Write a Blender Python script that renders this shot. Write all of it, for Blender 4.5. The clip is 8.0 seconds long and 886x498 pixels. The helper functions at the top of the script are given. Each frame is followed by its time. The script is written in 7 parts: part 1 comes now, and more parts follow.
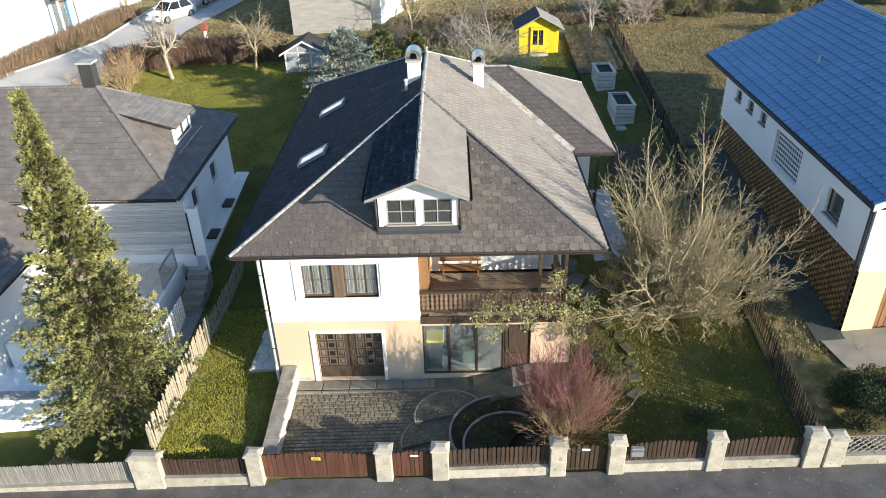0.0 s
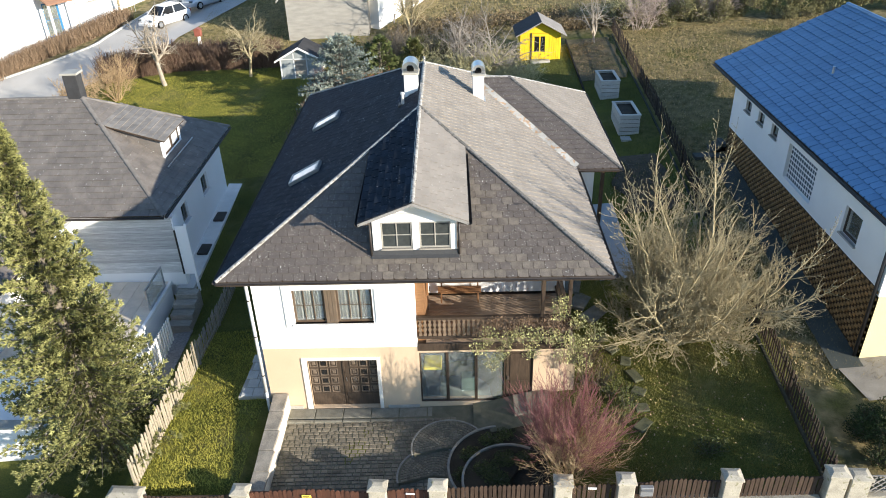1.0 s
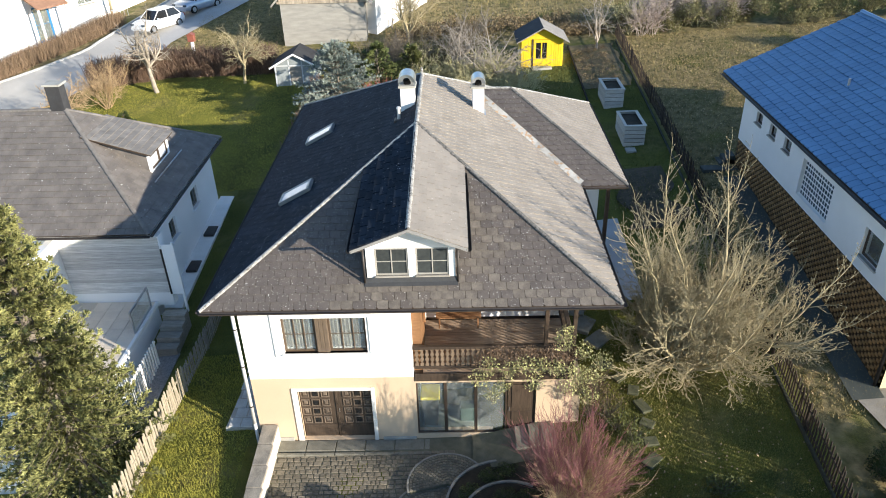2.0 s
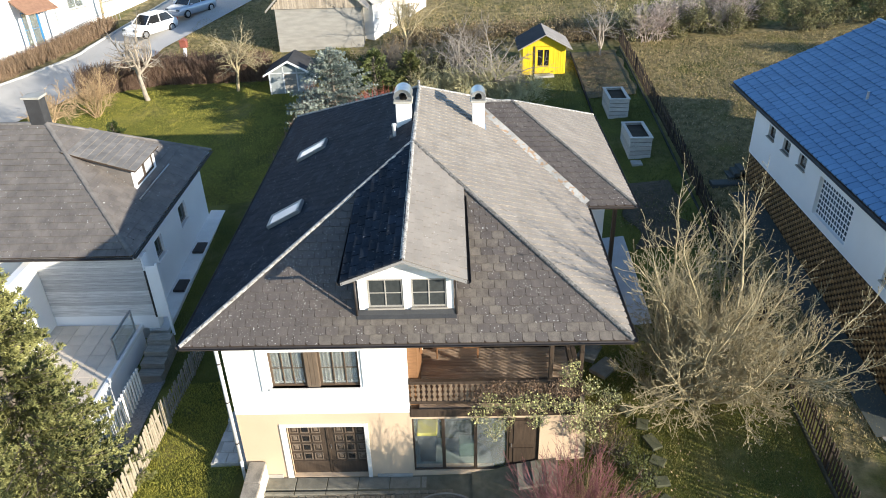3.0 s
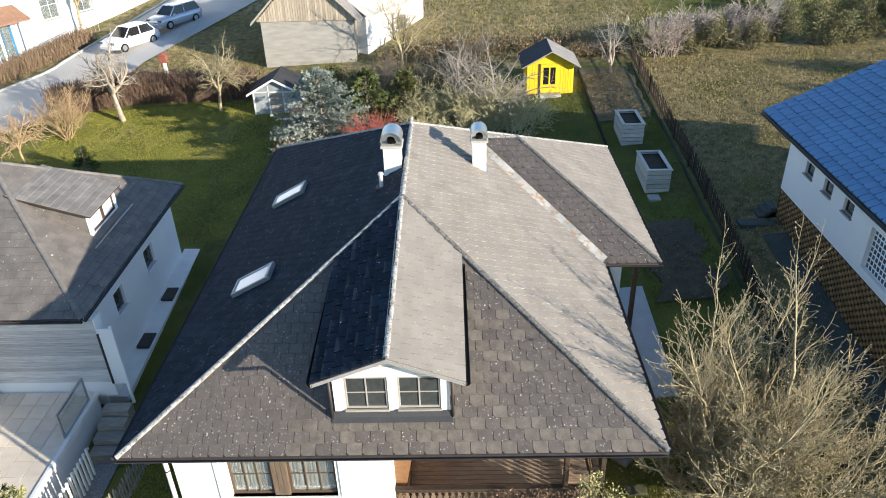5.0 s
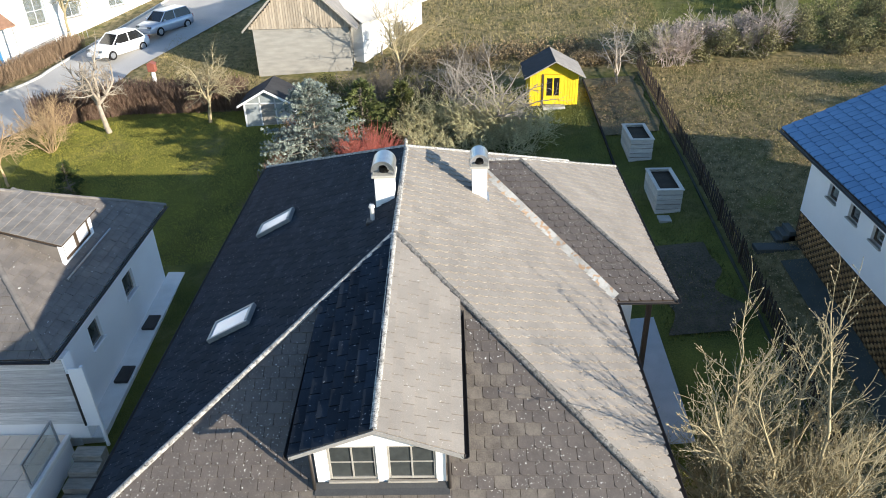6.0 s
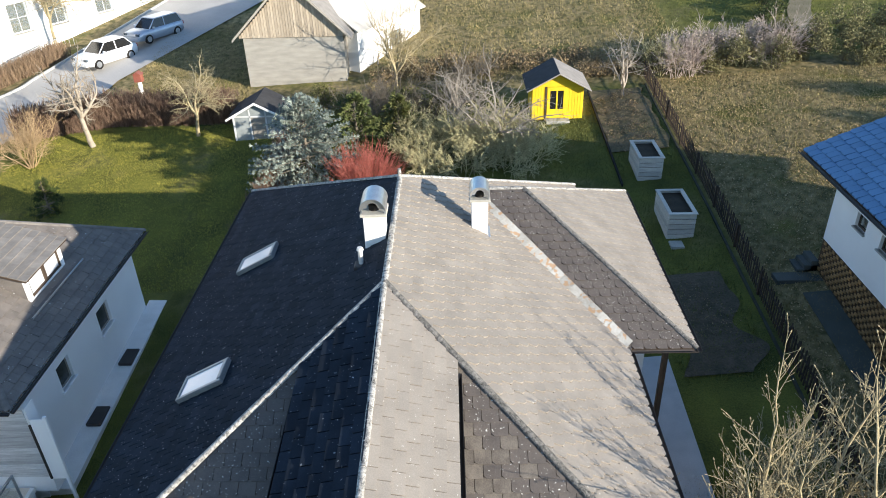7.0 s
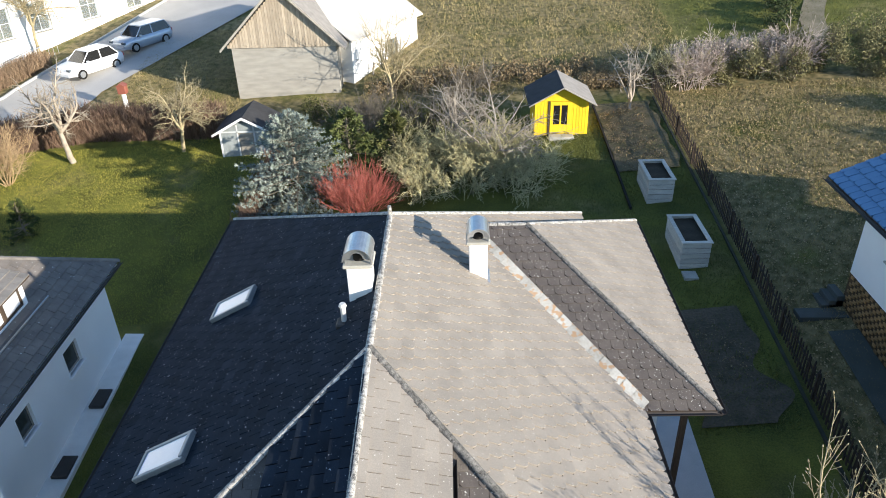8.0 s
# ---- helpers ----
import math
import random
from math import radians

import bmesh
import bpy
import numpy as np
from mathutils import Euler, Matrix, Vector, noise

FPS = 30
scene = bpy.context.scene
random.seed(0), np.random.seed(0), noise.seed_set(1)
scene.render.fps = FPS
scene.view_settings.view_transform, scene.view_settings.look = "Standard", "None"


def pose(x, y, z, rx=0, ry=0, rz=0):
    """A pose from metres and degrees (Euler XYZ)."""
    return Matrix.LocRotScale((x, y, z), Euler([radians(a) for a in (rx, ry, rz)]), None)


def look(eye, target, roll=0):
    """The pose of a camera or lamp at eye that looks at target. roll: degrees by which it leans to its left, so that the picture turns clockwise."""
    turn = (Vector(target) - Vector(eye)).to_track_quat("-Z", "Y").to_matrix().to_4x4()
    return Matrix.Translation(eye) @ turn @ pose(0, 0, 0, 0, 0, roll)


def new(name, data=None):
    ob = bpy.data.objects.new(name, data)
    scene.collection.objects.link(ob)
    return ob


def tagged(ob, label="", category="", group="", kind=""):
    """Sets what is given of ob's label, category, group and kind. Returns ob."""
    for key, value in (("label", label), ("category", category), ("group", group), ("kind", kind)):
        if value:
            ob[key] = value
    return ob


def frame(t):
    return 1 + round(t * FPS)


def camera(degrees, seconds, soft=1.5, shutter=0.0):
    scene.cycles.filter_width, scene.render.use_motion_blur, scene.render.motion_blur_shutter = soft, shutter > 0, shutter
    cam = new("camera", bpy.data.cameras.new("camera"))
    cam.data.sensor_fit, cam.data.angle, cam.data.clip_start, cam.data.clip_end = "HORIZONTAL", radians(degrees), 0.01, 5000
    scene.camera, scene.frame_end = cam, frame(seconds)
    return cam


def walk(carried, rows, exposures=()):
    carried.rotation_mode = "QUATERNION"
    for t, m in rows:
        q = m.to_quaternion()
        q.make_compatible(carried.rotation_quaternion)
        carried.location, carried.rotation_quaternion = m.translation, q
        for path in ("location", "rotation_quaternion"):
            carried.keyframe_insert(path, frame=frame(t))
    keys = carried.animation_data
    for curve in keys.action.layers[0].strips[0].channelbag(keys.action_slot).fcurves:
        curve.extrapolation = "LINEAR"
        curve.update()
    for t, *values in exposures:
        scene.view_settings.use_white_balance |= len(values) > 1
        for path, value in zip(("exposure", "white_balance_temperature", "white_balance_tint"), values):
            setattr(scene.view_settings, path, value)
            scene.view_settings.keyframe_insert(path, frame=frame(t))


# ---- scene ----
cam = camera(62.7, 8.0, soft=0.95)
METRES, EYE, TILT, LEAN, TURN = 14.61, 17.22, 0.33, 0.36, 1.2
ROWS = [
    (0.0, 0.0, 0.0, 0.0, -0.72, -30.81, 1.2),
    (0.5, 0.0027, 0.0447, 0.0013, -0.71, -30.82, 1.2),
    (1.0, 0.0061, 0.0958, 0.0024, -0.7, -30.81, 1.21),
    (1.5, 0.0092, 0.1462, 0.0042, -0.69, -30.84, 1.21),
    (3.0, 0.0174, 0.3019, 0.0036, -0.68, -30.82, 1.17),
    (3.5, 0.0207, 0.3616, 0.0028, -0.66, -30.83, 1.18),
    (4.0, 0.0239, 0.4251, 0.0019, -0.66, -30.83, 1.18),
    (4.5, 0.0273, 0.4968, 0.001, -0.66, -30.86, 1.19),
    (6.0, 0.0389, 0.7019, -0.0027, -0.6, -30.85, 1.21),
    (6.5, 0.0426, 0.7742, -0.0033, -0.59, -30.85, 1.21),
    (7.0, 0.0467, 0.8465, -0.0033, -0.58, -30.86, 1.21),
    (7.5, 0.0519, 0.9202, -0.0043, -0.55, -30.85, 1.22),
    (8.0, 0.0574, 0.9982, -0.004, -0.56, -30.88, 1.21),
]
walk(cam, [(t, pose(-0.06, -0.37, EYE, TILT, LEAN, TURN) @ pose(METRES * x, METRES * y, METRES * z, 90 + pitch, roll, yaw)) for t, x, y, z, yaw, pitch, roll in ROWS])

# ---- world and light ----
world = bpy.data.worlds.new("world")
scene.world = world
world.use_nodes = True
SUN = Vector((0.84, -0.54, 0.268)).normalized()
wn = world.node_tree.nodes
sky = wn.new("ShaderNodeTexSky")
sky.sky_type = "NISHITA"
sky.sun_disc = False
sky.dust_density, sky.ozone_density = 0.25, 3.0
sky.sun_elevation = math.asin(SUN.z)
sky.sun_rotation = math.atan2(SUN.x, SUN.y)
wn["Background"].inputs["Strength"].default_value = 0.145
world.node_tree.links.new(sky.outputs[0], wn["Background"].inputs["Color"])
lamp = bpy.data.lights.new("sun", "SUN")
lamp.energy, lamp.angle, lamp.color = 4.6, radians(0.55), (1.0, 0.915, 0.79)
sun = new("sun", lamp)
sun.matrix_world = look(SUN * 60 + Vector((0, 30, 0)), (0, 30, 0))
scene.view_settings.exposure = 1.12


# ---- materials ----
def mat(name, a, b=None, rough=0.8, scale=3.0, fine=40.0, bump=0.2, dist=0.02, metal=0.0, spots=None, spot_scale=20.0, spot_at=0.68, rand=0.0, island=0.0, stretch=None, spec=0.3):
    """Two-tone surface: broad blotches, fine grain with relief, optional spots; rand / island: change of value from piece to piece."""
    m = bpy.data.materials.new(name)
    m.use_nodes = True
    nt = m.node_tree
    n, l = nt.nodes, nt.links
    p = n["Principled BSDF"]
    b = b or tuple(c * 0.75 for c in a)
    tc = n.new("ShaderNodeTexCoord")
    src = tc.outputs["Object"]
    if rand:
        oi = n.new("ShaderNodeObjectInfo")
        far = n.new("ShaderNodeVectorMath")
        far.operation = "MULTIPLY_ADD"
        far.inputs[1].default_value = (91.0, 57.0, 73.0)
        l.new(oi.outputs["Random"], far.inputs[0]), l.new(src, far.inputs[2])
        src = far.outputs[0]
    if stretch:
        mp = n.new("ShaderNodeMapping")
        mp.inputs["Scale"].default_value = stretch
        l.new(src, mp.inputs[0])
        src = mp.outputs[0]
    n1 = n.new("ShaderNodeTexNoise")
    n1.inputs["Scale"].default_value, n1.inputs["Detail"].default_value = scale, 5
    n2 = n.new("ShaderNodeTexNoise")
    n2.inputs["Scale"].default_value, n2.inputs["Detail"].default_value = fine, 4
    l.new(src, n1.inputs["Vector"]), l.new(src, n2.inputs["Vector"])
    add = n.new("ShaderNodeMath")
    add.operation = "MULTIPLY_ADD"
    add.inputs[1].default_value, add.inputs[2].default_value = 0.5, 0.0
    l.new(n2.outputs["Fac"], add.inputs[0])
    add2 = n.new("ShaderNodeMath")
    add2.operation = "MULTIPLY_ADD"
    add2.inputs[1].default_value = 0.6
    l.new(n1.outputs["Fac"], add2.inputs[0]), l.new(add.outputs[0], add2.inputs[2])
    ramp = n.new("ShaderNodeValToRGB")
    ramp.color_ramp.elements[0].position, ramp.color_ramp.elements[1].position = 0.38, 0.72
    ramp.color_ramp.elements[0].color, ramp.color_ramp.elements[1].color = (*b, 1), (*a, 1)
    l.new(add2.outputs[0], ramp.inputs[0])
    col = ramp.outputs[0]
    if spots:
        n3 = n.new("ShaderNodeTexNoise")
        n3.inputs["Scale"].default_value, n3.inputs["Detail"].default_value = spot_scale, 2
        l.new(src, n3.inputs["Vector"])
        r3 = n.new("ShaderNodeValToRGB")
        r3.color_ramp.elements[0].position, r3.color_ramp.elements[1].position = spot_at, spot_at + 0.04
        l.new(n3.outputs["Fac"], r3.inputs[0])
        mx = n.new("ShaderNodeMixRGB")
        mx.inputs[2].default_value = (*spots, 1)
        l.new(r3.outputs[0], mx.inputs[0]), l.new(col, mx.inputs[1])
        col = mx.outputs[0]
    if rand or island:
        if island:
            gi = n.new("ShaderNodeNewGeometry")
            rv, amt = gi.outputs["Random Per Island"], island
        else:
            gi = n.new("ShaderNodeObjectInfo")
            rv, amt = gi.outputs["Random"], rand
        mr = n.new("ShaderNodeMapRange")
        mr.inputs[3].default_value, mr.inputs[4].default_value = 1 - amt, 1 + amt
        l.new(rv, mr.inputs[0])
        hs = n.new("ShaderNodeHueSaturation")
        l.new(mr.outputs[0], hs.inputs["Value"]), l.new(col, hs.inputs["Color"])
        col = hs.outputs[0]
    l.new(col, p.inputs["Base Color"])
    p.inputs["Roughness"].default_value, p.inputs["Metallic"].default_value = rough, metal
    p.inputs["Specular IOR Level"].default_value = spec
    if bump:
        bp = n.new("ShaderNodeBump")
        bp.inputs["Strength"].default_value, bp.inputs["Distance"].default_value = bump, dist
        l.new(add2.outputs[0], bp.inputs["Height"]), l.new(bp.outputs[0], p.inputs["Normal"])
    return m


def glass_mat(name, tint, rough=0.04):
    m = bpy.data.materials.new(name)
    m.use_nodes = True
    p = m.node_tree.nodes["Principled BSDF"]
    p.inputs["Base Color"].default_value = (*tint, 1)
    p.inputs["Roughness"].default_value = rough
    p.inputs["Transmission Weight"].default_value = 0.92
    p.inputs["IOR"].default_value = 1.45
    return m


WHITE = mat("white_render", (0.84, 0.83, 0.80), (0.76, 0.75, 0.72), 0.9, 0.8, 60, 0.15, 0.01)
OCHRE = mat("ochre_render", (0.64, 0.48, 0.325), (0.54, 0.40, 0.27), 0.9, 0.7, 60, 0.15, 0.01)
TILE = mat("roof_tile", (0.134, 0.112, 0.095), (0.080, 0.068, 0.059), 0.6, 3.0, 50, 0.3, 0.012, spots=(0.62, 0.61, 0.56), spot_scale=24, spot_at=0.672, rand=0.045, spec=0.45)
TILES = mat("roof_tiles", (0.134, 0.112, 0.095), (0.080, 0.068, 0.059), 0.6, 3.0, 50, 0.3, 0.012, spots=(0.62, 0.61, 0.56), spot_scale=24, spot_at=0.672, island=0.045, spec=0.45)
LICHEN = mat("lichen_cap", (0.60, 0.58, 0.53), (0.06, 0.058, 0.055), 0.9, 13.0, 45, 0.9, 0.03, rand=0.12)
# lichen caps again, with the hips' shaded side darkened in the colour
SHADECAP = mat("shade_side_lichen_cap", (0.27, 0.255, 0.23), (0.022, 0.021, 0.020), 0.9, 13.0, 45, 0.9, 0.03, rand=0.15)
UNDER = mat("roof_board", (0.07, 0.0455, 0.0294), (0.0385, 0.0266, 0.0189), 0.8, 2, 30, 0.2)
GUTTER = mat("gutter_metal", (0.077, 0.0665, 0.0595), (0.049, 0.042, 0.0385), 0.5, 3, 40, 0.1, metal=0.4)
WOOD_DARK = mat("dark_brown_wood", (0.07875, 0.05475, 0.0375), (0.04125, 0.0285, 0.0195), 0.6, 3, 40, 0.3, 0.01, rand=0.15, stretch=(6, 6, 1))
WOOD_WARM = mat("warm_brown_wood", (0.30, 0.16, 0.075), (0.19, 0.095, 0.045), 0.55, 3, 40, 0.25, 0.01, rand=0.15, stretch=(1, 6, 6))
GREY_WOOD = mat("weathered_grey_wood", (0.38, 0.35, 0.30), (0.22, 0.20, 0.17), 0.85, 3, 40, 0.35, 0.01, rand=0.16, stretch=(1, 5, 5))
CONCRETE = mat("concrete", (0.46, 0.44, 0.39), (0.30, 0.29, 0.25), 0.9, 2.2, 40, 0.4, 0.02, rand=0.06)
ASPHALT = mat("asphalt", (0.165, 0.152, 0.136), (0.075, 0.070, 0.065), 0.9, 1.6, 60, 0.6, 0.012, spots=(0.21, 0.195, 0.17), spot_scale=9, spot_at=0.66)
ROAD_PALE = mat("sunlit_road", (0.48, 0.465, 0.44), (0.34, 0.33, 0.31), 0.85, 0.35, 60, 0.3, 0.01)
BLUE = mat("blue_metal", (0.13, 0.25, 0.42), (0.10, 0.20, 0.35), 0.42, 0.6, 30, 0.08, metal=0.25, rand=0.10, spec=0.5)
DARK = mat("dark_inside", (0.018, 0.017, 0.016), (0.012, 0.011, 0.01), 0.9, 2, 20, 0.0)
GLASS = glass_mat("window_glass", (0.80, 0.86, 0.86))
STEEL = mat("galvanised_steel", (0.56, 0.57, 0.58), (0.42, 0.43, 0.44), 0.35, 4, 30, 0.1, metal=0.85)
YELLOW = mat("yellow_paint", (0.80, 0.56, 0.02), (0.68, 0.46, 0.02), 0.7, 3, 30, 0.2, 0.01, rand=0.06)
FELT = mat("roofing_felt", (0.0525, 0.0525, 0.0546), (0.0315, 0.0315, 0.0329), 0.85, 3, 60, 0.3, 0.01)


# ---- building blocks ----
class Shape:
    """A plain store of corners and faces."""

    def __init__(self):
        self.v, self.f = [], []

    def add(self, pts, faces):
        k = len(self.v)
        self.v += [tuple(p) for p in pts]
        self.f += [tuple(i + k for i in f) for f in faces]
        return self

    def box(self, x0, y0, z0, x1, y1, z1, m=None):
        pts = [Vector((x, y, z)) for z in (z0, z1) for x, y in ((x0, y0), (x1, y0), (x1, y1), (x0, y1))]
        if m is not None:
            pts = [m @ p for p in pts]
        return self.add(pts, [(3, 2, 1, 0), (4, 5, 6, 7), (0, 1, 5, 4), (1, 2, 6, 5), (2, 3, 7, 6), (3, 0, 4, 7)])

    def rbox(self, x0, y0, z0, x1, y1, z1, c=0.01, m=None):
        """A box with its upper and upright edges taken off by c."""
        ring = lambda d, z: [(x0 + d, y0, z), (x1 - d, y0, z), (x1, y0 + d, z), (x1, y1 - d, z), (x1 - d, y1, z), (x0 + d, y1, z), (x0, y1 - d, z), (x0, y0 + d, z)]
        top = [(x0 + 2 * c, y0 + c, z1), (x1 - 2 * c, y0 + c, z1), (x1 - c, y0 + 2 * c, z1), (x1 - c, y1 - 2 * c, z1), (x1 - 2 * c, y1 - c, z1), (x0 + 2 * c, y1 - c, z1), (x0 + c, y1 - 2 * c, z1), (x0 + c, y0 + 2 * c, z1)]
        pts = ring(c, z0) + ring(c, z1 - c) + top
        if m is not None:
            pts = [m @ Vector(p) for p in pts]
        faces = [tuple(range(7, -1, -1)), tuple(range(16, 24))]
        for k in (0, 8):
            faces += [(k + i, k + (i + 1) % 8, k + 8 + (i + 1) % 8, k + 8 + i) for i in range(8)]
        return self.add(pts, faces)

    def prism(self, poly, h):
        """A polygon of 3D corners pushed along the vector h."""
        n = len(poly)
        h = Vector(h)
        pts = [Vector(p) for p in poly] + [Vector(p) + h for p in poly]
        return self.add(pts, [tuple(range(n - 1, -1, -1)), tuple(range(n, 2 * n))] + [(i, (i + 1) % n, n + (i + 1) % n, n + i) for i in range(n)])

    def tube(self, a, b, ra, rb, n=6, cap=True):
        a, b = Vector(a), Vector(b)
        d = (b - a).normalized()
        u = d.orthogonal().normalized()
        w = d.cross(u)
        ring = lambda c, r: [c + (u * math.cos(t) + w * math.sin(t)) * r for t in [2 * math.pi * i / n for i in range(n)]]
        faces = [(i, (i + 1) % n, n + (i + 1) % n, n + i) for i in range(n)]
        if cap:
            faces += [tuple(range(n - 1, -1, -1)), tuple(range(n, 2 * n))]
        return self.add(ring(a, ra) + ring(b, rb), faces)

    def lathe(self, profile, n=10, m=None):
        """Turns (radius, height) pairs round the z axis."""
        pts = [Vector((r * math.cos(2 * math.pi * i / n), r * math.sin(2 * math.pi * i / n), z)) for r, z in profile for i in range(n)]
        if m is not None:
            pts = [m @ p for p in pts]
        faces = [(k * n + i, k * n + (i + 1) % n, (k + 1) * n + (i + 1) % n, (k + 1) * n + i) for k in range(len(profile) - 1) for i in range(n)]
        faces += [tuple(range(n - 1, -1, -1)), tuple(range((len(profile) - 1) * n, len(profile) * n))]
        return self.add(pts, faces)

    def mesh(self, name, material, smooth=False):
        me = bpy.data.meshes.new(name)
        me.from_pydata(self.v, [], self.f)
        me.materials.append(material)
        if smooth:
            me.polygons.foreach_set("use_smooth", [True] * len(me.polygons))
        me.update()
        return me


def thing(name, label, category, at=(0, 0, 0), group="", turn=0):
    e = new(name)
    e.empty_display_size = 0.2
    e.matrix_world = pose(*at, 0, 0, turn)
    return tagged(e, label, category, group)


def part(name, shape, material, parent=None, label="", smooth=False, kind=""):
    """Links a shape, or a mesh that is already made, as one object under its thing."""
    ob = new(name, shape if isinstance(shape, bpy.types.Mesh) else shape.mesh(name, material, smooth))
    if parent is not None:
        ob.parent = parent
    return tagged(ob, label, kind=kind)


def solid(name, shape, material, label, category="", group="", kind="", smooth=False):
    return tagged(new(name, shape.mesh(name, material, smooth)), label, category, group, kind)


# ---- the lie of the land ----
def smooth_step(a, b, x):
    t = min(1.0, max(0.0, (x - a) / (b - a)))
    return t * t * (3 - 2 * t)


def land(x, y):
    """The height of the ground: it climbs away from the street and towards the blue-roofed house."""
    yy = min(y, 110.0)
    xx = max(-60.0, min(60.0, x))
    z = 0.1 * (yy - 19.7) + (0.03 * (yy - 40) if yy > 40 else 0.0)
    z += 0.09 * (xx + 4) * max(0.5, min(1.0, 1 - (yy - 40) / 30))
    if y < 15.2:
        z = z + (15.2 - max(y, -60.0)) * 0.09
    q = smooth_step(-11.0, -10.2, x) * (1 - smooth_step(-6.7, -6.3, x)) * smooth_step(15.7, 16.4, y) * (1 - smooth_step(22.5, 26, y))
    z = z * (1 - q) + q * (0.18 + 0.03 * (x + 7) + 0.02 * (y - 18))
    d = smooth_step(-6.6, -6.2, x) * (1 - smooth_step(0.2, 2.5, x)) * smooth_step(14.8, 16.5, y) * (1 - smooth_step(20.5, 22, y))
    return z * (1 - d) + d * (0.02 * (x + 2) + 0.055 * (min(y, 19.0) - 19.0))


def steps(a, b, n):
    return [a + (b - a) * i / n for i in range(n + 1)]


def sheet(x0, x1, y0, y1, nx, ny, lift=0.0):
    s = Shape()
    xs, ys = steps(x0, x1, nx), steps(y0, y1, ny)
    s.add([(x, y, land(x, y) + lift) for y in ys for x in xs], [(j * (nx + 1) + i, j * (nx + 1) + i + 1, (j + 1) * (nx + 1) + i + 1, (j + 1) * (nx + 1) + i) for j in range(ny) for i in range(nx)])
    return s


# ---- ground, street, yard ----
def ground_mat():
    """Winter turf: green lawn round the house, straw-coloured rough grass past the right-hand fence and in the field behind."""
    m = mat("winter_turf", (0.1615, 0.1615, 0.0272), (0.0391, 0.051, 0.0102), 0.95, 0.55, 22, 0.9, 0.06)
    n, l = m.node_tree.nodes, m.node_tree.links
    p = n["Principled BSDF"]
    green = p.inputs["Base Color"].links[0].from_socket
    tc = n.new("ShaderNodeTexCoord")
    sep = n.new("ShaderNodeSeparateXYZ")
    l.new(tc.outputs["Object"], sep.inputs[0])
    nz = n.new("ShaderNodeTexNoise")
    nz.inputs["Scale"].default_value, nz.inputs["Detail"].default_value = 0.35, 6
    l.new(tc.outputs["Object"], nz.inputs["Vector"])
    grain = n.new("ShaderNodeTexNoise")
    grain.inputs["Scale"].default_value, grain.inputs["Detail"].default_value = 2.6, 9
    l.new(tc.outputs["Object"], grain.inputs["Vector"])
    straw = n.new("ShaderNodeValToRGB")
    straw.color_ramp.elements[0].position, straw.color_ramp.elements[1].position = 0.36, 0.66
    straw.color_ramp.elements[0].color, straw.color_ramp.elements[1].color = (0.095, 0.088, 0.034, 1), (0.30, 0.235, 0.115, 1)
    l.new(grain.outputs["Fac"], straw.inputs[0])

    def rise(sock, a, b):
        r = n.new("ShaderNodeMapRange")
        r.interpolation_type = "SMOOTHSTEP"
        r.inputs[1].default_value, r.inputs[2].default_value = a, b
        l.new(sock, r.inputs[0])
        return r.outputs[0]

    def calc(op, a, b):
        k = n.new("ShaderNodeMath")
        k.operation, k.use_clamp = op, True
        for i, v in enumerate((a, b)):
            if isinstance(v, (int, float)):
                k.inputs[i].default_value = v
            else:
                l.new(v, k.inputs[i])
        return k.outputs[0]

    near = calc("MULTIPLY", rise(sep.outputs["X"], 10.4, 11.2), calc("SUBTRACT", 1.0, rise(sep.outputs["Y"], 52.5, 54.5)))
    # straw fades out to the right: the far field's shade is painted as darker green
    back = calc("MULTIPLY", rise(sep.outputs["Y"], 50.5, 53.0), calc("SUBTRACT", 1.0, rise(sep.outputs["X"], 11.5, 16.0)))
    dry = calc("MAXIMUM", near, back)
    dry = calc("MULTIPLY", dry, rise(nz.outputs["Fac"], 0.25, 0.50))
    patch = calc("MULTIPLY", rise(nz.outputs["Fac"], 0.50, 0.70), 0.55)
    fac = calc("MAXIMUM", dry, patch)
    mx = n.new("ShaderNodeMixRGB")
    l.new(fac, mx.inputs[0]), l.new(green, mx.inputs[1]), l.new(straw.outputs[0], mx.inputs[2])
    l.new(mx.outputs[0], p.inputs["Base Color"])
    return m


TURF = ground_mat()
g = Shape()
xs = steps(-500, -42, 8) + steps(-40, 40, 200) + steps(48, 500, 8)
ys = steps(-300, 0, 6) + steps(2, 90, 200) + steps(96, 700, 10)
nx = len(xs)
bumpy = lambda x, y: 0.05 * noise.noise((x * 0.35, y * 0.35, 0.3)) + 0.02 * noise.noise((x * 1.3, y * 1.3, 2.0))
g.add([(x, y, land(x, y) + bumpy(x, y)) for y in ys for x in xs], [(j * nx + i, j * nx + i + 1, (j + 1) * nx + i + 1, (j + 1) * nx + i) for j in range(len(ys) - 1) for i in range(nx - 1)])
solid("ground", g, TURF, "sloping winter lawn and dry rough grass", kind="structure", smooth=True)


def fence_y(x):
    return 15.38 - 0.052 * (x + 1.5)


def strip(rows_, lift):
    """A ribbon over the land from pairs of edge points."""
    s = Shape()
    n = len(rows_[0])
    s.add([(x, y, land(x, y) + lift) for r in rows_ for x, y in r], [(j * n + i, j * n + i + 1, (j + 1) * n + i + 1, (j + 1) * n + i) for j in range(len(rows_) - 1) for i in range(n - 1)])
    return s


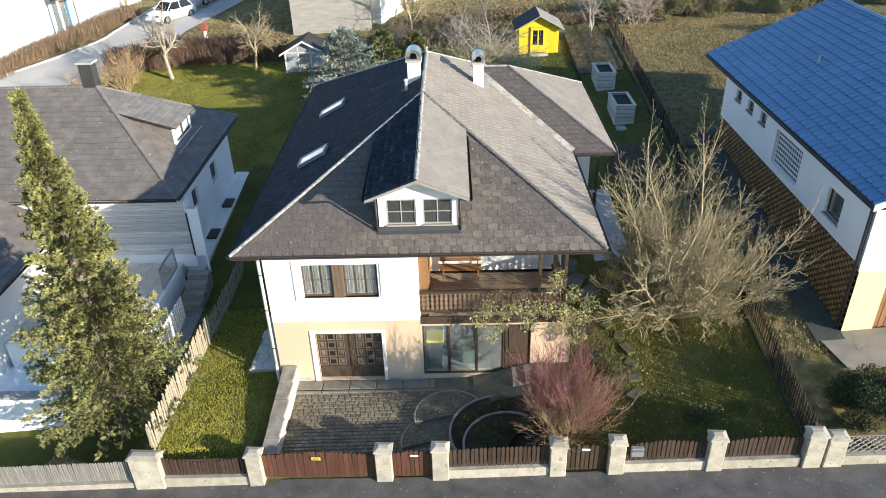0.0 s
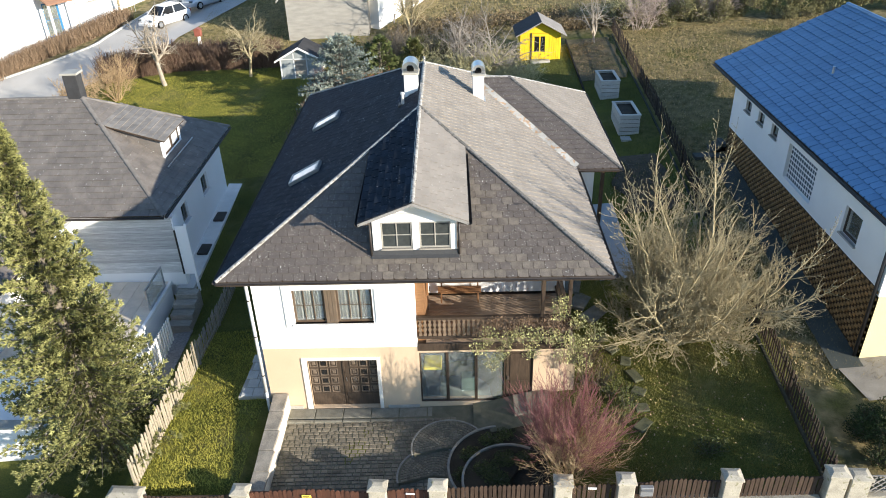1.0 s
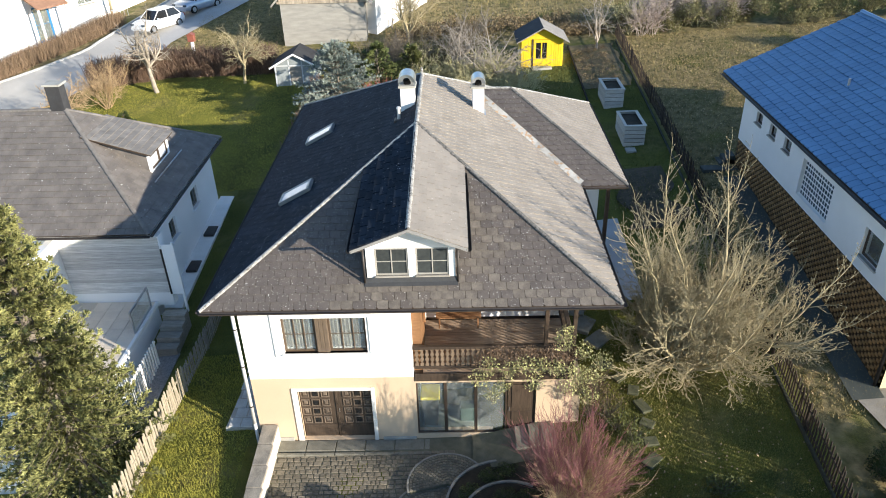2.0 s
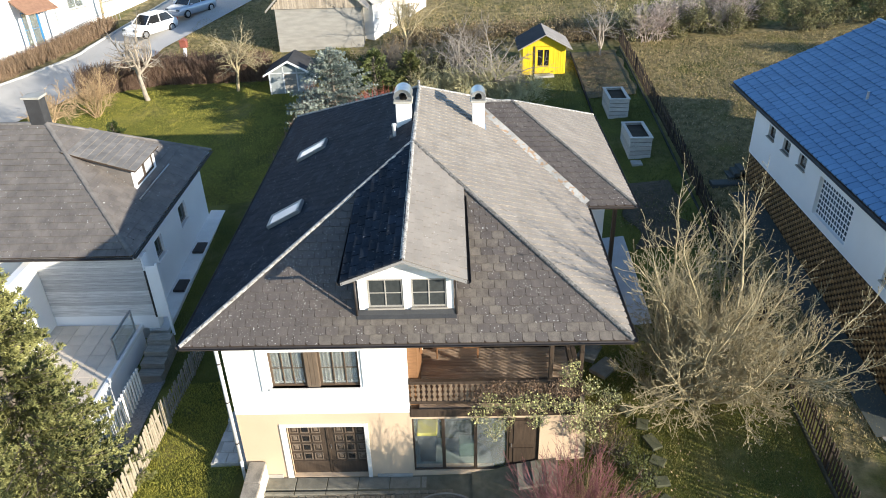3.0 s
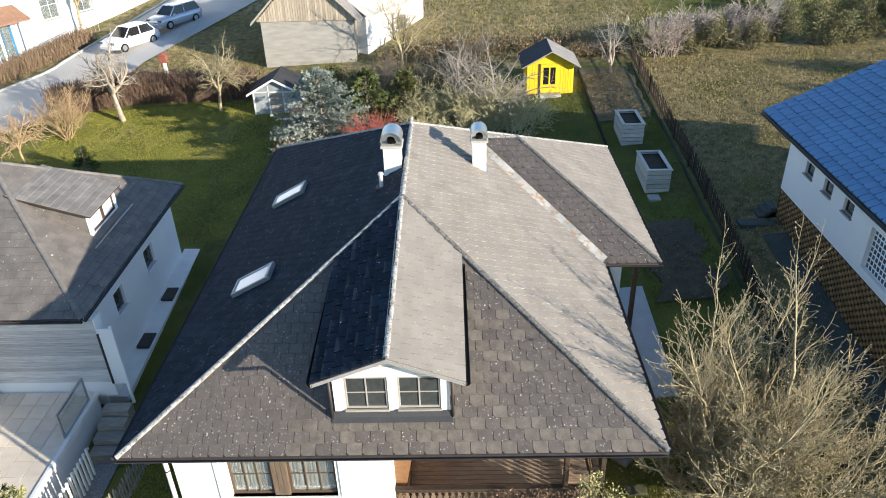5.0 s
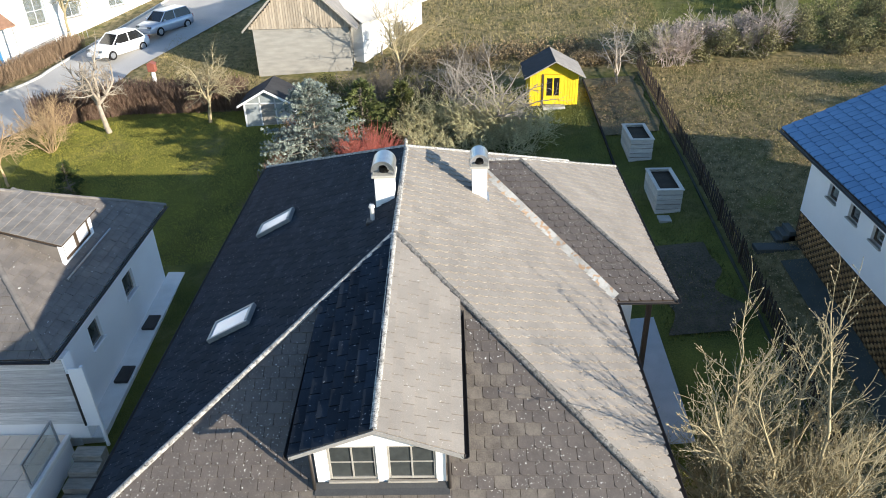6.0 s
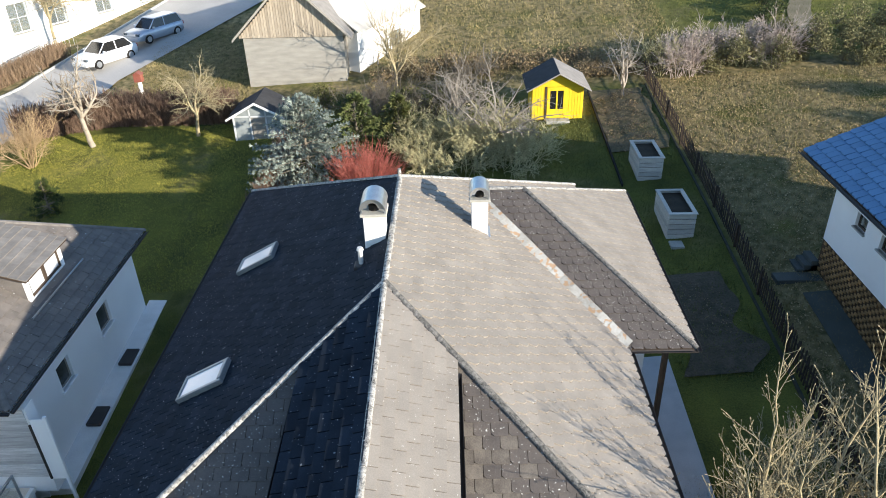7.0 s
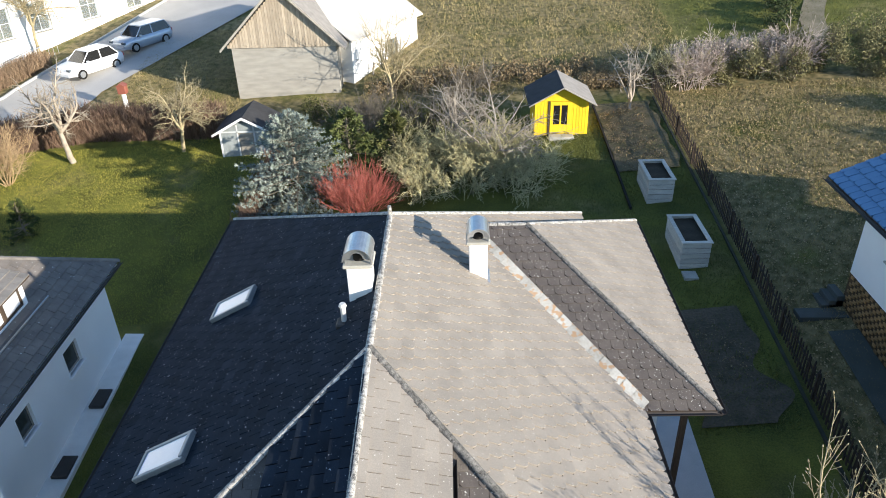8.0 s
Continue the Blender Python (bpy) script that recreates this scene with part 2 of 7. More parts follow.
rows_ = []
for y in steps(0, 1, 10):
    rows_.append([(x, -2.0 * (1 - y) + (fence_y(x) - 0.05) * y) for x in steps(-60, 60, 90)])
solid("road", strip(rows_, 0.06), ASPHALT, "grey asphalt street in front of the fence", kind="structure", smooth=True)
rows_ = []
for k in range(41):
    t = k / 40
    y = 40 + 40 * t
    a = -47 + 20.5 * smooth_step(40, 58, y) + max(0, y - 58) * 0.32 - 0.6
    b = -33 + 11.8 * smooth_step(40, 57, y) + max(0, y - 57) * 0.50
    rows_.append([(a + (b - a) * i / 12, y + 0) for i in range(13)])
solid("road_behind", strip(rows_, 0.07), ROAD_PALE, "pale side road behind the gardens", kind="structure", smooth=True)
KERB = mat("kerb_stone", (0.50, 0.49, 0.46), (0.38, 0.37, 0.34), 0.85, 3, 40, 0.3, 0.01)
s = Shape()
for k in range(40):
    (xa, ya), (xb, yb) = rows_[k][0], rows_[k + 1][0]
    s.prism([(xa - 0.12, ya, land(xa, ya) - 0.05), (xa + 0.02, ya, land(xa, ya) - 0.05), (xa + 0.02, ya, land(xa, ya) + 0.19), (xa - 0.12, ya, land(xa, ya) + 0.19)], (xb - xa, yb - ya, land(xb, yb) - land(xa, ya)))
solid("kerb", s, KERB, "pale stone kerb of the side road", kind="structure")

rows_ = [[(20.6 + 0.32 * (y - 56) + 0.25 * math.sin(y * 0.7) + 1.5 * i / 4, y) for i in range(5)] for y in steps(56, 76, 30)]
solid("field_track", strip(rows_, 0.06), mat("bare_track", (0.26, 0.22, 0.155), (0.13, 0.12, 0.07), 0.95, 0.8, 12, 0.5, 0.03), "worn earth track across the field", kind="structure", smooth=True)

# ---- driveway of stone setts ----
SETT = mat("stone_sett", (0.2295, 0.1997, 0.1487), (0.1105, 0.09775, 0.07395), 0.9, 2.2, 45, 0.6, 0.012, rand=0.2)
SETTS = mat("stone_setts", (0.2295, 0.1997, 0.1487), (0.1105, 0.09775, 0.07395), 0.9, 2.2, 45, 0.6, 0.012, island=0.2)
BED = mat("sett_bed", (0.17, 0.155, 0.11), (0.10, 0.10, 0.065), 0.95, 5, 60, 0.4)
rows_ = [[(x, y) for x in steps(-6.2, 0.4, 20)] for y in steps(15.6, 19.7, 14)]
drive = solid("driveway", strip(rows_, 0.03), BED, "driveway of worn grey stone setts", kind="structure")
rnd = random.Random(5)
stone = Shape().add([(-0.5, -0.5, 0), (0.5, -0.5, 0), (0.5, 0.5, 0), (-0.5, 0.5, 0), (-0.42, -0.42, 1), (0.42, -0.42, 1), (0.44, 0.42, 1), (-0.42, 0.44, 1)], [(4, 5, 6, 7), (0, 1, 5, 4), (1, 2, 6, 5), (2, 3, 7, 6), (3, 0, 4, 7)]).mesh("sett", SETT)
y, placed, rest = 15.75, 0, Shape()
while y < 19.0:
    x, w = -6.1, rnd.uniform(0.12, 0.18)
    while x < -0.2:
        ln = rnd.uniform(0.13, 0.30)
        m = Matrix.Translation((x + ln / 2, y + w / 2, land(x, y) + 0.02)) @ pose(0, 0, 0, rnd.uniform(-1.5, 1.5), rnd.uniform(-1.5, 1.5), rnd.uniform(-3, 3)) @ Matrix.Diagonal((ln - 0.02, w - 0.02, 0.035 + rnd.uniform(0, 0.012), 1))
        if placed < 300 and 17.0 < y and x < -1.6:
            o = part("sett", stone, SETT, drive)
            o.matrix_basis = m
            placed += 1
        else:
            rest.add([m @ v.co for v in stone.vertices], [tuple(f.vertices) for f in stone.polygons])
        x += ln
    y += w
part("sett_field", rest, SETTS, drive, kind="stuff")
STONE1 = mat("mossy_slab", (0.25, 0.235, 0.19), (0.14, 0.135, 0.105), 0.9, 4, 40, 0.4, rand=0.1)
# long slabs in front of the garage and the drain in front of them
for k in range(8):
    part("slab", Shape().rbox(-5.9 + k * 0.95, 19.22, -0.1, -4.98 + k * 0.95, 19.66, 0.05, 0.01), STONE1, drive)
    part("kerb_slab", Shape().rbox(-5.9 + k * 0.95, 19.02, -0.1, -4.98 + k * 0.95, 19.12, 0.06, 0.01), STONE1, drive)


rows_ = [[(x, y) for x in steps(0.38, 2.9, 10)] for y in steps(18.3, 19.7, 8)]
front = solid("entrance_paving", strip(rows_, 0.10), BED, "dark stone paving before the glazed entrance", kind="structure")
for k in range(3):
    part("slab", Shape().rbox(1.72 + k * 0.42, 18.75, -0.1, 2.12 + k * 0.42, 19.66, land(2.0 + k * 0.42, 19.2) + 0.13, 0.01), STONE1, front)
STONE0 = mat("grey_edging", (0.3024, 0.288, 0.252), (0.1944, 0.1836, 0.1584), 0.9, 4, 40, 0.4)


def fan(cx, cy, r, z, a0, a1, label):
    """A low round step: ring-laid small setts inside a concrete rim."""
    t = thing("round_step", label, "step", (cx, cy, z), "round steps of the front path")
    base = Shape()
    n = 28
    pts = [(0, 0, 0)] + [(r * math.cos(a), r * math.sin(a), 0) for a in [radians(a0 + (a1 - a0) * i / n) for i in range(n + 1)]]
    base.prism([(p[0], p[1], -0.4) for p in pts], (0, 0, 0.42))
    part("step_body", base, BED, t)
    f = Shape()
    rr = 0.10
    while rr < r - 0.06:
        cnt = max(3, int(radians(a1 - a0) * rr / 0.10))
        for i in range(cnt):
            a = radians(a0 + (a1 - a0) * (i + 0.5) / cnt)
            m = pose(rr * math.cos(a), rr * math.sin(a), 0.02, 0, 0, math.degrees(a)) @ Matrix.Diagonal((0.085, max(0.05, radians(a1 - a0) * rr / cnt - 0.015), 0.022 + rnd.uniform(0, 0.008), 1))
            f.add([m @ v.co for v in stone.vertices], [tuple(q.vertices) for q in stone.polygons])
        rr += 0.10
    part("sett_field", f, SETTS, t, kind="stuff")
    rim = Shape()
    for i in range(n):
        b0, b1 = radians(a0 + (a1 - a0) * i / n), radians(a0 + (a1 - a0) * (i + 1) / n)
        q = [(rad * math.cos(b), rad * math.sin(b)) for b in (b0, b1) for rad in (r, r + 0.055)]
        rim.prism([(q[0][0], q[0][1], -0.4), (q[1][0], q[1][1], -0.4), (q[3][0], q[3][1], -0.4), (q[2][0], q[2][1], -0.4)], (0, 0, 0.445))
    part("rim", rim, STONE0, t)
    return t


fan(-0.42, 17.72, 1.17, 0.12, -15, 195, "upper round step of small setts with a concrete rim")
fan(-0.87, 16.68, 1.12, 0.0, -15, 195, "lower round step of small setts with a concrete rim")
SOIL = mat("garden_soil", (0.0595, 0.0462, 0.0315), (0.028, 0.0238, 0.0154), 0.95, 3, 40, 0.8, 0.03)
for cx, cy, r, zt, a0, a1 in ((1.25, 16.85, 1.66, 0.24, 50, 215), (1.4, 16.2, 1.38, 0.36, 60, 205)):
    n = 30
    arc = [radians(a0 + (a1 - a0) * k / n) for k in range(n + 1)]
    soil = Shape().prism([(cx, cy, -0.4)] + [(cx + r * math.cos(a), cy + r * math.sin(a), -0.4) for a in arc], (0, 0, zt - 0.05 + 0.4))
    bed = solid("flower_bed", soil, SOIL, "dark soil of the stepped front flower bed", kind="structure")
    rim = Shape()
    for b0, b1 in zip(arc, arc[1:]):
        q = [(cx + rad * math.cos(b), cy + rad * math.sin(b)) for b in (b0, b1) for rad in (r, r + 0.07)]
        rim.prism([(q[0][0], q[0][1], -0.4), (q[1][0], q[1][1], -0.4), (q[3][0], q[3][1], -0.4), (q[2][0], q[2][1], -0.4)], (0, 0, zt + 0.4))
    solid("bed_edging", rim, STONE0, "curved concrete edging of the flower bed", "edging", "curved edgings of the front bed")
rows_ = [[(x, y) for x in steps(1.2, 2.6, 10)] for y in steps(15.6, 18.6, 10)]
solid("flower_bed", strip(rows_, 0.035), SOIL, "dark soil of the front flower bed", kind="structure")

# retaining wall along the drive and the slabs beside the house
STONE = mat("rough_stone", (0.34, 0.305, 0.25), (0.16, 0.145, 0.12), 0.9, 3.0, 30, 0.7, 0.03)
s = Shape().add([(-6.32, 15.75, -1.2), (-5.92, 15.75, -1.2), (-5.85, 19.68, -1.0), (-6.30, 19.68, -1.0), (-6.32, 15.75, 0.30), (-5.92, 15.75, 0.30), (-5.85, 19.68, 0.70), (-6.30, 19.68, 0.70)], [(3, 2, 1, 0), (4, 5, 6, 7), (0, 1, 5, 4), (1, 2, 6, 5), (2, 3, 7, 6), (3, 0, 4, 7)])
rw = solid("retaining_wall", s, mat("limewashed_wall", (0.72, 0.68, 0.58), (0.46, 0.42, 0.34), 0.9, 2.5, 30, 0.5, 0.02), "whitewashed retaining wall with rough stone coping", kind="structure")
for k in range(5):
    t0, t1 = k / 5 + 0.002, (k + 1) / 5 - 0.002
    ya, yb = 15.75 + 3.93 * t0, 15.75 + 3.93 * t1
    za, zb = 0.30 + 0.4 * t0, 0.30 + 0.4 * t1
    xa, xb = -6.32 + 0.02 * t0, -6.32 + 0.02 * t1
    part("coping_stone", Shape().add([(xa - 0.05, ya, za), (xa + 0.42, ya, za), (xb + 0.47, yb, zb), (xb - 0.05, yb, zb), (xa - 0.04 + rnd.uniform(-.02, .02), ya + .01, za + 0.06), (xa + 0.40, ya + .01, za + 0.06 + rnd.uniform(0, .02)), (xb + 0.45, yb - .01, zb + 0.06), (xb - 0.03, yb - .01, zb + 0.06)], [(3, 2, 1, 0), (4, 5, 6, 7), (0, 1, 5, 4), (1, 2, 6, 5), (2, 3, 7, 6), (3, 0, 4, 7)]), STONE, rw)
side = solid("side_path", Shape().add([(-7.7, 20.0, -1), (-6.4, 20.0, -1), (-6.4, 24.5, -1), (-7.4, 24.5, -1), (-7.7, 20.0, 0.32), (-6.4, 20.0, 0.32), (-6.4, 24.5, 0.5), (-7.4, 24.5, 0.5)], [(3, 2, 1, 0), (4, 5, 6, 7), (0, 1, 5, 4), (1, 2, 6, 5), (2, 3, 7, 6), (3, 0, 4, 7)]), CONCRETE, "pale paved ledge beside the house", kind="structure")
for j in range(10):
    for i in range(3):
        x, y = -7.62 + i * 0.40 + (0.12 if j % 2 else 0.0), 20.03 + j * 0.44
        zz = 0.32 + (y - 20) * 0.04
        part("paving_stone", Shape().rbox(x, y, zz - 0.05, x + 0.375, y + 0.41, zz + 0.035, 0.012), mat("pale_paver", (0.56, 0.55, 0.52), (0.42, 0.41, 0.38), 0.85, 4, 40, 0.3) if (i == 0 and j == 0) else bpy.data.materials["pale_paver"], side)
rows_ = [[(x, y) for x in steps(5.55, 7.0, 6)] for y in steps(25.2, 30.6, 10)]
solid("terrace_slab", strip(rows_, 0.05), mat("pale_terrace", (0.50, 0.50, 0.50), (0.40, 0.40, 0.40), 0.85, 2, 40, 0.2), "pale concrete strip beside the east wing", kind="structure")
rows_ = [[(7.5 + 0.25 * math.sin(y * 2.3) + (2.3 + 0.2 * math.sin(y * 3.1 + 1)) * i / 6, y) for i in range(7)] for y in steps(29.6, 34.6, 26)]
solid("vegetable_patch", strip(rows_, 0.06), mat("dug_earth", (0.13, 0.10, 0.07), (0.055, 0.05, 0.03), 0.95, 2.5, 14, 1.0, 0.08), "dug-over dark earth of the vegetable patch", kind="structure")
rows_ = [[(7.6 + 0.06 * math.sin(y * 2.1) + (2.85 + 0.1 * math.sin(y * 3.1)) * i / 6, y) for i in range(7)] for y in steps(44.0, 51.0, 26)]
solid("perennial_strip", strip(rows_, 0.05), mat("leafy_earth", (0.19, 0.145, 0.085), (0.075, 0.075, 0.035), 0.95, 1.6, 12, 1.0, 0.08), "brown earth strip with withered plants along the fence", kind="structure")
s = Shape()
for k in range(10):
    ya, yb = 41.0 + k, 41.97 + k
    s.prism([(7.5, ya, land(7.5, ya) - 0.1), (7.58, ya, land(7.5, ya) - 0.1), (7.58, ya, land(7.5, ya) + 0.13), (7.5, ya, land(7.5, ya) + 0.13)], (0, yb - ya, land(7.5, yb) - land(7.5, ya)))
solid("lawn_edging", s, DARK, "dark edging between lawn and planting strip", kind="structure")
# stepping stones on the right-hand lawn
slab = Shape().rbox(-0.22, -0.18, -0.06, 0.22, 0.18, 0.03, 0.015).mesh("stepping_stone", mat("mossy_stone", (0.12, 0.12, 0.07), (0.06, 0.065, 0.035), 0.9, 5, 40, 0.5))
for k, (x, y) in enumerate(((5.0, 22.0), (5.35, 21.4), (5.7, 20.8), (5.85, 20.1), (5.85, 19.4), (5.8, 18.7), (5.7, 18.0))):
    o = tagged(new("stepping_stone", slab), "flat grey stepping stone in the lawn", "stone", "stepping stones across the lawn")
    o.matrix_basis = pose(x, y, land(x, y) + 0.02, 0, 0, k * 37) @ Matrix.Diagonal((1.0 + 0.4 * (k % 3 == 0), 1.0, 1, 1))


big = Shape().rbox(-0.5, -0.32, -0.08, 0.5, 0.32, 0.05, 0.015).mesh("stepping_stone", STONE1)
for x, y, a in ((4.45, 25.1, 75), (4.6, 24.1, 60), (5.0, 23.3, 45)):
    o = tagged(new("stepping_stone", big), "large pale slab of the garden path", "stone", "large slabs beside the house corner")
    o.matrix_basis = pose(x, y, land(x, y) + 0.03, 0, 0, a)


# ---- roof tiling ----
# paler copy of the roof tile: sun on the east slopes is in its colour
PALE = mat("sun_side_tile", (0.318, 0.283, 0.240), (0.225, 0.200, 0.170), 0.75, 1.3, 45, 0.4, 0.012, spots=(0.50, 0.48, 0.43), spot_scale=18, spot_at=0.69, island=0.045)
MOSSY = mat("mossy_tile", (0.190, 0.164, 0.135), (0.094, 0.080, 0.068), 0.85, 4.0, 45, 0.5, 0.015, rand=0.07)

# near-black copy of the roof tile: shade of the west slopes is in its colour
SHADETILE = mat("shade_side_tile", (0.0200, 0.0275, 0.0390), (0.0100, 0.0140, 0.0205), 0.8, 2.0, 50, 0.25, 0.01, spots=(0.34, 0.35, 0.36), spot_scale=19, spot_at=0.69, island=0.25, spec=0.12)


def clip(poly, a, b):
    """Keeps the side of a 2D polygon to the left of the line from a to b."""
    out = []
    side = lambda p: (b[0] - a[0]) * (p[1] - a[1]) - (b[1] - a[1]) * (p[0] - a[0])
    for i, p in enumerate(poly):
        q = poly[(i + 1) % len(poly)]
        sp, sq = side(p), side(q)
        if sp >= 0:
            out.append(p)
        if (sp > 0 and sq < 0) or (sp < 0 and sq > 0):
            t = sp / (sp - sq)
            out.append((p[0] + (q[0] - p[0]) * t, p[1] + (q[1] - p[1]) * t))
    return out


def area(poly):
    return 0.5 * sum(p[0] * q[1] - q[0] * p[1] for p, q in zip(poly, poly[1:] + poly[:1]))


def tile_shape(s, poly, lift, v0, v1, place, camber=0.0, left=0.0):
    """One lapped tile; camber raises its left side."""
    n = len(poly)
    top = [place(u, v, 0.006 + lift * (v1 - v) / (v1 - v0) + camber * max(0.0, 1 - (u - left) / 0.3)) for u, v in poly]
    low = [place(u, v, -0.004) for u, v in poly]
    s.add(top + low, [tuple(range(n))] + [(n + i, n + (i + 1) % n, (i + 1) % n, i) for i in range(n)])


def tiling(deck, corners, w, row, chamfer, lift, material, rest, singles=0, skip=None, name="tile", stagger=0.5, seed=1, gap=0.008, alt=None, camber=0.0):
    """Covers the flat polygon `corners` (first edge along the eave, turning left) with lapped tiles, as pieces of `deck`."""
    rnd = random.Random(seed)
    o = Vector(corners[0])
    u = (Vector(corners[1]) - o).normalized()
    n = u.cross(Vector(corners[-1]) - o).normalized()
    v = n.cross(u)
    flat = [((Vector(c) - o).dot(u), (Vector(c) - o).dot(v)) for c in corners]
    place = lambda a, b, h: o + u * a + v * b + n * h
    whole = Shape()
    shape2 = [(chamfer, 0), (w - gap, 0), (w - gap, row * 1.12), (0, row * 1.12), (0, chamfer)] if chamfer else [(0, 0), (w - gap, 0), (w - gap, row * 1.12), (0, row * 1.12)]
    tile_shape(whole, shape2, lift, 0, row * 1.12, lambda a, b, h: (a, b, h))
    me = whole.mesh(name, material)
    other = whole.mesh(name, alt[1]) if alt else me
    joined, odd, used = Shape(), Shape(), 0
    u0, u1, v1 = min(p[0] for p in flat), max(p[0] for p in flat), max(p[1] for p in flat)
    for j in range(int(v1 / row) + 1):
        for i in range(int((u1 - u0) / w) + 2):
            a, b = u0 + (i - 1 + (j * stagger) % 1.0) * w, j * row
            poly = [(a + p, b + q) for p, q in shape2]
            full = abs(area(poly))
            for k in range(len(flat)):
                poly = clip(poly, flat[k], flat[(k + 1) % len(flat)]) if poly else poly
            if len(poly) < 3 or abs(area(poly)) < 0.08 * full:
                continue
            mid = place(a + w / 2, b + row / 2, 0)
            if skip and skip(mid):
                continue
            extra = lift * rnd.uniform(0.75, 1.3)
            if used < singles and abs(area(poly)) > 0.999 * full:
                ob = part(name, other if alt and alt[0](mid, rnd) else me, material, deck)
                ob.matrix_basis = Matrix.Translation(place(a, b, rnd.uniform(0, 0.003))) @ Matrix((u, v, n)).transposed().to_4x4() @ pose(0, 0, 0, rnd.uniform(-0.4, 0.4), 0, rnd.uniform(-0.5, 0.5))
                used += 1
            else:
                tile_shape(odd if alt and alt[0](mid, rnd) else joined, poly, extra, b, b + row * 1.12, place, camber * rnd.uniform(0.5, 1.2), a)
    if joined.v:
        part(name + "_field", joined, rest, deck, kind="stuff")
    if odd.v:
        part(name + "_field", odd, alt[1], deck, "mossy worn tiles", kind="stuff")


def caps(deck, a, b, material, r=0.072, length=0.36, name="ridge_cap"):
    """A row of lapped half-round caps from a to b."""
    a, b = Vector(a), Vector(b)
    d = (b - a).normalized()
    side = d.cross(Vector((0, 0, 1))).normalized()
    up = side.cross(d)
    count = max(1, int((b - a).length / length))
    s = Shape()
    k = 7
    for z, rr in ((0, 1.0), (1.02, 0.97)):
        s.v += [((math.cos(math.pi * (i / (k - 1) * 1.1 - 0.05))) * r * rr, z * length, math.sin(math.pi * (i / (k - 1) * 1.1 - 0.05)) * r * rr * 0.72 - 0.01) for i in range(k)]
    s.f += [(i, i + 1, k + i + 1, k + i) for i in range(k - 1)]
    me = s.mesh(name, material, True)
    rnd = random.Random(round(a.x * 7 + b.y * 3))
    for i in range(count):
        ob = part(name, me, material, deck)
        ob.matrix_basis = Matrix.Translation(a + d * (i * (b - a).length / count)) @ Matrix((side, d, up)).transposed().to_4x4() @ pose(0, 0, 0, rnd.uniform(-0.4, 0.4), rnd.uniform(-3, 3), rnd.uniform(-0.8, 0.8))


def gutter(parent, a, b, r=0.065, name="gutter", material=None):
    """A half-round channel from a to b."""
    a, b = Vector(a), Vector(b)
    d = (b - a).normalized()
    side = d.cross(Vector((0, 0, 1))).normalized()
    s = Shape()
    k = 9
    for c in (a, b):
        for rr in (r, r * 0.86):
            s.v += [tuple(c + side * math.cos(math.pi * (1 + i / (k - 1))) * rr + Vector((0, 0, 1)) * math.sin(math.pi * (1 + i / (k - 1))) * rr) for i in range(k)]
    for i in range(k - 1):
        s.f += [(i, i + 1, 2 * k + i + 1, 2 * k + i), (k + i + 1, k + i, 3 * k + i, 3 * k + i + 1), (i + 1, i, k + i, k + i + 1), (2 * k + i, 2 * k + i + 1, 3 * k + i + 1, 3 * k + i)]
    s.f += [(0, 2 * k, 3 * k, k), (k - 1, 2 * k - 1, 4 * k - 1, 3 * k - 1)]
    return part(name, s, material or GUTTER, parent, smooth=False)


def pipe(parent, pts, r, material, name="downpipe", n=10):
    s = Shape()
    for a, b in zip(pts, pts[1:]):
        s.tube(a, b, r, r, n)
    for p in pts[1:-1]:
        s.lathe([(r * 0.3, -r), (r * 0.85, -r * 0.6), (r * 1.02, 0), (r * 0.85, r * 0.6), (r * 0.3, r)], n, Matrix.Translation(p))
    return part(name, s, material, parent, smooth=True)


def window(parent, m, w, h, cols=2, rows=2, wood=None, bar=0.05, bars=True, depth=0.07, name="window", label="", glass=None):
    """A framed window, its lower left corner at m, facing local -y: frame > pane, glazing_bar."""
    wood = wood or WOOD_DARK
    s = Shape()
    s.rbox(0, 0, 0, bar, depth, h, 0.006, m).rbox(w - bar, 0, 0, w, depth, h, 0.006, m)
    s.rbox(bar, 0, 0, w - bar, depth, bar, 0.006, m).rbox(bar, 0, h - bar, w - bar, depth, h, 0.006, m)
    f = part(name, s, wood, parent, label)
    p = part("pane", Shape().box(bar, depth * 0.45, bar, w - bar, depth * 0.45 + 0.008, h - bar, m), glass or GLASS, f)
    p.visible_shadow = False
    for i in range(1, cols):
        x = bar + (w - 2 * bar) * i / cols
        part("glazing_bar", Shape().rbox(x - 0.017, 0.004, bar, x + 0.017, depth * 0.45, h - bar, 0.004, m), wood, f)
    for j in range(1, rows):
        z = bar + (h - 2 * bar) * j / rows
        part("glazing_bar", Shape().rbox(bar, 0.008, z - 0.014, w - bar, depth * 0.45 - 0.004, z + 0.014, 0.004, m), wood, f)
    return f


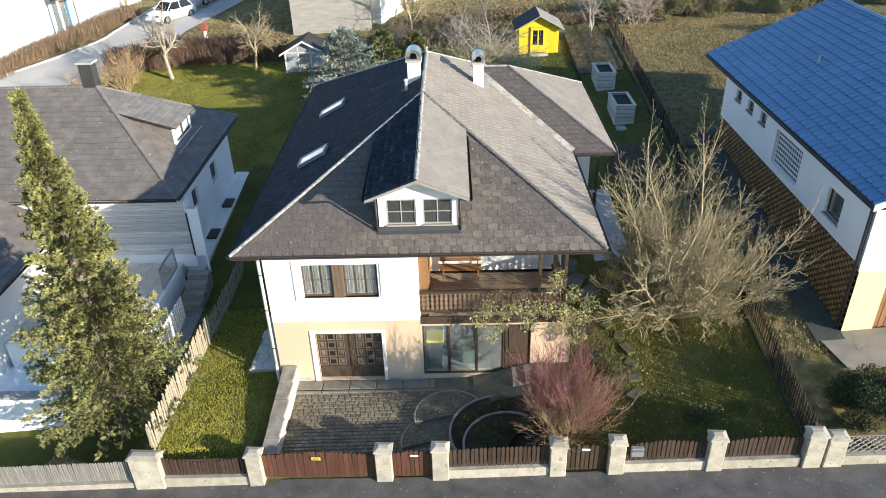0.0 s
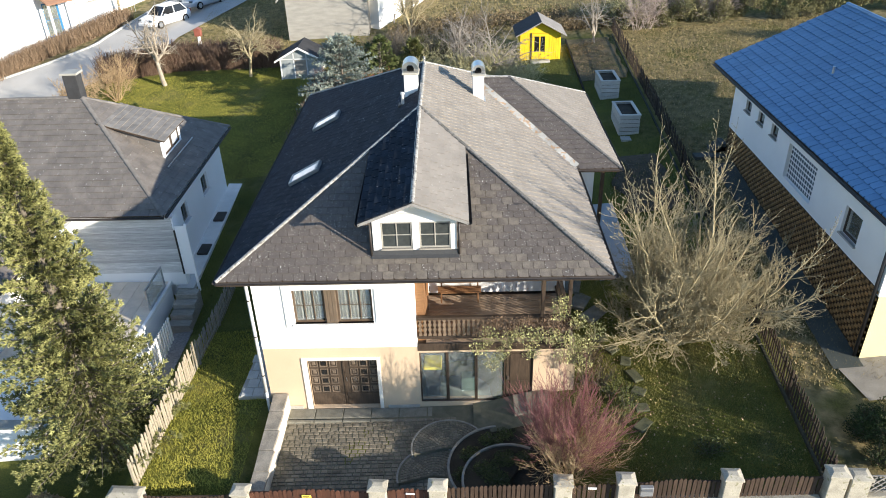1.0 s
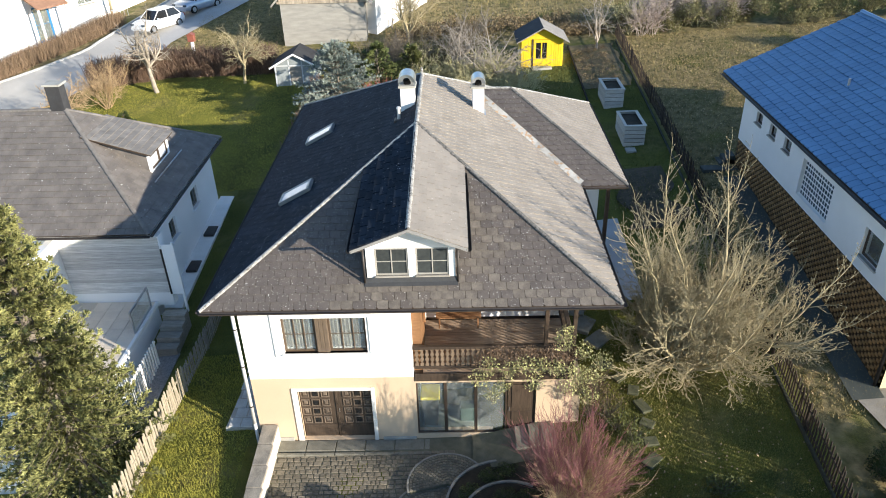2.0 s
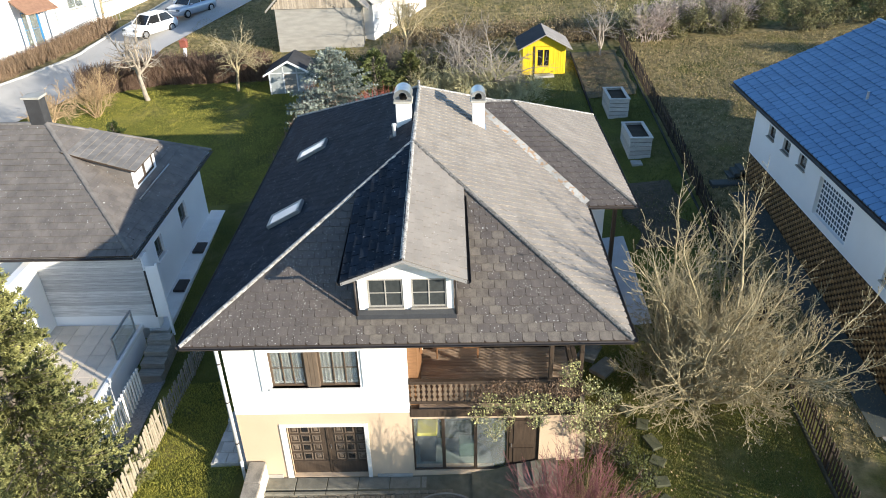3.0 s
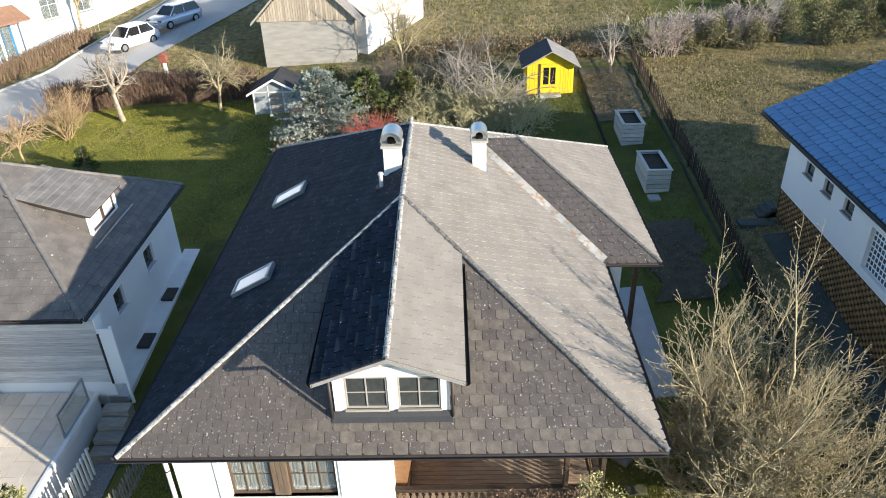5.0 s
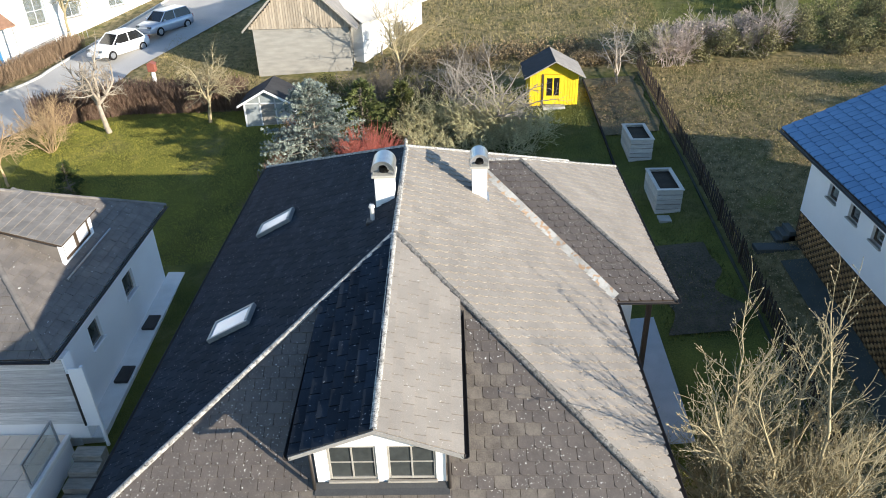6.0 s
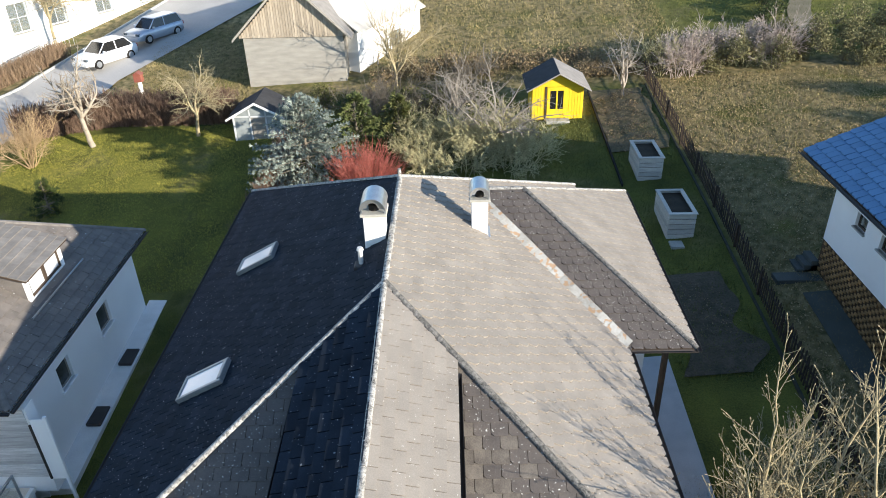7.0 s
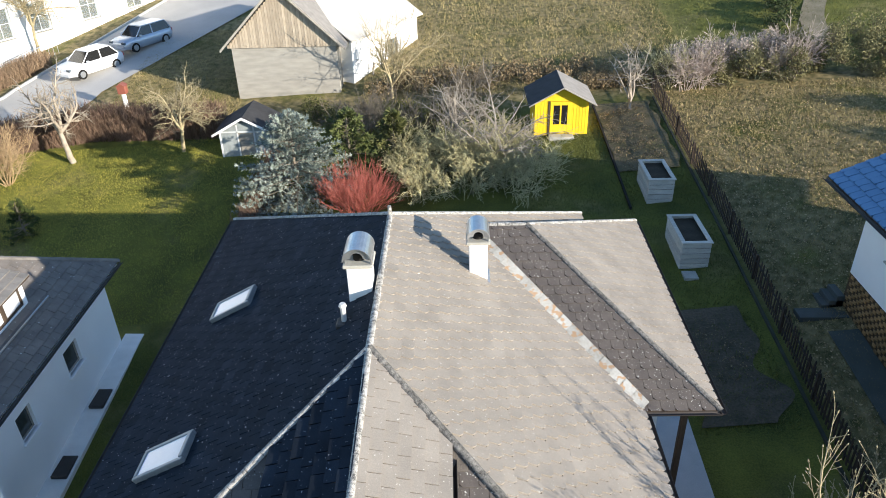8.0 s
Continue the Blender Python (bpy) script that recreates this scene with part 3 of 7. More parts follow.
def wall_cells(s, a0, a1, z0, z1, holes, corner):
    """One connected slab with rectangular holes; corner(a, z, side) gives the place of a corner on either face."""
    xs = sorted({a0, a1, *[h[0] for h in holes], *[h[2] for h in holes]})
    zs = sorted({z0, z1, *[h[1] for h in holes], *[h[3] for h in holes]})
    open_at = lambda i, j: not (0 <= i < len(xs) - 1 and 0 <= j < len(zs) - 1) or any(h[0] < (xs[i] + xs[i + 1]) / 2 < h[2] and h[1] < (zs[j] + zs[j + 1]) / 2 < h[3] for h in holes)
    k, n = len(s.v), len(zs)
    idx = lambda i, j, side: k + (i * n + j) * 2 + side
    s.v += [tuple(corner(x, z, side)) for x in xs for z in zs for side in (0, 1)]
    for i in range(len(xs) - 1):
        for j in range(len(zs) - 1):
            if open_at(i, j):
                continue
            s.f += [(idx(i, j, 0), idx(i + 1, j, 0), idx(i + 1, j + 1, 0), idx(i, j + 1, 0)), (idx(i, j, 1), idx(i, j + 1, 1), idx(i + 1, j + 1, 1), idx(i + 1, j, 1))]
            for di, dj, p, q in ((-1, 0, (i, j + 1), (i, j)), (1, 0, (i + 1, j), (i + 1, j + 1)), (0, -1, (i, j), (i + 1, j)), (0, 1, (i + 1, j + 1), (i, j + 1))):
                if open_at(i + di, j + dj):
                    s.f.append((idx(*q, 0), idx(*p, 0), idx(*p, 1), idx(*q, 1)))
    return s


def wall_y(s, x0, x1, z0, z1, y0, y1, holes=()):
    """A wall along x from y0 to y1, with rectangular holes (x0, z0, x1, z1) through it."""
    return wall_cells(s, x0, x1, z0, z1, holes, lambda a, z, side: (a, y1 if side else y0, z))


def wall_x(s, y0, y1, z0, z1, x0, x1, holes=()):
    """A wall along y from x0 to x1, with holes (y0, z0, y1, z1)."""
    return wall_cells(s, y0, y1, z0, z1, holes, lambda a, z, side: (x0 if side else x1, a, z))


# ---- the house with the hipped roof ----
house = thing("house", "white and ochre rendered house with a dark hipped tile roof", "house")
E0, E1, Y0, Y1, ZE = -7.2, 4.55, 18.95, 36.0, 5.71
RX, RY0, RY1, ZR = -1.24, 24.84, 30.13, 8.88
WX0, WX1, WY0, WY1 = -6.45, 3.75, 19.72, 35.2
MID = 2.62

s = wall_y(Shape(), WX0, -1.40, -0.8, MID, WY0, WY0 + 0.3, [(-5.07, 0.04, -2.77, 2.12)])
part("lower_wall", s, OCHRE, house, "ochre render")
s = wall_y(Shape(), -1.40, 3.45, -0.8, MID - 0.2, WY0, WY0 + 0.3, [(-1.36, 0.22, 2.38, 2.36)])
part("lower_wall", s, OCHRE, house, "ochre render")
part("lower_wall", Shape().box(WX0, WY0 + 0.3, -0.8, WX0 + 0.3, WY1, MID), OCHRE, house, "ochre render")
part("lower_wall", Shape().box(3.45, WY0, -0.8, 3.75, WY1, MID - 0.2), OCHRE, house, "ochre render")
s = wall_y(Shape(), WX0, -1.40, MID, 5.55, WY0 - 0.01, WY0 + 0.3, [(-5.24, 3.60, -2.73, 4.88)])
part("upper_wall", s, WHITE, house, "white render")
part("upper_wall", Shape().box(WX0 - 0.01, WY0 + 0.3, MID, WX0 + 0.3, WY1, 5.55), WHITE, house, "white render")
part("upper_wall", Shape().box(WX0, WY1 - 0.3, MID, WX1, WY1, 5.55), WHITE, house, "white render")
part("upper_wall", Shape().box(3.45, 22.75, MID - 0.2, WX1, WY1 - 0.3, 5.55), WHITE, house, "white render")
s = wall_y(Shape(), -1.40, 3.45, 2.75, 5.55, 22.62, 22.9, [(-0.85, 3.55, 0.72, 4.95)])
part("loggia_wall", s, WHITE, house, "white render")
part("loggia_side", Shape().box(-1.40, WY0 + 0.3, MID, -1.12, 22.62, 5.55), WOOD_WARM, house, "warm brown boarding")
part("inner_floor", Shape().box(WX0 + 0.3, WY0 + 0.3, 2.4, 3.45, WY1 - 0.3, 2.55), DARK, house)
part("plinth", Shape().rbox(WX0 - 0.03, WY0 - 0.05, -0.8, -5.4, WY0, 0.16, 0.01), CONCRETE, house)
part("plinth", Shape().rbox(-2.5, WY0 - 0.05, -0.8, -1.42, WY0, 0.14, 0.01), CONCRETE, house)

# raised plaster surround and the paired front windows
s = Shape()
x0, x1, z0, z1, b = -5.52, -2.52, 3.48, 5.06, 0.13
y = WY0 - 0.045
s.rbox(x0, y, z0, x0 + b, WY0 - 0.01, z1, 0.008).rbox(x1 - b, y, z0, x1, WY0 - 0.01, z1, 0.008).rbox(x0 + b, y, z1 - b, x1 - b, WY0 - 0.01, z1, 0.008).rbox(x0 + b, y, z0, x1 - b, WY0 - 0.01, z0 + 0.10, 0.008)
part("window_surround", s, WHITE, house)
part("window_sill", Shape().rbox(-5.30, WY0 - 0.10, 3.555, -2.68, WY0 + 0.12, 3.60, 0.012), WHITE, house)
OAKF = mat("oak_frame", (0.1125, 0.07875, 0.0525), (0.075, 0.051, 0.03375), 0.6, 3, 40, 0.2, stretch=(5, 5, 1))
CURTAIN = mat("net_curtain", (0.11, 0.105, 0.09), (0.07, 0.066, 0.056), 0.9, 3, 40, 0.1)
for xa, xb in ((-5.24, -4.24), (-3.86, -2.73)):
    window(house, pose(xa, WY0 + 0.09, 3.60), xb - xa, 1.28, 3, 2, OAKF, 0.065)
    c = Shape()
    nfold = 26
    for i in range(nfold):
        a0, a1 = xa + 0.03 + (xb - xa - 0.30) * i / nfold, xa + 0.03 + (xb - xa - 0.30) * (i + 1) / nfold
        c.add([(a0, WY0 + 0.27 + 0.03 * math.sin(i * 1.7), 3.62), (a1, WY0 + 0.27 + 0.03 * math.sin(i * 1.7 + 1.7), 3.62), (a1, WY0 + 0.27 + 0.03 * math.sin(i * 1.7 + 1.7), 4.86), (a0, WY0 + 0.27 + 0.03 * math.sin(i * 1.7), 4.86)], [(0, 1, 2, 3)])
    part("curtain", c, CURTAIN, house, "pale net curtain")
    part("white_curtain", Shape().rbox(xb - 0.24, WY0 + 0.26, 3.62, xb - 0.10, WY0 + 0.29, 4.84, 0.01), mat("curtain_cloth", (0.5, 0.51, 0.53), (0.4, 0.41, 0.43), 0.9, 3, 40, 0.1) if xa < -5 else bpy.data.materials["curtain_cloth"], house, "white curtain")
s = Shape()
s.rbox(-4.24, WY0 + 0.03, 3.60, -3.86, WY0 + 0.14, 4.88, 0.01)
for k in range(3):
    s.rbox(-4.23 + 0.12 * k, WY0 + 0.015, 3.62, -4.12 + 0.12 * k, WY0 + 0.03, 4.86, 0.005)
part("shutter_panel", s, mat("oak_panel", (0.165, 0.122, 0.085), (0.11, 0.08, 0.055), 0.6, 3, 40, 0.2, stretch=(5, 5, 1)), house, "plain wooden panel between the windows")

# garage door
SUR = mat("surround_paint", (0.80, 0.76, 0.68), (0.70, 0.66, 0.58), 0.85, 2, 50, 0.1)
s = Shape()
s.rbox(-5.25, WY0 - 0.04, 0.0, -5.07, WY0 + 0.10, 2.22, 0.01).rbox(-2.77, WY0 - 0.04, 0.0, -2.65, WY0 + 0.10, 2.22, 0.01).rbox(-5.07, WY0 - 0.04, 2.12, -2.77, WY0 + 0.10, 2.22, 0.01)
part("garage_surround", s, SUR, house)
GWOOD = mat("garage_wood", (0.085, 0.060, 0.042), (0.050, 0.036, 0.025), 0.55, 3, 40, 0.25, 0.01, rand=0.12, stretch=(6, 6, 1))
gy = WY0 + 0.17
gd = part("garage_door", Shape().rbox(-5.07, gy, 0.04, -2.77, gy + 0.06, 2.12, 0.01), GWOOD, house, "dark brown coffered double garage door")
field = Shape()
field.rbox(0, -0.03, 0, 0.26, 0, 0.03, 0.005).rbox(0, -0.03, 0.25, 0.26, 0, 0.28, 0.005).rbox(0, -0.03, 0.03, 0.03, 0, 0.25, 0.005).rbox(0.23, -0.03, 0.03, 0.26, 0, 0.25, 0.005)
field.add([(0.06, -0.003, 0.06), (0.20, -0.003, 0.06), (0.20, -0.003, 0.22), (0.06, -0.003, 0.22), (0.09, -0.022, 0.09), (0.17, -0.022, 0.09), (0.17, -0.022, 0.19), (0.09, -0.022, 0.19)], [(4, 5, 6, 7), (0, 1, 5, 4), (1, 2, 6, 5), (2, 3, 7, 6), (3, 0, 4, 7)])
GEDGE = mat("pale_moulding", (0.19, 0.145, 0.105), (0.11, 0.08, 0.057), 0.6, 6, 40, 0.2, rand=0.15)
fm = field.mesh("door_panel", GEDGE)
DPANE = mat("smoked_pane", (0.02, 0.02, 0.02), (0.015, 0.015, 0.015), 0.08, 3, 30, 0.0, spec=0.6)
for i in range(7):
    if i == 3:
        continue
    for j in range(4):
        x = -5.03 + i * 0.325 + (0.03 if i > 3 else 0)
        o = part("door_panel", fm, GWOOD, gd)
        o.matrix_basis = pose(x, gy, 0.62 + j * 0.365)
        if i in (1, 5):
            part("door_pane", Shape().box(x + 0.055, gy - 0.03, 0.675 + j * 0.365, x + 0.205, gy - 0.024, 0.845 + j * 0.365), DPANE, gd, "small dark pane")
part("door_seam", Shape().rbox(-3.945, gy - 0.03, 0.05, -3.885, gy, 2.10, 0.006), GWOOD, gd)
part("kick_board", Shape().rbox(-5.03, gy - 0.02, 0.06, -3.97, gy, 0.55, 0.006).rbox(-3.87, gy - 0.02, 0.06, -2.80, gy, 0.55, 0.006), GWOOD, gd)
part("door_handle", Shape().tube((-3.84, gy - 0.05, 1.1), (-3.84, gy - 0.05, 1.26), 0.012, 0.012, 8), STEEL, gd)

# glazed ground floor below the loggia
ROOM = mat("pale_room", (0.30, 0.33, 0.29), (0.20, 0.225, 0.20), 0.9, 1, 20, 0.05)
part("room_lining", Shape().box(-1.36, 21.6, 0.1, 2.38, 21.65, 2.4).box(-1.40, 20.02, 0.16, 2.4, 21.6, 0.21).box(2.38, 20.02, 0.1, 2.43, 21.6, 2.4), ROOM, house, "pale inner walls and floor")
for k, (xa, xb) in enumerate(((-1.36, -0.45), (-0.45, 0.50), (0.50, 1.47))):
    window(house, pose(xa, WY0 + 0.05, 0.22), xb - xa, 2.14, 1, 1, WOOD_DARK, 0.05, name="glass_panel")
door_leaf = part("entrance_door", Shape().rbox(1.49, WY0 + 0.06, 0.22, 2.36, WY0 + 0.12, 2.36, 0.01), WOOD_DARK, house, "dark wooden entrance door")
part("door_panel", Shape().rbox(1.62, WY0 + 0.04, 1.25, 2.23, WY0 + 0.06, 2.2, 0.008), WOOD_DARK, door_leaf)
part("door_panel", Shape().rbox(1.62, WY0 + 0.04, 0.36, 2.23, WY0 + 0.06, 1.1, 0.008), WOOD_DARK, door_leaf)
part("door_handle", Shape().tube((1.56, WY0 + 0.03, 1.15), (1.56, WY0 + 0.03, 1.3), 0.012, 0.012, 8), STEEL, door_leaf)
bin_thing = thing("waste_bin", "dark wheeled waste bin with a yellow lid behind the glass", "bin", (-0.95, 20.35, 0.21))
part("bin_body", Shape().add([(-0.22, -0.24, 0), (0.22, -0.24, 0), (0.22, 0.24, 0), (-0.22, 0.24, 0), (-0.28, -0.32, 1.2), (0.28, -0.32, 1.2), (0.28, 0.30, 1.2), (-0.28, 0.30, 1.2)], [(3, 2, 1, 0), (4, 5, 6, 7), (0, 1, 5, 4), (1, 2, 6, 5), (2, 3, 7, 6), (3, 0, 4, 7)]), mat("bin_grey", (0.05, 0.055, 0.055), (0.04, 0.042, 0.042), 0.5, 3, 30, 0.05), bin_thing)
part("bin_lid", Shape().rbox(-0.31, -0.36, 1.2, 0.31, 0.33, 1.29, 0.03), mat("bin_yellow", (0.75, 0.62, 0.03), (0.68, 0.55, 0.03), 0.5, 3, 30, 0.05), bin_thing, "yellow lid")
for sx in (-0.2, 0.2):
    part("wheel", Shape().tube((sx - 0.03, 0.27, 0.09), (sx + 0.03, 0.27, 0.09), 0.09, 0.09, 12), DARK, bin_thing)
solid("storage_box", Shape().rbox(0.0, 20.3, 0.21, 0.5, 20.7, 0.75, 0.02), mat("box_green", (0.08, 0.12, 0.10), (0.06, 0.09, 0.075), 0.6, 3, 30, 0.05), "dark green box standing behind the glass", "box")

# loggia: floor, beam, balustrade, post
LOGF = mat("loggia_boards", (0.42, 0.31, 0.22), (0.27, 0.195, 0.135), 0.6, 2.5, 40, 0.2, 0.01, rand=0.15, stretch=(1, 5, 5))
balcony = part("balcony", Shape().box(-1.38, 19.32, 2.44, 3.44, 22.62, 2.70), WOOD_DARK, house, "dark wooden balcony")
for k in range(19):
    part("floor_board", Shape().rbox(-1.12, 19.42 + k * 0.145, 2.70, 3.44, 19.55 + k * 0.145, 2.735, 0.004), LOGF, balcony)
part("fascia_board", Shape().rbox(-1.38, 19.28, 2.52, 3.5, 19.32, 2.80, 0.008), WOOD_DARK, balcony)
part("top_rail", Shape().rbox(-1.38, 19.30, 3.72, 3.5, 19.46, 3.80, 0.015), WOOD_DARK, balcony)
part("bottom_rail", Shape().rbox(-1.38, 19.34, 2.96, 3.5, 19.44, 3.04, 0.012), WOOD_DARK, balcony)
bal = Shape()
prof = [(0.055, 0.0), (0.055, 0.08), (0.022, 0.14), (0.062, 0.25), (0.042, 0.30), (0.022, 0.34), (0.042, 0.38), (0.062, 0.43), (0.022, 0.54), (0.055, 0.60), (0.055, 0.68)]
pl = [(r, z) for r, z in prof] + [(-r, z) for r, z in reversed(prof)]
bal.prism([(a, -0.014, z) for a, z in pl], (0, 0.028, 0))
bm_ = bal.mesh("baluster", mat("baluster_wood", (0.23, 0.165, 0.11), (0.14, 0.098, 0.065), 0.65, 3, 40, 0.3, 0.01, rand=0.15, stretch=(6, 6, 1)))
for k in range(31):
    o = part("baluster", bm_, WOOD_DARK, balcony)
    o.matrix_basis = pose(-1.28 + k * 0.155, 19.39, 3.04)
for k in range(17):
    o = part("baluster", bm_, WOOD_DARK, balcony)
    o.matrix_basis = pose(3.43, 19.55 + k * 0.155, 3.04, 0, 0, 90)
part("top_rail", Shape().rbox(3.36, 19.46, 3.72, 3.5, 22.6, 3.80, 0.015), WOOD_DARK, balcony)
part("bottom_rail", Shape().rbox(3.38, 19.46, 2.96, 3.48, 22.6, 3.04, 0.012), WOOD_DARK, balcony)
for x in (2.60, 3.43):
    part("post", Shape().rbox(x - 0.06, 19.33, 2.70, x + 0.06, 19.45, 5.5, 0.012), WOOD_DARK, balcony)
part("beam", Shape().rbox(-1.38, 19.33, 5.34, 4.0, 19.47, 5.52, 0.012), WOOD_DARK, balcony)
balcony.location = (0, 0.42, -0.07)
window(house, pose(-0.85, 22.68, 3.55), 1.57, 1.40, 2, 1, WOOD_WARM, 0.09, name="loggia_window")
# wooden bench and wall frame in the loggia
bench = thing("bench", "wooden bench with a slatted seat on the loggia", "bench", (0.0, 22.2, 2.735))
for k in range(4):
    part("seat_slat", Shape().rbox(-0.75, -0.22 + k * 0.11, 0.40, 0.75, -0.13 + k * 0.11, 0.43, 0.005), WOOD_WARM, bench)
for k in range(3):
    part("back_slat", Shape().rbox(-0.75, 0.26, 0.52 + k * 0.13, 0.75, 0.29, 0.62 + k * 0.13, 0.005), WOOD_WARM, bench)
for sx in (-0.66, 0.62):
    part("leg", Shape().rbox(sx, -0.22, 0, sx + 0.05, -0.17, 0.40, 0.005), WOOD_WARM, bench)
    part("leg", Shape().rbox(sx, 0.24, 0, sx + 0.05, 0.26, 0.88, 0.005), WOOD_WARM, bench)
picture = thing("wall_lantern", "wood-framed lantern box hung on the boarded loggia side", "lantern", (-1.10, 21.2, 3.75))
part("lantern_frame", Shape().rbox(0, -0.22, 0, 0.07, 0.22, 0.62, 0.01), WOOD_WARM, picture)
part("lantern_face", Shape().rbox(0.07, -0.15, 0.08, 0.08, 0.15, 0.54, 0.005), SUR, picture)

# roof decks, tiles and caps
def deck_part(name, corners, label="", parent=None):
    o = [Vector(c) for c in corners]
    nrm = (o[1] - o[0]).cross(o[-1] - o[0]).normalized()
    return part(name, Shape().prism([p - nrm * 0.06 for p in o], nrm * 0.058), UNDER, parent or house, label)


FRONT = [(E0, Y0, ZE), (E1, Y0, ZE), (RX, RY0, ZR)]
RIGHT = [(E1, Y0, ZE), (E1, Y1, ZE), (RX, RY1, ZR), (RX, RY0, ZR)]
BACK = [(E1, Y1, ZE), (E0, Y1, ZE), (RX, RY1, ZR)]
LEFT = [(E0, Y1, ZE), (E0, Y0, ZE), (RX, RY0, ZR), (RX, RY1, ZR)]
A2, B2, C2 = (2.27, 31.4, 7.85), (6.25, 26.45, 5.71), (6.25, 35.4, 5.71)
AF = [(4.40, 26.45, 5.71), B2, A2, (0.72, 31.4, 7.85)]
AR = [B2, C2, A2]
AB = [C2, (4.40, 35.4, 5.71), (0.72, 31.4, 7.85), A2]
DP, DE = (-1.29, 19.28, 8.04), (-1.24, 24.80, 8.90)
def on_plane(x, y, a, b, c):
    """The point of the plane through a, b and c above (x, y)."""
    a, b, c = Vector(a), Vector(b), Vector(c)
    n = (b - a).cross(c - a)
    return (x, y, a.z - (n.x * (x - a.x) + n.y * (y - a.y)) / n.z)


DC, DD = (0.30, 19.28, 7.41), (-2.88, 19.28, 7.41)
DR = [DC, on_plane(0.27, 23.3, DC, DP, DE), DE, DP]
DL = [on_plane(-2.84, 23.3, DD, DP, DE), DD, DP, DE]
in_dormer = lambda p: -2.5 < p.x < -0.05 and 19.95 < p.y < 22.6
in_annex = lambda p: p.x > 1.5 and p.y > 26.6 + (4.5 - p.x) * 1.25 and p.y < 35.2 - (4.5 - p.x) * 1.0
d = deck_part("front_roof", FRONT, "dark grey tiles with pale lichen specks")
worn_row = lambda p, rnd: (p.y < 19.62 and p.x > -3.6 and rnd.random() < (0.75 if p.x < 0.6 else 0.4)) or (p.x > -0.2 and p.y > 19.6 and rnd.random() < 0.75 - 0.35 * p.x)
tiling(d, FRONT, 0.33, 0.26, 0.055, 0.013, TILE, TILES, 300, in_dormer, seed=3, gap=0.011, alt=(worn_row, MOSSY))
caps(d, (E0, Y0, ZE + 0.02), (RX, RY0, ZR + 0.03), LICHEN)
caps(d, (E1, Y0, ZE + 0.02), (RX, RY0, ZR + 0.03), SHADECAP, 0.08)
d = deck_part("east_roof", RIGHT, "pale grey tiles with sunlight put into their colour")
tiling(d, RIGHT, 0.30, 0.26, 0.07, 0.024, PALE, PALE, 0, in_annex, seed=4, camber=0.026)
caps(d, (RX, RY0, ZR + 0.03), (RX, RY1, ZR + 0.03), LICHEN)
caps(d, (E1, Y1, ZE + 0.02), (RX, RY1, ZR + 0.03), LICHEN)
d = deck_part("back_roof", BACK)
tiling(d, BACK, 0.36, 0.28, 0.11, 0.032, TILE, TILES, 0, seed=5)
d = deck_part("west_roof", LEFT, "dark tiles with shade put into their colour")
tiling(d, LEFT, 0.34, 0.27, 0.05, 0.016, SHADETILE, SHADETILE, 0, seed=6, gap=0.014)
caps(d, (E0, Y1, ZE + 0.02), (RX, RY1, ZR + 0.03), LICHEN)
d = deck_part("wing_front_roof", AF, "dark grey tiles with lichen specks")
tiling(d, AF, 0.30, 0.26, 0.07, 0.016, TILE, TILES, 0, lambda p: p.y - 26.45 < 0.0, seed=7)
caps(d, B2, A2, SHADECAP, 0.08)
d = deck_part("wing_east_roof", AR, "pale grey tiles with sunlight put into their colour")
tiling(d, AR, 0.30, 0.26, 0.06, 0.020, PALE, PALE, 0, seed=8, camber=0.02)
caps(d, (C2[0], C2[1], C2[2] + 0.02), A2, LICHEN)
d = deck_part("wing_back_roof", AB)
tiling(d, AB, 0.30, 0.26, 0.11, 0.032, TILE, TILES, 0, seed=9)
caps(d, (0.72, 31.4, 7.87), A2, LICHEN)
part("flue_cap", Shape().tube((RX, RY1 - 0.1, ZR + 0.05), (RX, RY1 - 0.1, ZR + 0.28), 0.05, 0.045, 8), LICHEN, house)
# rusty sheet-metal strip up the junction with the wing
RUST = mat("rusty_flashing", (0.496, 0.488, 0.448), (0.352, 0.328, 0.28), 0.65, 3.5, 20, 0.2, 0.01, rand=0.2, spots=(0.42, 0.28, 0.17), spot_scale=5.5, spot_at=0.55)
va, vb = Vector((4.55, 26.50, 5.76)), Vector((0.95, 31.00, 7.74))
vd = (vb - va)
for k in range(17):
    a, b2 = va + vd * (k / 17), va + vd * ((k + 1.06) / 17)
    w = Vector((0.12, 0.10, 0.0))
    part("flashing", Shape().add([a - w, a + w * 0.9 + Vector((0, 0, 0.10)), b2 + w * 0.9 + Vector((0, 0, 0.10)), b2 - w, a - w - Vector((0, 0, .04)), b2 - w - Vector((0, 0, .04))], [(0, 1, 2, 3), (4, 0, 3, 5)]), RUST, house)
for a, b2 in (((E0, Y0 - 0.05, ZE - 0.02), (E1, Y0 - 0.05, ZE - 0.02)), ((E0 - 0.05, Y1, ZE - 0.02), (E0 - 0.05, Y0, ZE - 0.02)), ((E1 + 0.05, Y0, ZE - 0.02), (E1 + 0.05, 26.4, ZE - 0.02)), ((4.6, 26.40, ZE - 0.02), (6.25, 26.40, ZE - 0.02)), ((6.30, 26.4, ZE - 0.02), (6.30, 35.4, ZE - 0.02))):
    gutter(house, a, b2)
s = Shape()
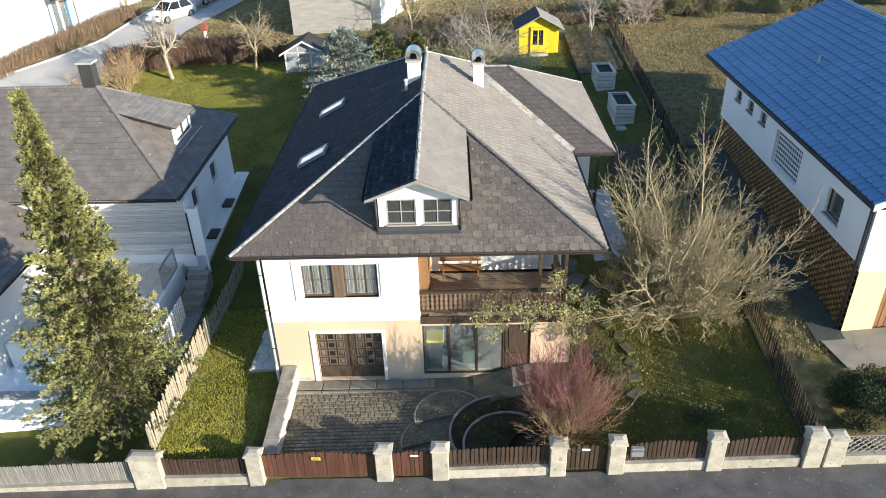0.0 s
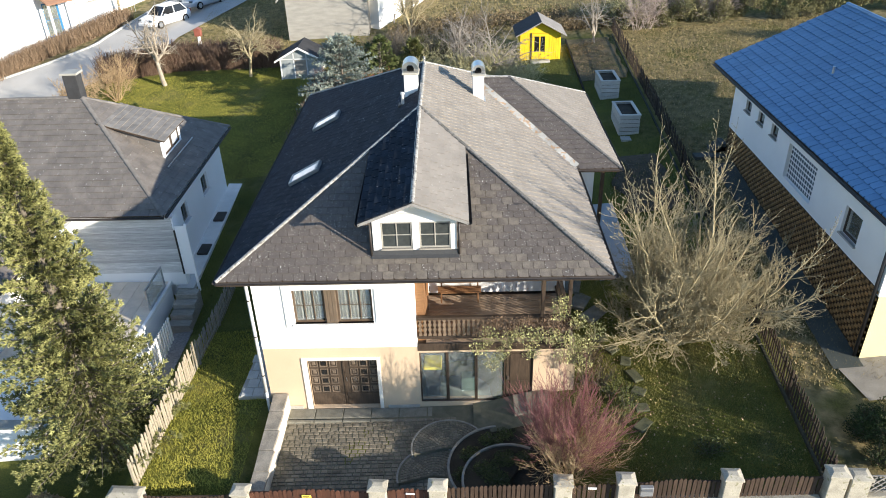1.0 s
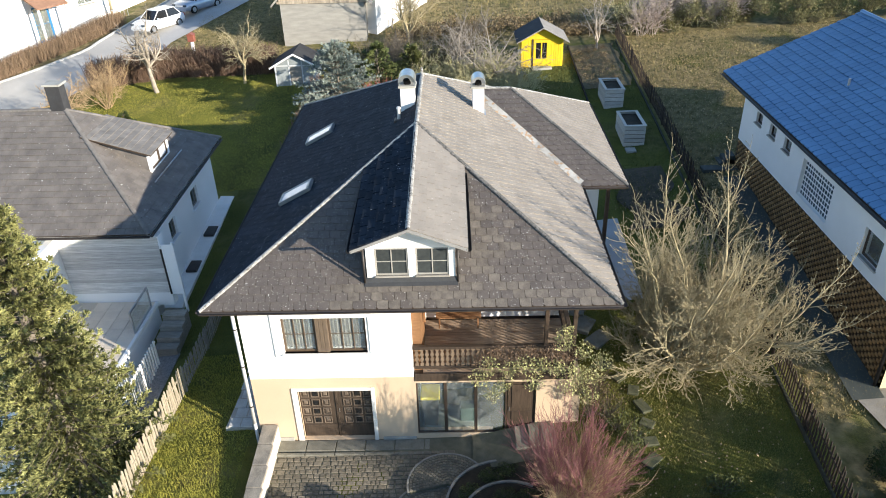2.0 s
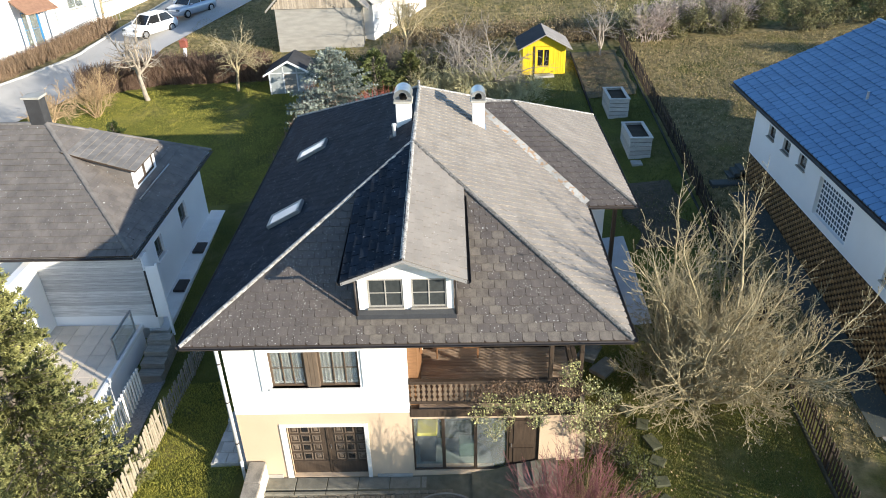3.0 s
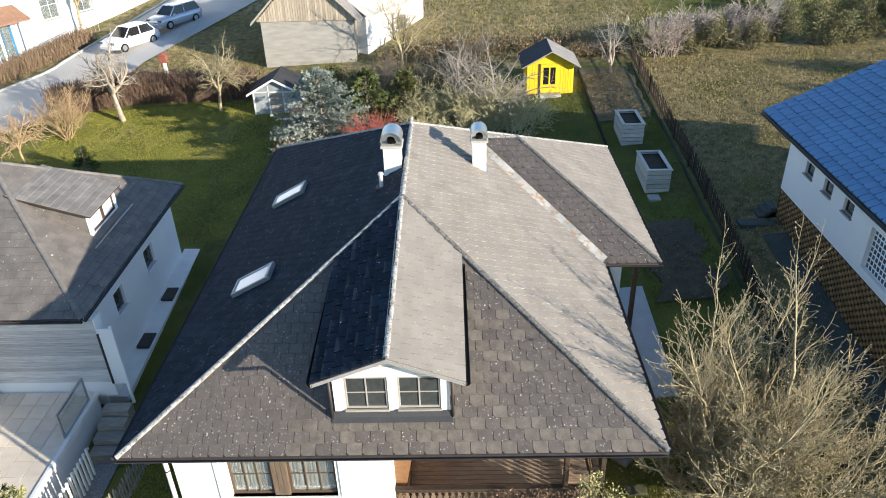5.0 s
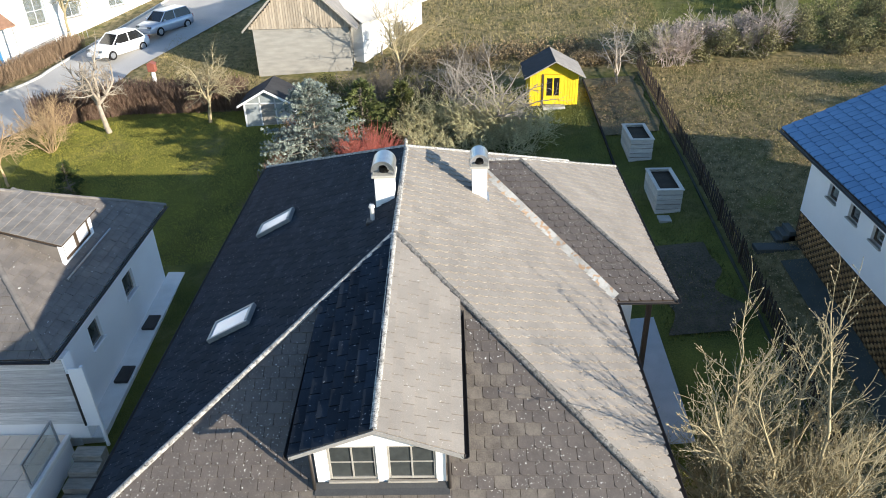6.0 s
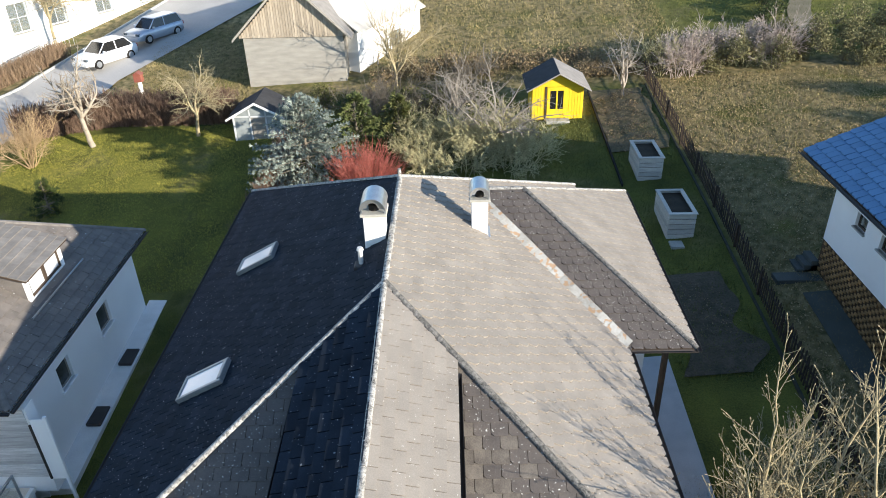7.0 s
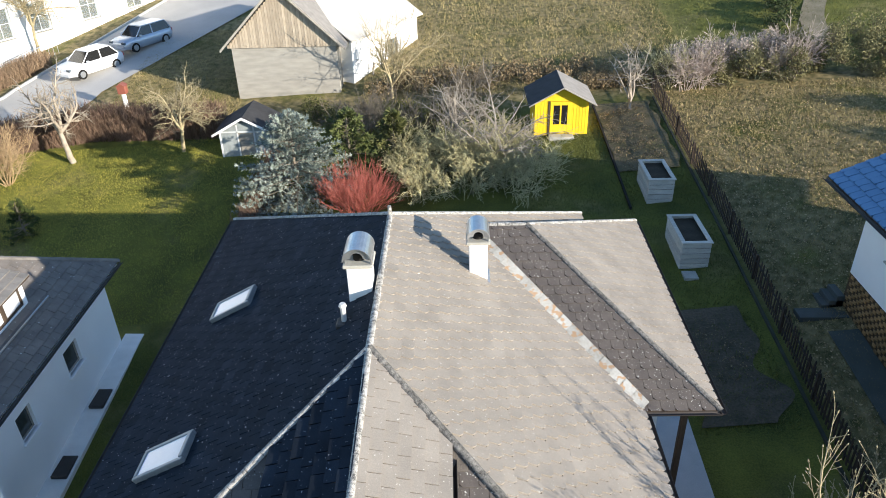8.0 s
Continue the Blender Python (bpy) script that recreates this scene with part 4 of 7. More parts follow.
s.box(E0 + 0.02, Y0 + 0.02, ZE - 0.16, E1 - 0.02, WY0 + 0.02, ZE - 0.12).box(E0 + 0.02, WY0 + 0.02, ZE - 0.16, WX0 + 0.05, Y1 - 0.02, ZE - 0.12).box(WX1 - 0.05, WY0 + 0.02, ZE - 0.16, E1 - 0.02, Y1 - 0.02, ZE - 0.12)
part("soffit", s, UNDER, house, "brown boarded soffit")
PIPE = mat("pale_downpipe", (0.70, 0.68, 0.65), (0.58, 0.56, 0.53), 0.5, 4, 30, 0.1, metal=0.2)
pipe(house, [(-6.9, 19.0, 5.66), (-6.55, 19.45, 5.40), (-6.55, 19.60, 5.2), (-6.55, 19.60, 0.9), (-6.55, 19.60, -0.4)], 0.055, PIPE)
for z in (4.6, 3.2, 1.6):
    part("pipe_clip", Shape().tube((-6.55, 19.60, z), (-6.55, 19.60, z + 0.04), 0.064, 0.064, 10), GUTTER, house)

# dormer
DORMERPANE = mat("grey_pane", (0.060, 0.066, 0.064), (0.035, 0.039, 0.038), 0.08, 1.5, 8, 0.0, spec=0.6)
dormer = part("dormer", wall_y(Shape(), -2.53, -0.05, 6.05, 7.50, 19.70, 19.80, [(-2.29, 6.33, -1.36, 7.21), (-1.15, 6.33, -0.23, 7.21)]).prism([(-2.66, 19.70, 7.49), (0.08, 19.70, 7.49), (-1.29, 19.70, 8.03)], (0, 0.1, 0)), WHITE, house, "white gabled dormer front")
part("cheek", Shape().prism([(-2.53, 19.80, 6.1), (-2.53, 19.80, 7.5), (-2.53, 22.6, 7.75)], (0.08, 0, 0)), FELT, dormer)
part("cheek", Shape().prism([(-0.13, 19.80, 6.1), (-0.13, 19.80, 7.5), (-0.13, 22.6, 7.75)], (0.08, 0, 0)), FELT, dormer)
for xa in (-2.29, -1.155):
    window(dormer, pose(xa, 19.72, 6.33), 0.93, 0.88, 2, 2, mat("dormer_frame", (0.36, 0.34, 0.30), (0.26, 0.245, 0.215), 0.6, 4, 40, 0.1), 0.05, depth=0.06, glass=DORMERPANE)
    part("window_sill", Shape().rbox(xa - 0.02, 19.64, 6.29, xa + 0.95, 19.73, 6.33, 0.01), GREY_WOOD, dormer)
part("dormer_box", Shape().box(-2.40, 20.2, 6.32, -0.16, 20.25, 7.4), DARK, dormer)
part("apron_flashing", Shape().add([(-2.60, 19.68, 6.28), (0.02, 19.68, 6.28), (0.02, 19.65, 6.13), (-2.60, 19.65, 6.13), (0.02, 19.54, 6.065), (-2.60, 19.54, 6.065)], [(3, 2, 1, 0), (5, 4, 2, 3)]), mat("lead_grey", (0.0595, 0.0609, 0.063), (0.042, 0.0434, 0.0455), 0.7, 3, 30, 0.15), dormer, "grey sheet-metal apron")
dd = deck_part("dormer_roof", DR, "pale tiles with sunlight put into their colour", house)
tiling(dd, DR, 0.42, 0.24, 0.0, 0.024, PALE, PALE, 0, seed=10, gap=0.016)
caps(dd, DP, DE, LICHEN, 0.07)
dd = deck_part("dormer_roof", DL, "dark tiles with shade put into their colour", house)
tiling(dd, DL, 0.42, 0.24, 0.0, 0.036, SHADETILE, SHADETILE, 0, seed=11, gap=0.022)
# dormer gutters near-black: the shadow gap at the eave is in their colour
BLACKM = mat("shadow_gap_gutter", (0.028, 0.026, 0.025), (0.018, 0.017, 0.016), 0.5, 4, 30, 0.1)
for a, b2 in (((0.33, 19.26, 7.39), (0.28, 23.0, 7.93)), ((-2.91, 19.26, 7.39), (-2.81, 23.0, 7.93))):
    gutter(dormer, a, b2, 0.075, "dormer_gutter", BLACKM)
for sx, x in ((-1, -2.88), (1, 0.30)):
    part("verge_board", Shape().prism([(DP[0], 19.26, DP[2] - 0.01), (x, 19.26, 7.40), (x, 19.26, 7.31), (DP[0], 19.26, DP[2] - 0.10)], (0, 0.03, 0)), mat("verge_grey", (0.30, 0.29, 0.27), (0.22, 0.21, 0.2), 0.7, 4, 40, 0.1), dormer)
    pipe(dormer, [(x + 0.03 * sx, 19.30, 7.35), (x - 0.16 * sx, 19.50, 7.26), (x - 0.28 * sx, 19.66, 7.20), (x - 0.28 * sx, 19.66, 6.12)], 0.035, GUTTER)

# skylights
# the pane's pale colour holds the reflected sky
SKY = mat("sky_reflection_pane", (0.72, 0.74, 0.77), (0.66, 0.68, 0.71), 0.12, 2, 20, 0.0, spec=0.8)
SKYF = mat("skylight_frame", (0.34, 0.34, 0.33), (0.26, 0.26, 0.25), 0.4, 3, 30, 0.1, metal=0.4)
t_ = math.atan2(ZR - ZE, RX - E0)
for yy in (29.0, 23.85):
    base = Matrix.Translation((-5.82, yy, ZE + (-5.82 - E0) * (ZR - ZE) / (RX - E0))) @ Matrix.Rotation(-t_, 4, "Y")
    sk = part("skylight", Shape().rbox(0, 0, 0, 1.22, 0.08, 0.13, 0.012, base).rbox(0, 0.70, 0, 1.22, 0.78, 0.13, 0.012, base).rbox(0, 0.08, 0, 0.08, 0.70, 0.13, 0.012, base).rbox(1.12, 0.08, 0, 1.22, 0.70, 0.15, 0.012, base), SKYF, house, "grey-framed skylight")
    part("pane", Shape().box(0.08, 0.08, 0.09, 1.12, 0.70, 0.105, base), SKY, sk)


# chimneys with barrel-shaped metal cowls
def chimney(x, y, z0, z1, w, label):
    c = part("chimney", Shape().rbox(x - w / 2, y - w / 2, z0, x + w / 2, y + w / 2, z1, 0.015), WHITE, house, label)
    part("crown", Shape().rbox(x - w / 2 - 0.06, y - w / 2 - 0.06, z1, x + w / 2 + 0.06, y + w / 2 + 0.06, z1 + 0.07, 0.015), CONCRETE, c)
    part("foot_flashing", Shape().rbox(x - w / 2 - 0.07, y - w / 2 - 0.09, z0 + 0.10, x + w / 2 + 0.07, y + w / 2 + 0.09, z0 + 0.32, 0.02), STEEL, c)
    part("flue", Shape().tube((x, y, z1 + 0.07), (x, y, z1 + 0.22), 0.13, 0.13, 14), DARK, c)
    cow = Shape()
    k, rad, ln = 15, w / 2 + 0.05, w / 2 + 0.13
    zc = z1 + 0.20
    for yy in (y - ln, y + ln):
        for rr in (rad, rad - 0.02):
            cow.v += [(x + math.cos(math.pi * i / (k - 1)) * rr, yy, zc + math.sin(math.pi * i / (k - 1)) * rr) for i in range(k)]
    for i in range(k - 1):
        cow.f += [(i, i + 1, 2 * k + i + 1, 2 * k + i), (k + i + 1, k + i, 3 * k + i, 3 * k + i + 1), (i + 1, i, k + i, k + i + 1), (2 * k + i, 2 * k + i + 1, 3 * k + i + 1, 3 * k + i)]
    part("cowl", cow, STEEL, c, "rounded galvanised cowl", smooth=False)
    for yy in (y - ln + 0.06, y + ln - 0.06):
        ring = [(x + math.cos(math.pi * i / 14) * (rad - 0.02), yy, zc + math.sin(math.pi * i / 14) * (rad - 0.02)) for i in range(15)]
        hole = [(x + math.cos(math.pi * i / 14) * rad * 0.42, yy, zc + 0.05 + math.sin(math.pi * i / 14) * rad * 0.42) for i in range(15)]
        part("cowl_end", Shape().add(ring + hole, [(i, i + 1, 15 + i + 1, 15 + i) for i in range(14)]), STEEL, c)
    for sx in (-1, 1):
        for sy in (-1, 1):
            part("cowl_leg", Shape().rbox(x + sx * (rad - 0.03) - 0.015, y + sy * (w / 2 - 0.03) - 0.02, z1 + 0.05, x + sx * (rad - 0.03) + 0.015, y + sy * (w / 2 - 0.03) + 0.02, zc + 0.02, 0.004), STEEL, c)
    return c


chimney(-1.62, 27.05, 8.1, 9.42, 0.50, "white rendered chimney")
chimney(0.90, 29.25, 7.3, 8.62, 0.44, "white rendered chimney")
vent = part("roof_vent", Shape().tube((-1.90, 26.15, 8.45), (-1.90, 26.15, 8.92), 0.055, 0.055, 10).tube((-1.90, 26.15, 8.92), (-1.90, 26.15, 8.98), 0.085, 0.06, 10), PIPE, house, "pale vent pipe")
part("vent_base", Shape().rbox(-2.06, 25.98, 8.38, -1.74, 26.3, 8.56, 0.03), GUTTER, vent)

# wing under the east roof, with its open corner
part("wing_wall", Shape().box(3.75, 29.0, -0.2, 5.75, 34.7, 5.55), WHITE, house, "white render")
part("wing_soffit", Shape().box(3.8, 26.5, ZE - 0.16, 6.2, 35.3, ZE - 0.12), UNDER, house)
part("wing_post", Shape().rbox(5.60, 26.95, 1.2, 5.74, 27.09, 5.56, 0.012), WOOD_DARK, house, "dark wooden corner post")
part("wing_post", Shape().rbox(4.55, 26.95, 1.2, 4.69, 27.09, 5.56, 0.012), WOOD_DARK, house, "dark wooden corner post")


# ---- front boundary: pillars, slatted panels, gates ----
PILLAR = mat("pillar_concrete", (0.52, 0.47, 0.37), (0.30, 0.27, 0.21), 0.9, 3.5, 35, 0.6, 0.02, rand=0.12, spots=(0.27, 0.25, 0.16), spot_scale=7, spot_at=0.64)
SLAT = mat("brown_slat", (0.08, 0.0512, 0.0344), (0.0384, 0.0256, 0.0184), 0.7, 3, 40, 0.3, 0.01, rand=0.22, stretch=(6, 6, 1))
REDSLAT = mat("red_brown_slat", (0.124, 0.0544, 0.0336), (0.0704, 0.032, 0.0208), 0.65, 3, 40, 0.3, 0.01, rand=0.18, stretch=(6, 6, 1))
GREYSLAT = mat("grey_slat", (0.30, 0.28, 0.25), (0.20, 0.185, 0.165), 0.85, 3, 40, 0.3, 0.01, rand=0.15, stretch=(6, 6, 1))
slat_mesh = {}


def slat(material, w, pointed=False):
    key = (material.name, w)
    if key not in slat_mesh:
        s = Shape()
        top = [(-w / 2, 0.93), (-w / 4, 0.985), (0, 1.0), (w / 4, 0.985), (w / 2, 0.93)]
        s.prism([(-w / 2, -0.012, 0)] + [(w / 2, -0.012, 0)] + [(x, -0.012, z) for x, z in reversed(top)], (0, 0.024, 0))
        slat_mesh[key] = s.mesh("slat", material)
    return slat_mesh[key]


def pillar(x, w=0.50, h=1.24):
    y = fence_y(x)
    z = land(x, y)
    t = thing("gate_pillar", "weathered concrete pillar with a sloped cap", "pillar", (x, y, z), "pillars of the street boundary", turn=-3)
    part("shaft", Shape().rbox(-w / 2, -0.2, -0.4, w / 2, 0.2, h, 0.02), PILLAR, t)
    part("cap", Shape().rbox(-w / 2 - 0.035, -0.235, h, w / 2 + 0.035, 0.235, h + 0.05, 0.012).add([(-w / 2 - .02, -.22, h + .05), (w / 2 + .02, -.22, h + .05), (w / 2 + .02, .22, h + .05), (-w / 2 - .02, .22, h + .05), (-w / 2 + .1, -.08, h + .10), (w / 2 - .1, -.08, h + .10), (w / 2 - .1, .08, h + .10), (-w / 2 + .1, .08, h + .10)], [(4, 5, 6, 7), (0, 1, 5, 4), (1, 2, 6, 5), (2, 3, 7, 6), (3, 0, 4, 7)]), PILLAR, t)


for x, w in ((-9.98, 0.98), (-6.48, 0.48), (-2.44, 0.5), (-0.72, 0.5), (2.78, 0.48), (4.48, 0.46), (7.28, 0.46), (9.98, 0.50)):
    pillar(x, w)
for x in (10.56, 12.6):
    pillar(x, 0.52, 1.08)


def panel(x0, x1, material, name, label, category, wall=0.40, top=1.18, dip=0.12, step=0.125, w=0.10, low=0.02, grp=""):
    """A slatted panel or gate between two pillars; the slats' tops follow a curve."""
    y0, y1 = fence_y(x0), fence_y(x1)
    z0, z1 = land(x0, y0), land(x1, y1)
    t = thing(name, label, category, (x0, y0, z0), grp)
    d = Vector((x1 - x0, y1 - y0, 0)).normalized()
    yaw = math.degrees(math.atan2(d.y, d.x))
    length = (Vector((x1, y1)) - Vector((x0, y0))).length
    rise = (z1 - z0)
    m = Matrix.Rotation(radians(yaw), 4, "Z")
    if wall:
        q = [(0, -0.13, -0.4), (length, -0.13, rise - 0.4), (length, -0.13, rise + wall), (0, -0.13, wall)]
        part("base_wall", Shape().prism([m @ Vector(p) for p in q], m.to_3x3() @ Vector((0, 0.26, 0))), PILLAR, t, "pale concrete base wall")
    for zz in (wall + 0.16, top - 0.22):
        q = [(0, 0.02, zz), (length, 0.02, rise + zz), (length, 0.02, rise + zz + 0.07), (0, 0.02, zz + 0.07)]
        part("rail", Shape().prism([m @ Vector(p) for p in q], m.to_3x3() @ Vector((0, 0.05, 0))), material, t)
    me = slat(material, w)
    cnt = int(length / step)
    r2 = random.Random(int(x0 * 10))
    for i in range(cnt):
        a = (i + 0.5) / cnt
        z = rise * a + wall + low
        h = top - dip * math.sin(math.pi * a) - wall - low if dip >= 0 else top + dip + (-dip) * math.sin(math.pi * a) - wall - low
        o = part("slat", me, material, t)
        o.matrix_basis = m @ Matrix.Translation((length * a, 0, z)) @ pose(0, 0, 0, r2.uniform(-1, 1), r2.uniform(-1.2, 1.2), 0) @ Matrix.Diagonal((1, 1, h * r2.uniform(0.985, 1.01), 1))
    return t, m, length


FG = "slatted panels of the street fence"
panel(-9.48, -6.73, SLAT, "fence_panel", "brown slatted fence panel on a concrete base", "fence", dip=0.18, grp=FG)
g1, m1, _ = panel(-6.23, -2.70, REDSLAT, "driveway_gate", "red-brown boarded driveway gate", "gate", wall=0.0, top=1.15, dip=-0.14, w=0.135, step=0.138, low=0.08)
part("sign", Shape().rbox(1.55, -0.05, 0.92, 1.83, -0.03, 1.03, 0.005, m1), mat("sign_yellow", (0.78, 0.60, 0.10), (0.70, 0.52, 0.09), 0.5, 5, 30, 0.05), g1, "small yellow sign")
for z in (0.955, 0.985):
    part("sign_bar", Shape().box(1.60, -0.056, z, 1.78, -0.051, z + 0.012, m1), DARK, g1)
g2, m2, _ = panel(-2.19, -0.97, REDSLAT, "garden_gate", "red-brown boarded garden gate with a white label", "gate", wall=0.0, top=1.15, dip=-0.12, w=0.12, step=0.124, low=0.08)
part("label_plate", Shape().rbox(0.55, -0.05, 0.98, 0.80, -0.03, 1.04, 0.005, m2), WHITE, g2, "white label plate")
panel(-0.47, 2.52, SLAT, "fence_panel", "brown slatted fence panel on a concrete base", "fence", dip=-0.05, grp=FG)
g3, m3, _ = panel(3.04, 4.23, SLAT, "garden_gate", "brown slatted garden gate with a white label", "gate", wall=0.0, top=1.12, dip=-0.06, low=0.12)
part("label_plate", Shape().rbox(0.42, -0.05, 0.98, 0.66, -0.03, 1.05, 0.005, m3), WHITE, g3, "white label plate")
p4, m4, _ = panel(4.73, 7.03, SLAT, "fence_panel", "brown slatted fence panel on a concrete base", "fence", dip=-0.16, grp=FG)
mb = thing("letter_box", "grey sheet-metal letter box on the slatted fence", "letter box", (4.86, fence_y(4.86), land(4.86, fence_y(4.86))))
part("box_body", Shape().rbox(0, -0.16, 0.72, 0.36, -0.03, 1.04, 0.012), mat("box_grey", (0.30, 0.30, 0.30), (0.24, 0.24, 0.24), 0.5, 4, 30, 0.1, metal=0.3), mb)
part("box_flap", Shape().rbox(0.02, -0.172, 0.92, 0.34, -0.16, 0.99, 0.005), STEEL, mb)
panel(7.54, 9.67, SLAT, "fence_panel", "brown slatted fence panel on a concrete base", "fence", dip=-0.14, grp=FG)


def lattice_panel(x0, x1, label, wall=0.40, top=1.0, step=0.21):
    """Two layers of crossing laths on a base wall."""
    z0, z1 = land(x0, fence_y(x0)), land(x1, fence_y(x1))
    t = thing("fence_panel", label, "fence", (x0, fence_y(x0), z0), FG)
    place = lambda a, z, dy: Vector((a, fence_y(x0 + a) - fence_y(x0) + dy, (z1 - z0) * a / (x1 - x0) + z))
    w = x1 - x0
    part("base_wall", Shape().prism([place(0, -0.4, -0.13), place(w, -0.4, -0.13), place(w, wall, -0.13), place(0, wall, -0.13)], (0, 0.26, 0)), PILLAR, t, "pale concrete base wall")
    h = top - wall - 0.03
    for sgn, dy in ((1, -0.02), (-1, 0.005)):
        k = -h
        while k < w:
            a0, a1 = max(0.0, k), min(w, k + h)
            if a1 - a0 > 0.04:
                lo, hi = (a0 - k, a1 - k) if sgn > 0 else (h - (a0 - k), h - (a1 - k))
                q0, q1 = place(a0, wall + 0.03 + lo, dy), place(a1, wall + 0.03 + hi, dy)
                n_ = Vector((-(q1 - q0).z, 0, (q1 - q0).x)).normalized() * 0.02
                part("lath", Shape().prism([q0 - n_, q1 - n_, q1 + n_, q0 + n_], (0, 0.018, 0)), GREYSLAT, t)
            k += step
    for z in (wall + 0.02, top - 0.03):
        part("rail", Shape().prism([place(0, z, 0.025), place(w, z, 0.025), place(w, z + 0.05, 0.025), place(0, z + 0.05, 0.025)], (0, 0.03, 0)), GREYSLAT, t)


lattice_panel(10.82, 12.34, "pale grey lattice fence panel on a concrete base")
panel(-17.2, -10.52, GREYSLAT, "fence_panel", "close-set grey slatted fence panel", "fence", wall=0.22, top=1.05, dip=0.0, step=0.085, w=0.06, grp=FG)


def picket_fence(name, label, pts, material, h, step, w=0.07, grp=""):
    t = thing(name, label, "fence", (*pts[0], land(*pts[0])), grp)
    o0 = Vector((*pts[0], land(*pts[0])))
    me = slat(material, w)
    r2 = random.Random(int(h * 100))
    for a, b in zip(pts, pts[1:]):
        a3, b3 = Vector((*a, land(*a))), Vector((*b, land(*b)))
        d = (b3 - a3)
        yaw = math.degrees(math.atan2(d.y, d.x))
        cnt = int(d.length / step)
        for i in range(cnt):
            p = a3 + d * ((i + 0.5) / cnt)
            p.z = land(p.x, p.y)
            o = part("picket", me, material, t)
            o.matrix_basis = Matrix.Translation(p - o0 + Vector((0, 0, 0.04))) @ pose(0, 0, 0, r2.uniform(-2, 2), r2.uniform(-2, 2), yaw) @ Matrix.Diagonal((1, 1, h * r2.uniform(0.95, 1.04), 1))
        seg = max(1, int(d.length / 2.5))
        for i in range(seg):
            p, q = a3 + d * (i / seg), a3 + d * ((i + 1) / seg)
            p.z, q.z = land(p.x, p.y), land(q.x, q.y)
            for zz in (0.25, 0.75):
                part("rail", Shape().tube(p - o0 + Vector((0, 0, h * zz)), q - o0 + Vector((0, 0, h * zz)), 0.028, 0.028, 5), material, t)
            part("post", Shape().rbox(-0.045, -0.045, -0.2, 0.045, 0.045, h * 0.98, 0.008, Matrix.Translation(p - o0)), material, t)
    return t


DARKPICK = mat("dark_picket", (0.0595, 0.042, 0.0294), (0.035, 0.0252, 0.0189), 0.8, 3, 40, 0.3, 0.01, rand=0.2, stretch=(6, 6, 1))
PALEPICK = mat("pale_picket", (0.42, 0.36, 0.26), (0.29, 0.25, 0.185), 0.85, 3, 40, 0.3, 0.01, rand=0.14, stretch=(6, 6, 1))
picket_fence("picket_fence", "dark weathered picket fence on a low wall", [(10.25, 15.4), (10.45, 22.0)], DARKPICK, 1.05, 0.16)
picket_fence("picket_fence", "dark weathered picket fence along the neighbour's plot", [(10.45, 22.0), (10.8, 36.0)], DARKPICK, 1.0, 0.17)
picket_fence("picket_fence", "dark weathered picket fence along the rough meadow", [(10.8, 36.0), (10.9, 52.5)], DARKPICK, 1.0, 0.17)
picket_fence("picket_fence", "pale wooden picket fence between the two gardens", [(-9.9, 16.3), (-9.65, 22.0)], PALEPICK, 1.15, 0.13, 0.085)
picket_fence("picket_fence", "grey wooden picket fence in the shaded passage", [(-9.65, 22.0), (-9.6, 27.0)], GREYSLAT, 0.95, 0.16)
s = Shape()
for k in range(12):
    y0, y1 = 15.4 + k * 3.0, 15.4 + (k + 1) * 3.0
    x0, x1 = 10.25 + 0.55 * k / 12, 10.25 + 0.55 * (k + 1) / 12
    s.prism([(x0 - 0.07, y0, land(x0, y0) - 0.3), (x0 + 0.01, y0, land(x0, y0) - 0.3), (x0 + 0.01, y0, land(x0, y0) + 0.10), (x0 - 0.07, y0, land(x0, y0) + 0.10)], (x1 - x0, y1 - y0, land(x1, y1) - land(x0, y0)))
solid("fence_base", s, mat("mossy_kerb", (0.075, 0.075, 0.055), (0.04, 0.042, 0.028), 0.9, 3, 40, 0.4), "mossy grey kerb under the picket fence", kind="structure")


# ---- blue-roofed house ----
blue = thing("house", "white house with a blue metal roof and brown patterned cladding", "house")
BX, BY0, BY1 = 13.1, 20.0, 34.3
holes = [(32.1, 5.62, 32.75, 6.12), (30.6, 5.62, 31.25, 6.12), (29.1, 5.62, 29.75, 6.12), (25.4, 4.55, 27.9, 6.0), (21.9, 4.75, 23.0, 5.75)]
part("upper_wall", wall_x(Shape(), BY0, BY1, 4.25, 6.6, BX, BX + 0.3, holes), WHITE, blue, "white render")
BROWN = mat("brown_cladding", (0.091, 0.0525, 0.0245), (0.0595, 0.035, 0.0182), 0.7, 4, 30, 0.2)
low = part("lower_wall", Shape().box(BX + 0.02, BY0, 0.5, BX + 0.3, BY1, 4.25), BROWN, blue, "brown patterned cladding")
BT1 = mat("cladding_tile", (0.336, 0.2, 0.08), (0.224, 0.128, 0.052), 0.6, 5, 40, 0.2, island=0.25)
f = Shape()
for j in range(21):
    for i in range(46):
        y = BY0 + 0.05 + i * 0.31 + (0.155 if j % 2 else 0)
        z = 1.55 + j * 0.128
        if y + 0.2 < BY1 and z > land(BX, y) + 0.05:
            f.rbox(BX - 0.02, y, z, BX + 0.02, y + 0.17, z + 0.10, 0.012)
part("cladding_pattern", f, BT1, blue, "staggered orange-brown tiles", kind="stuff")
YW = mat("yellow_render", (0.78, 0.66, 0.36), (0.70, 0.58, 0.32), 0.9, 1, 50, 0.15)
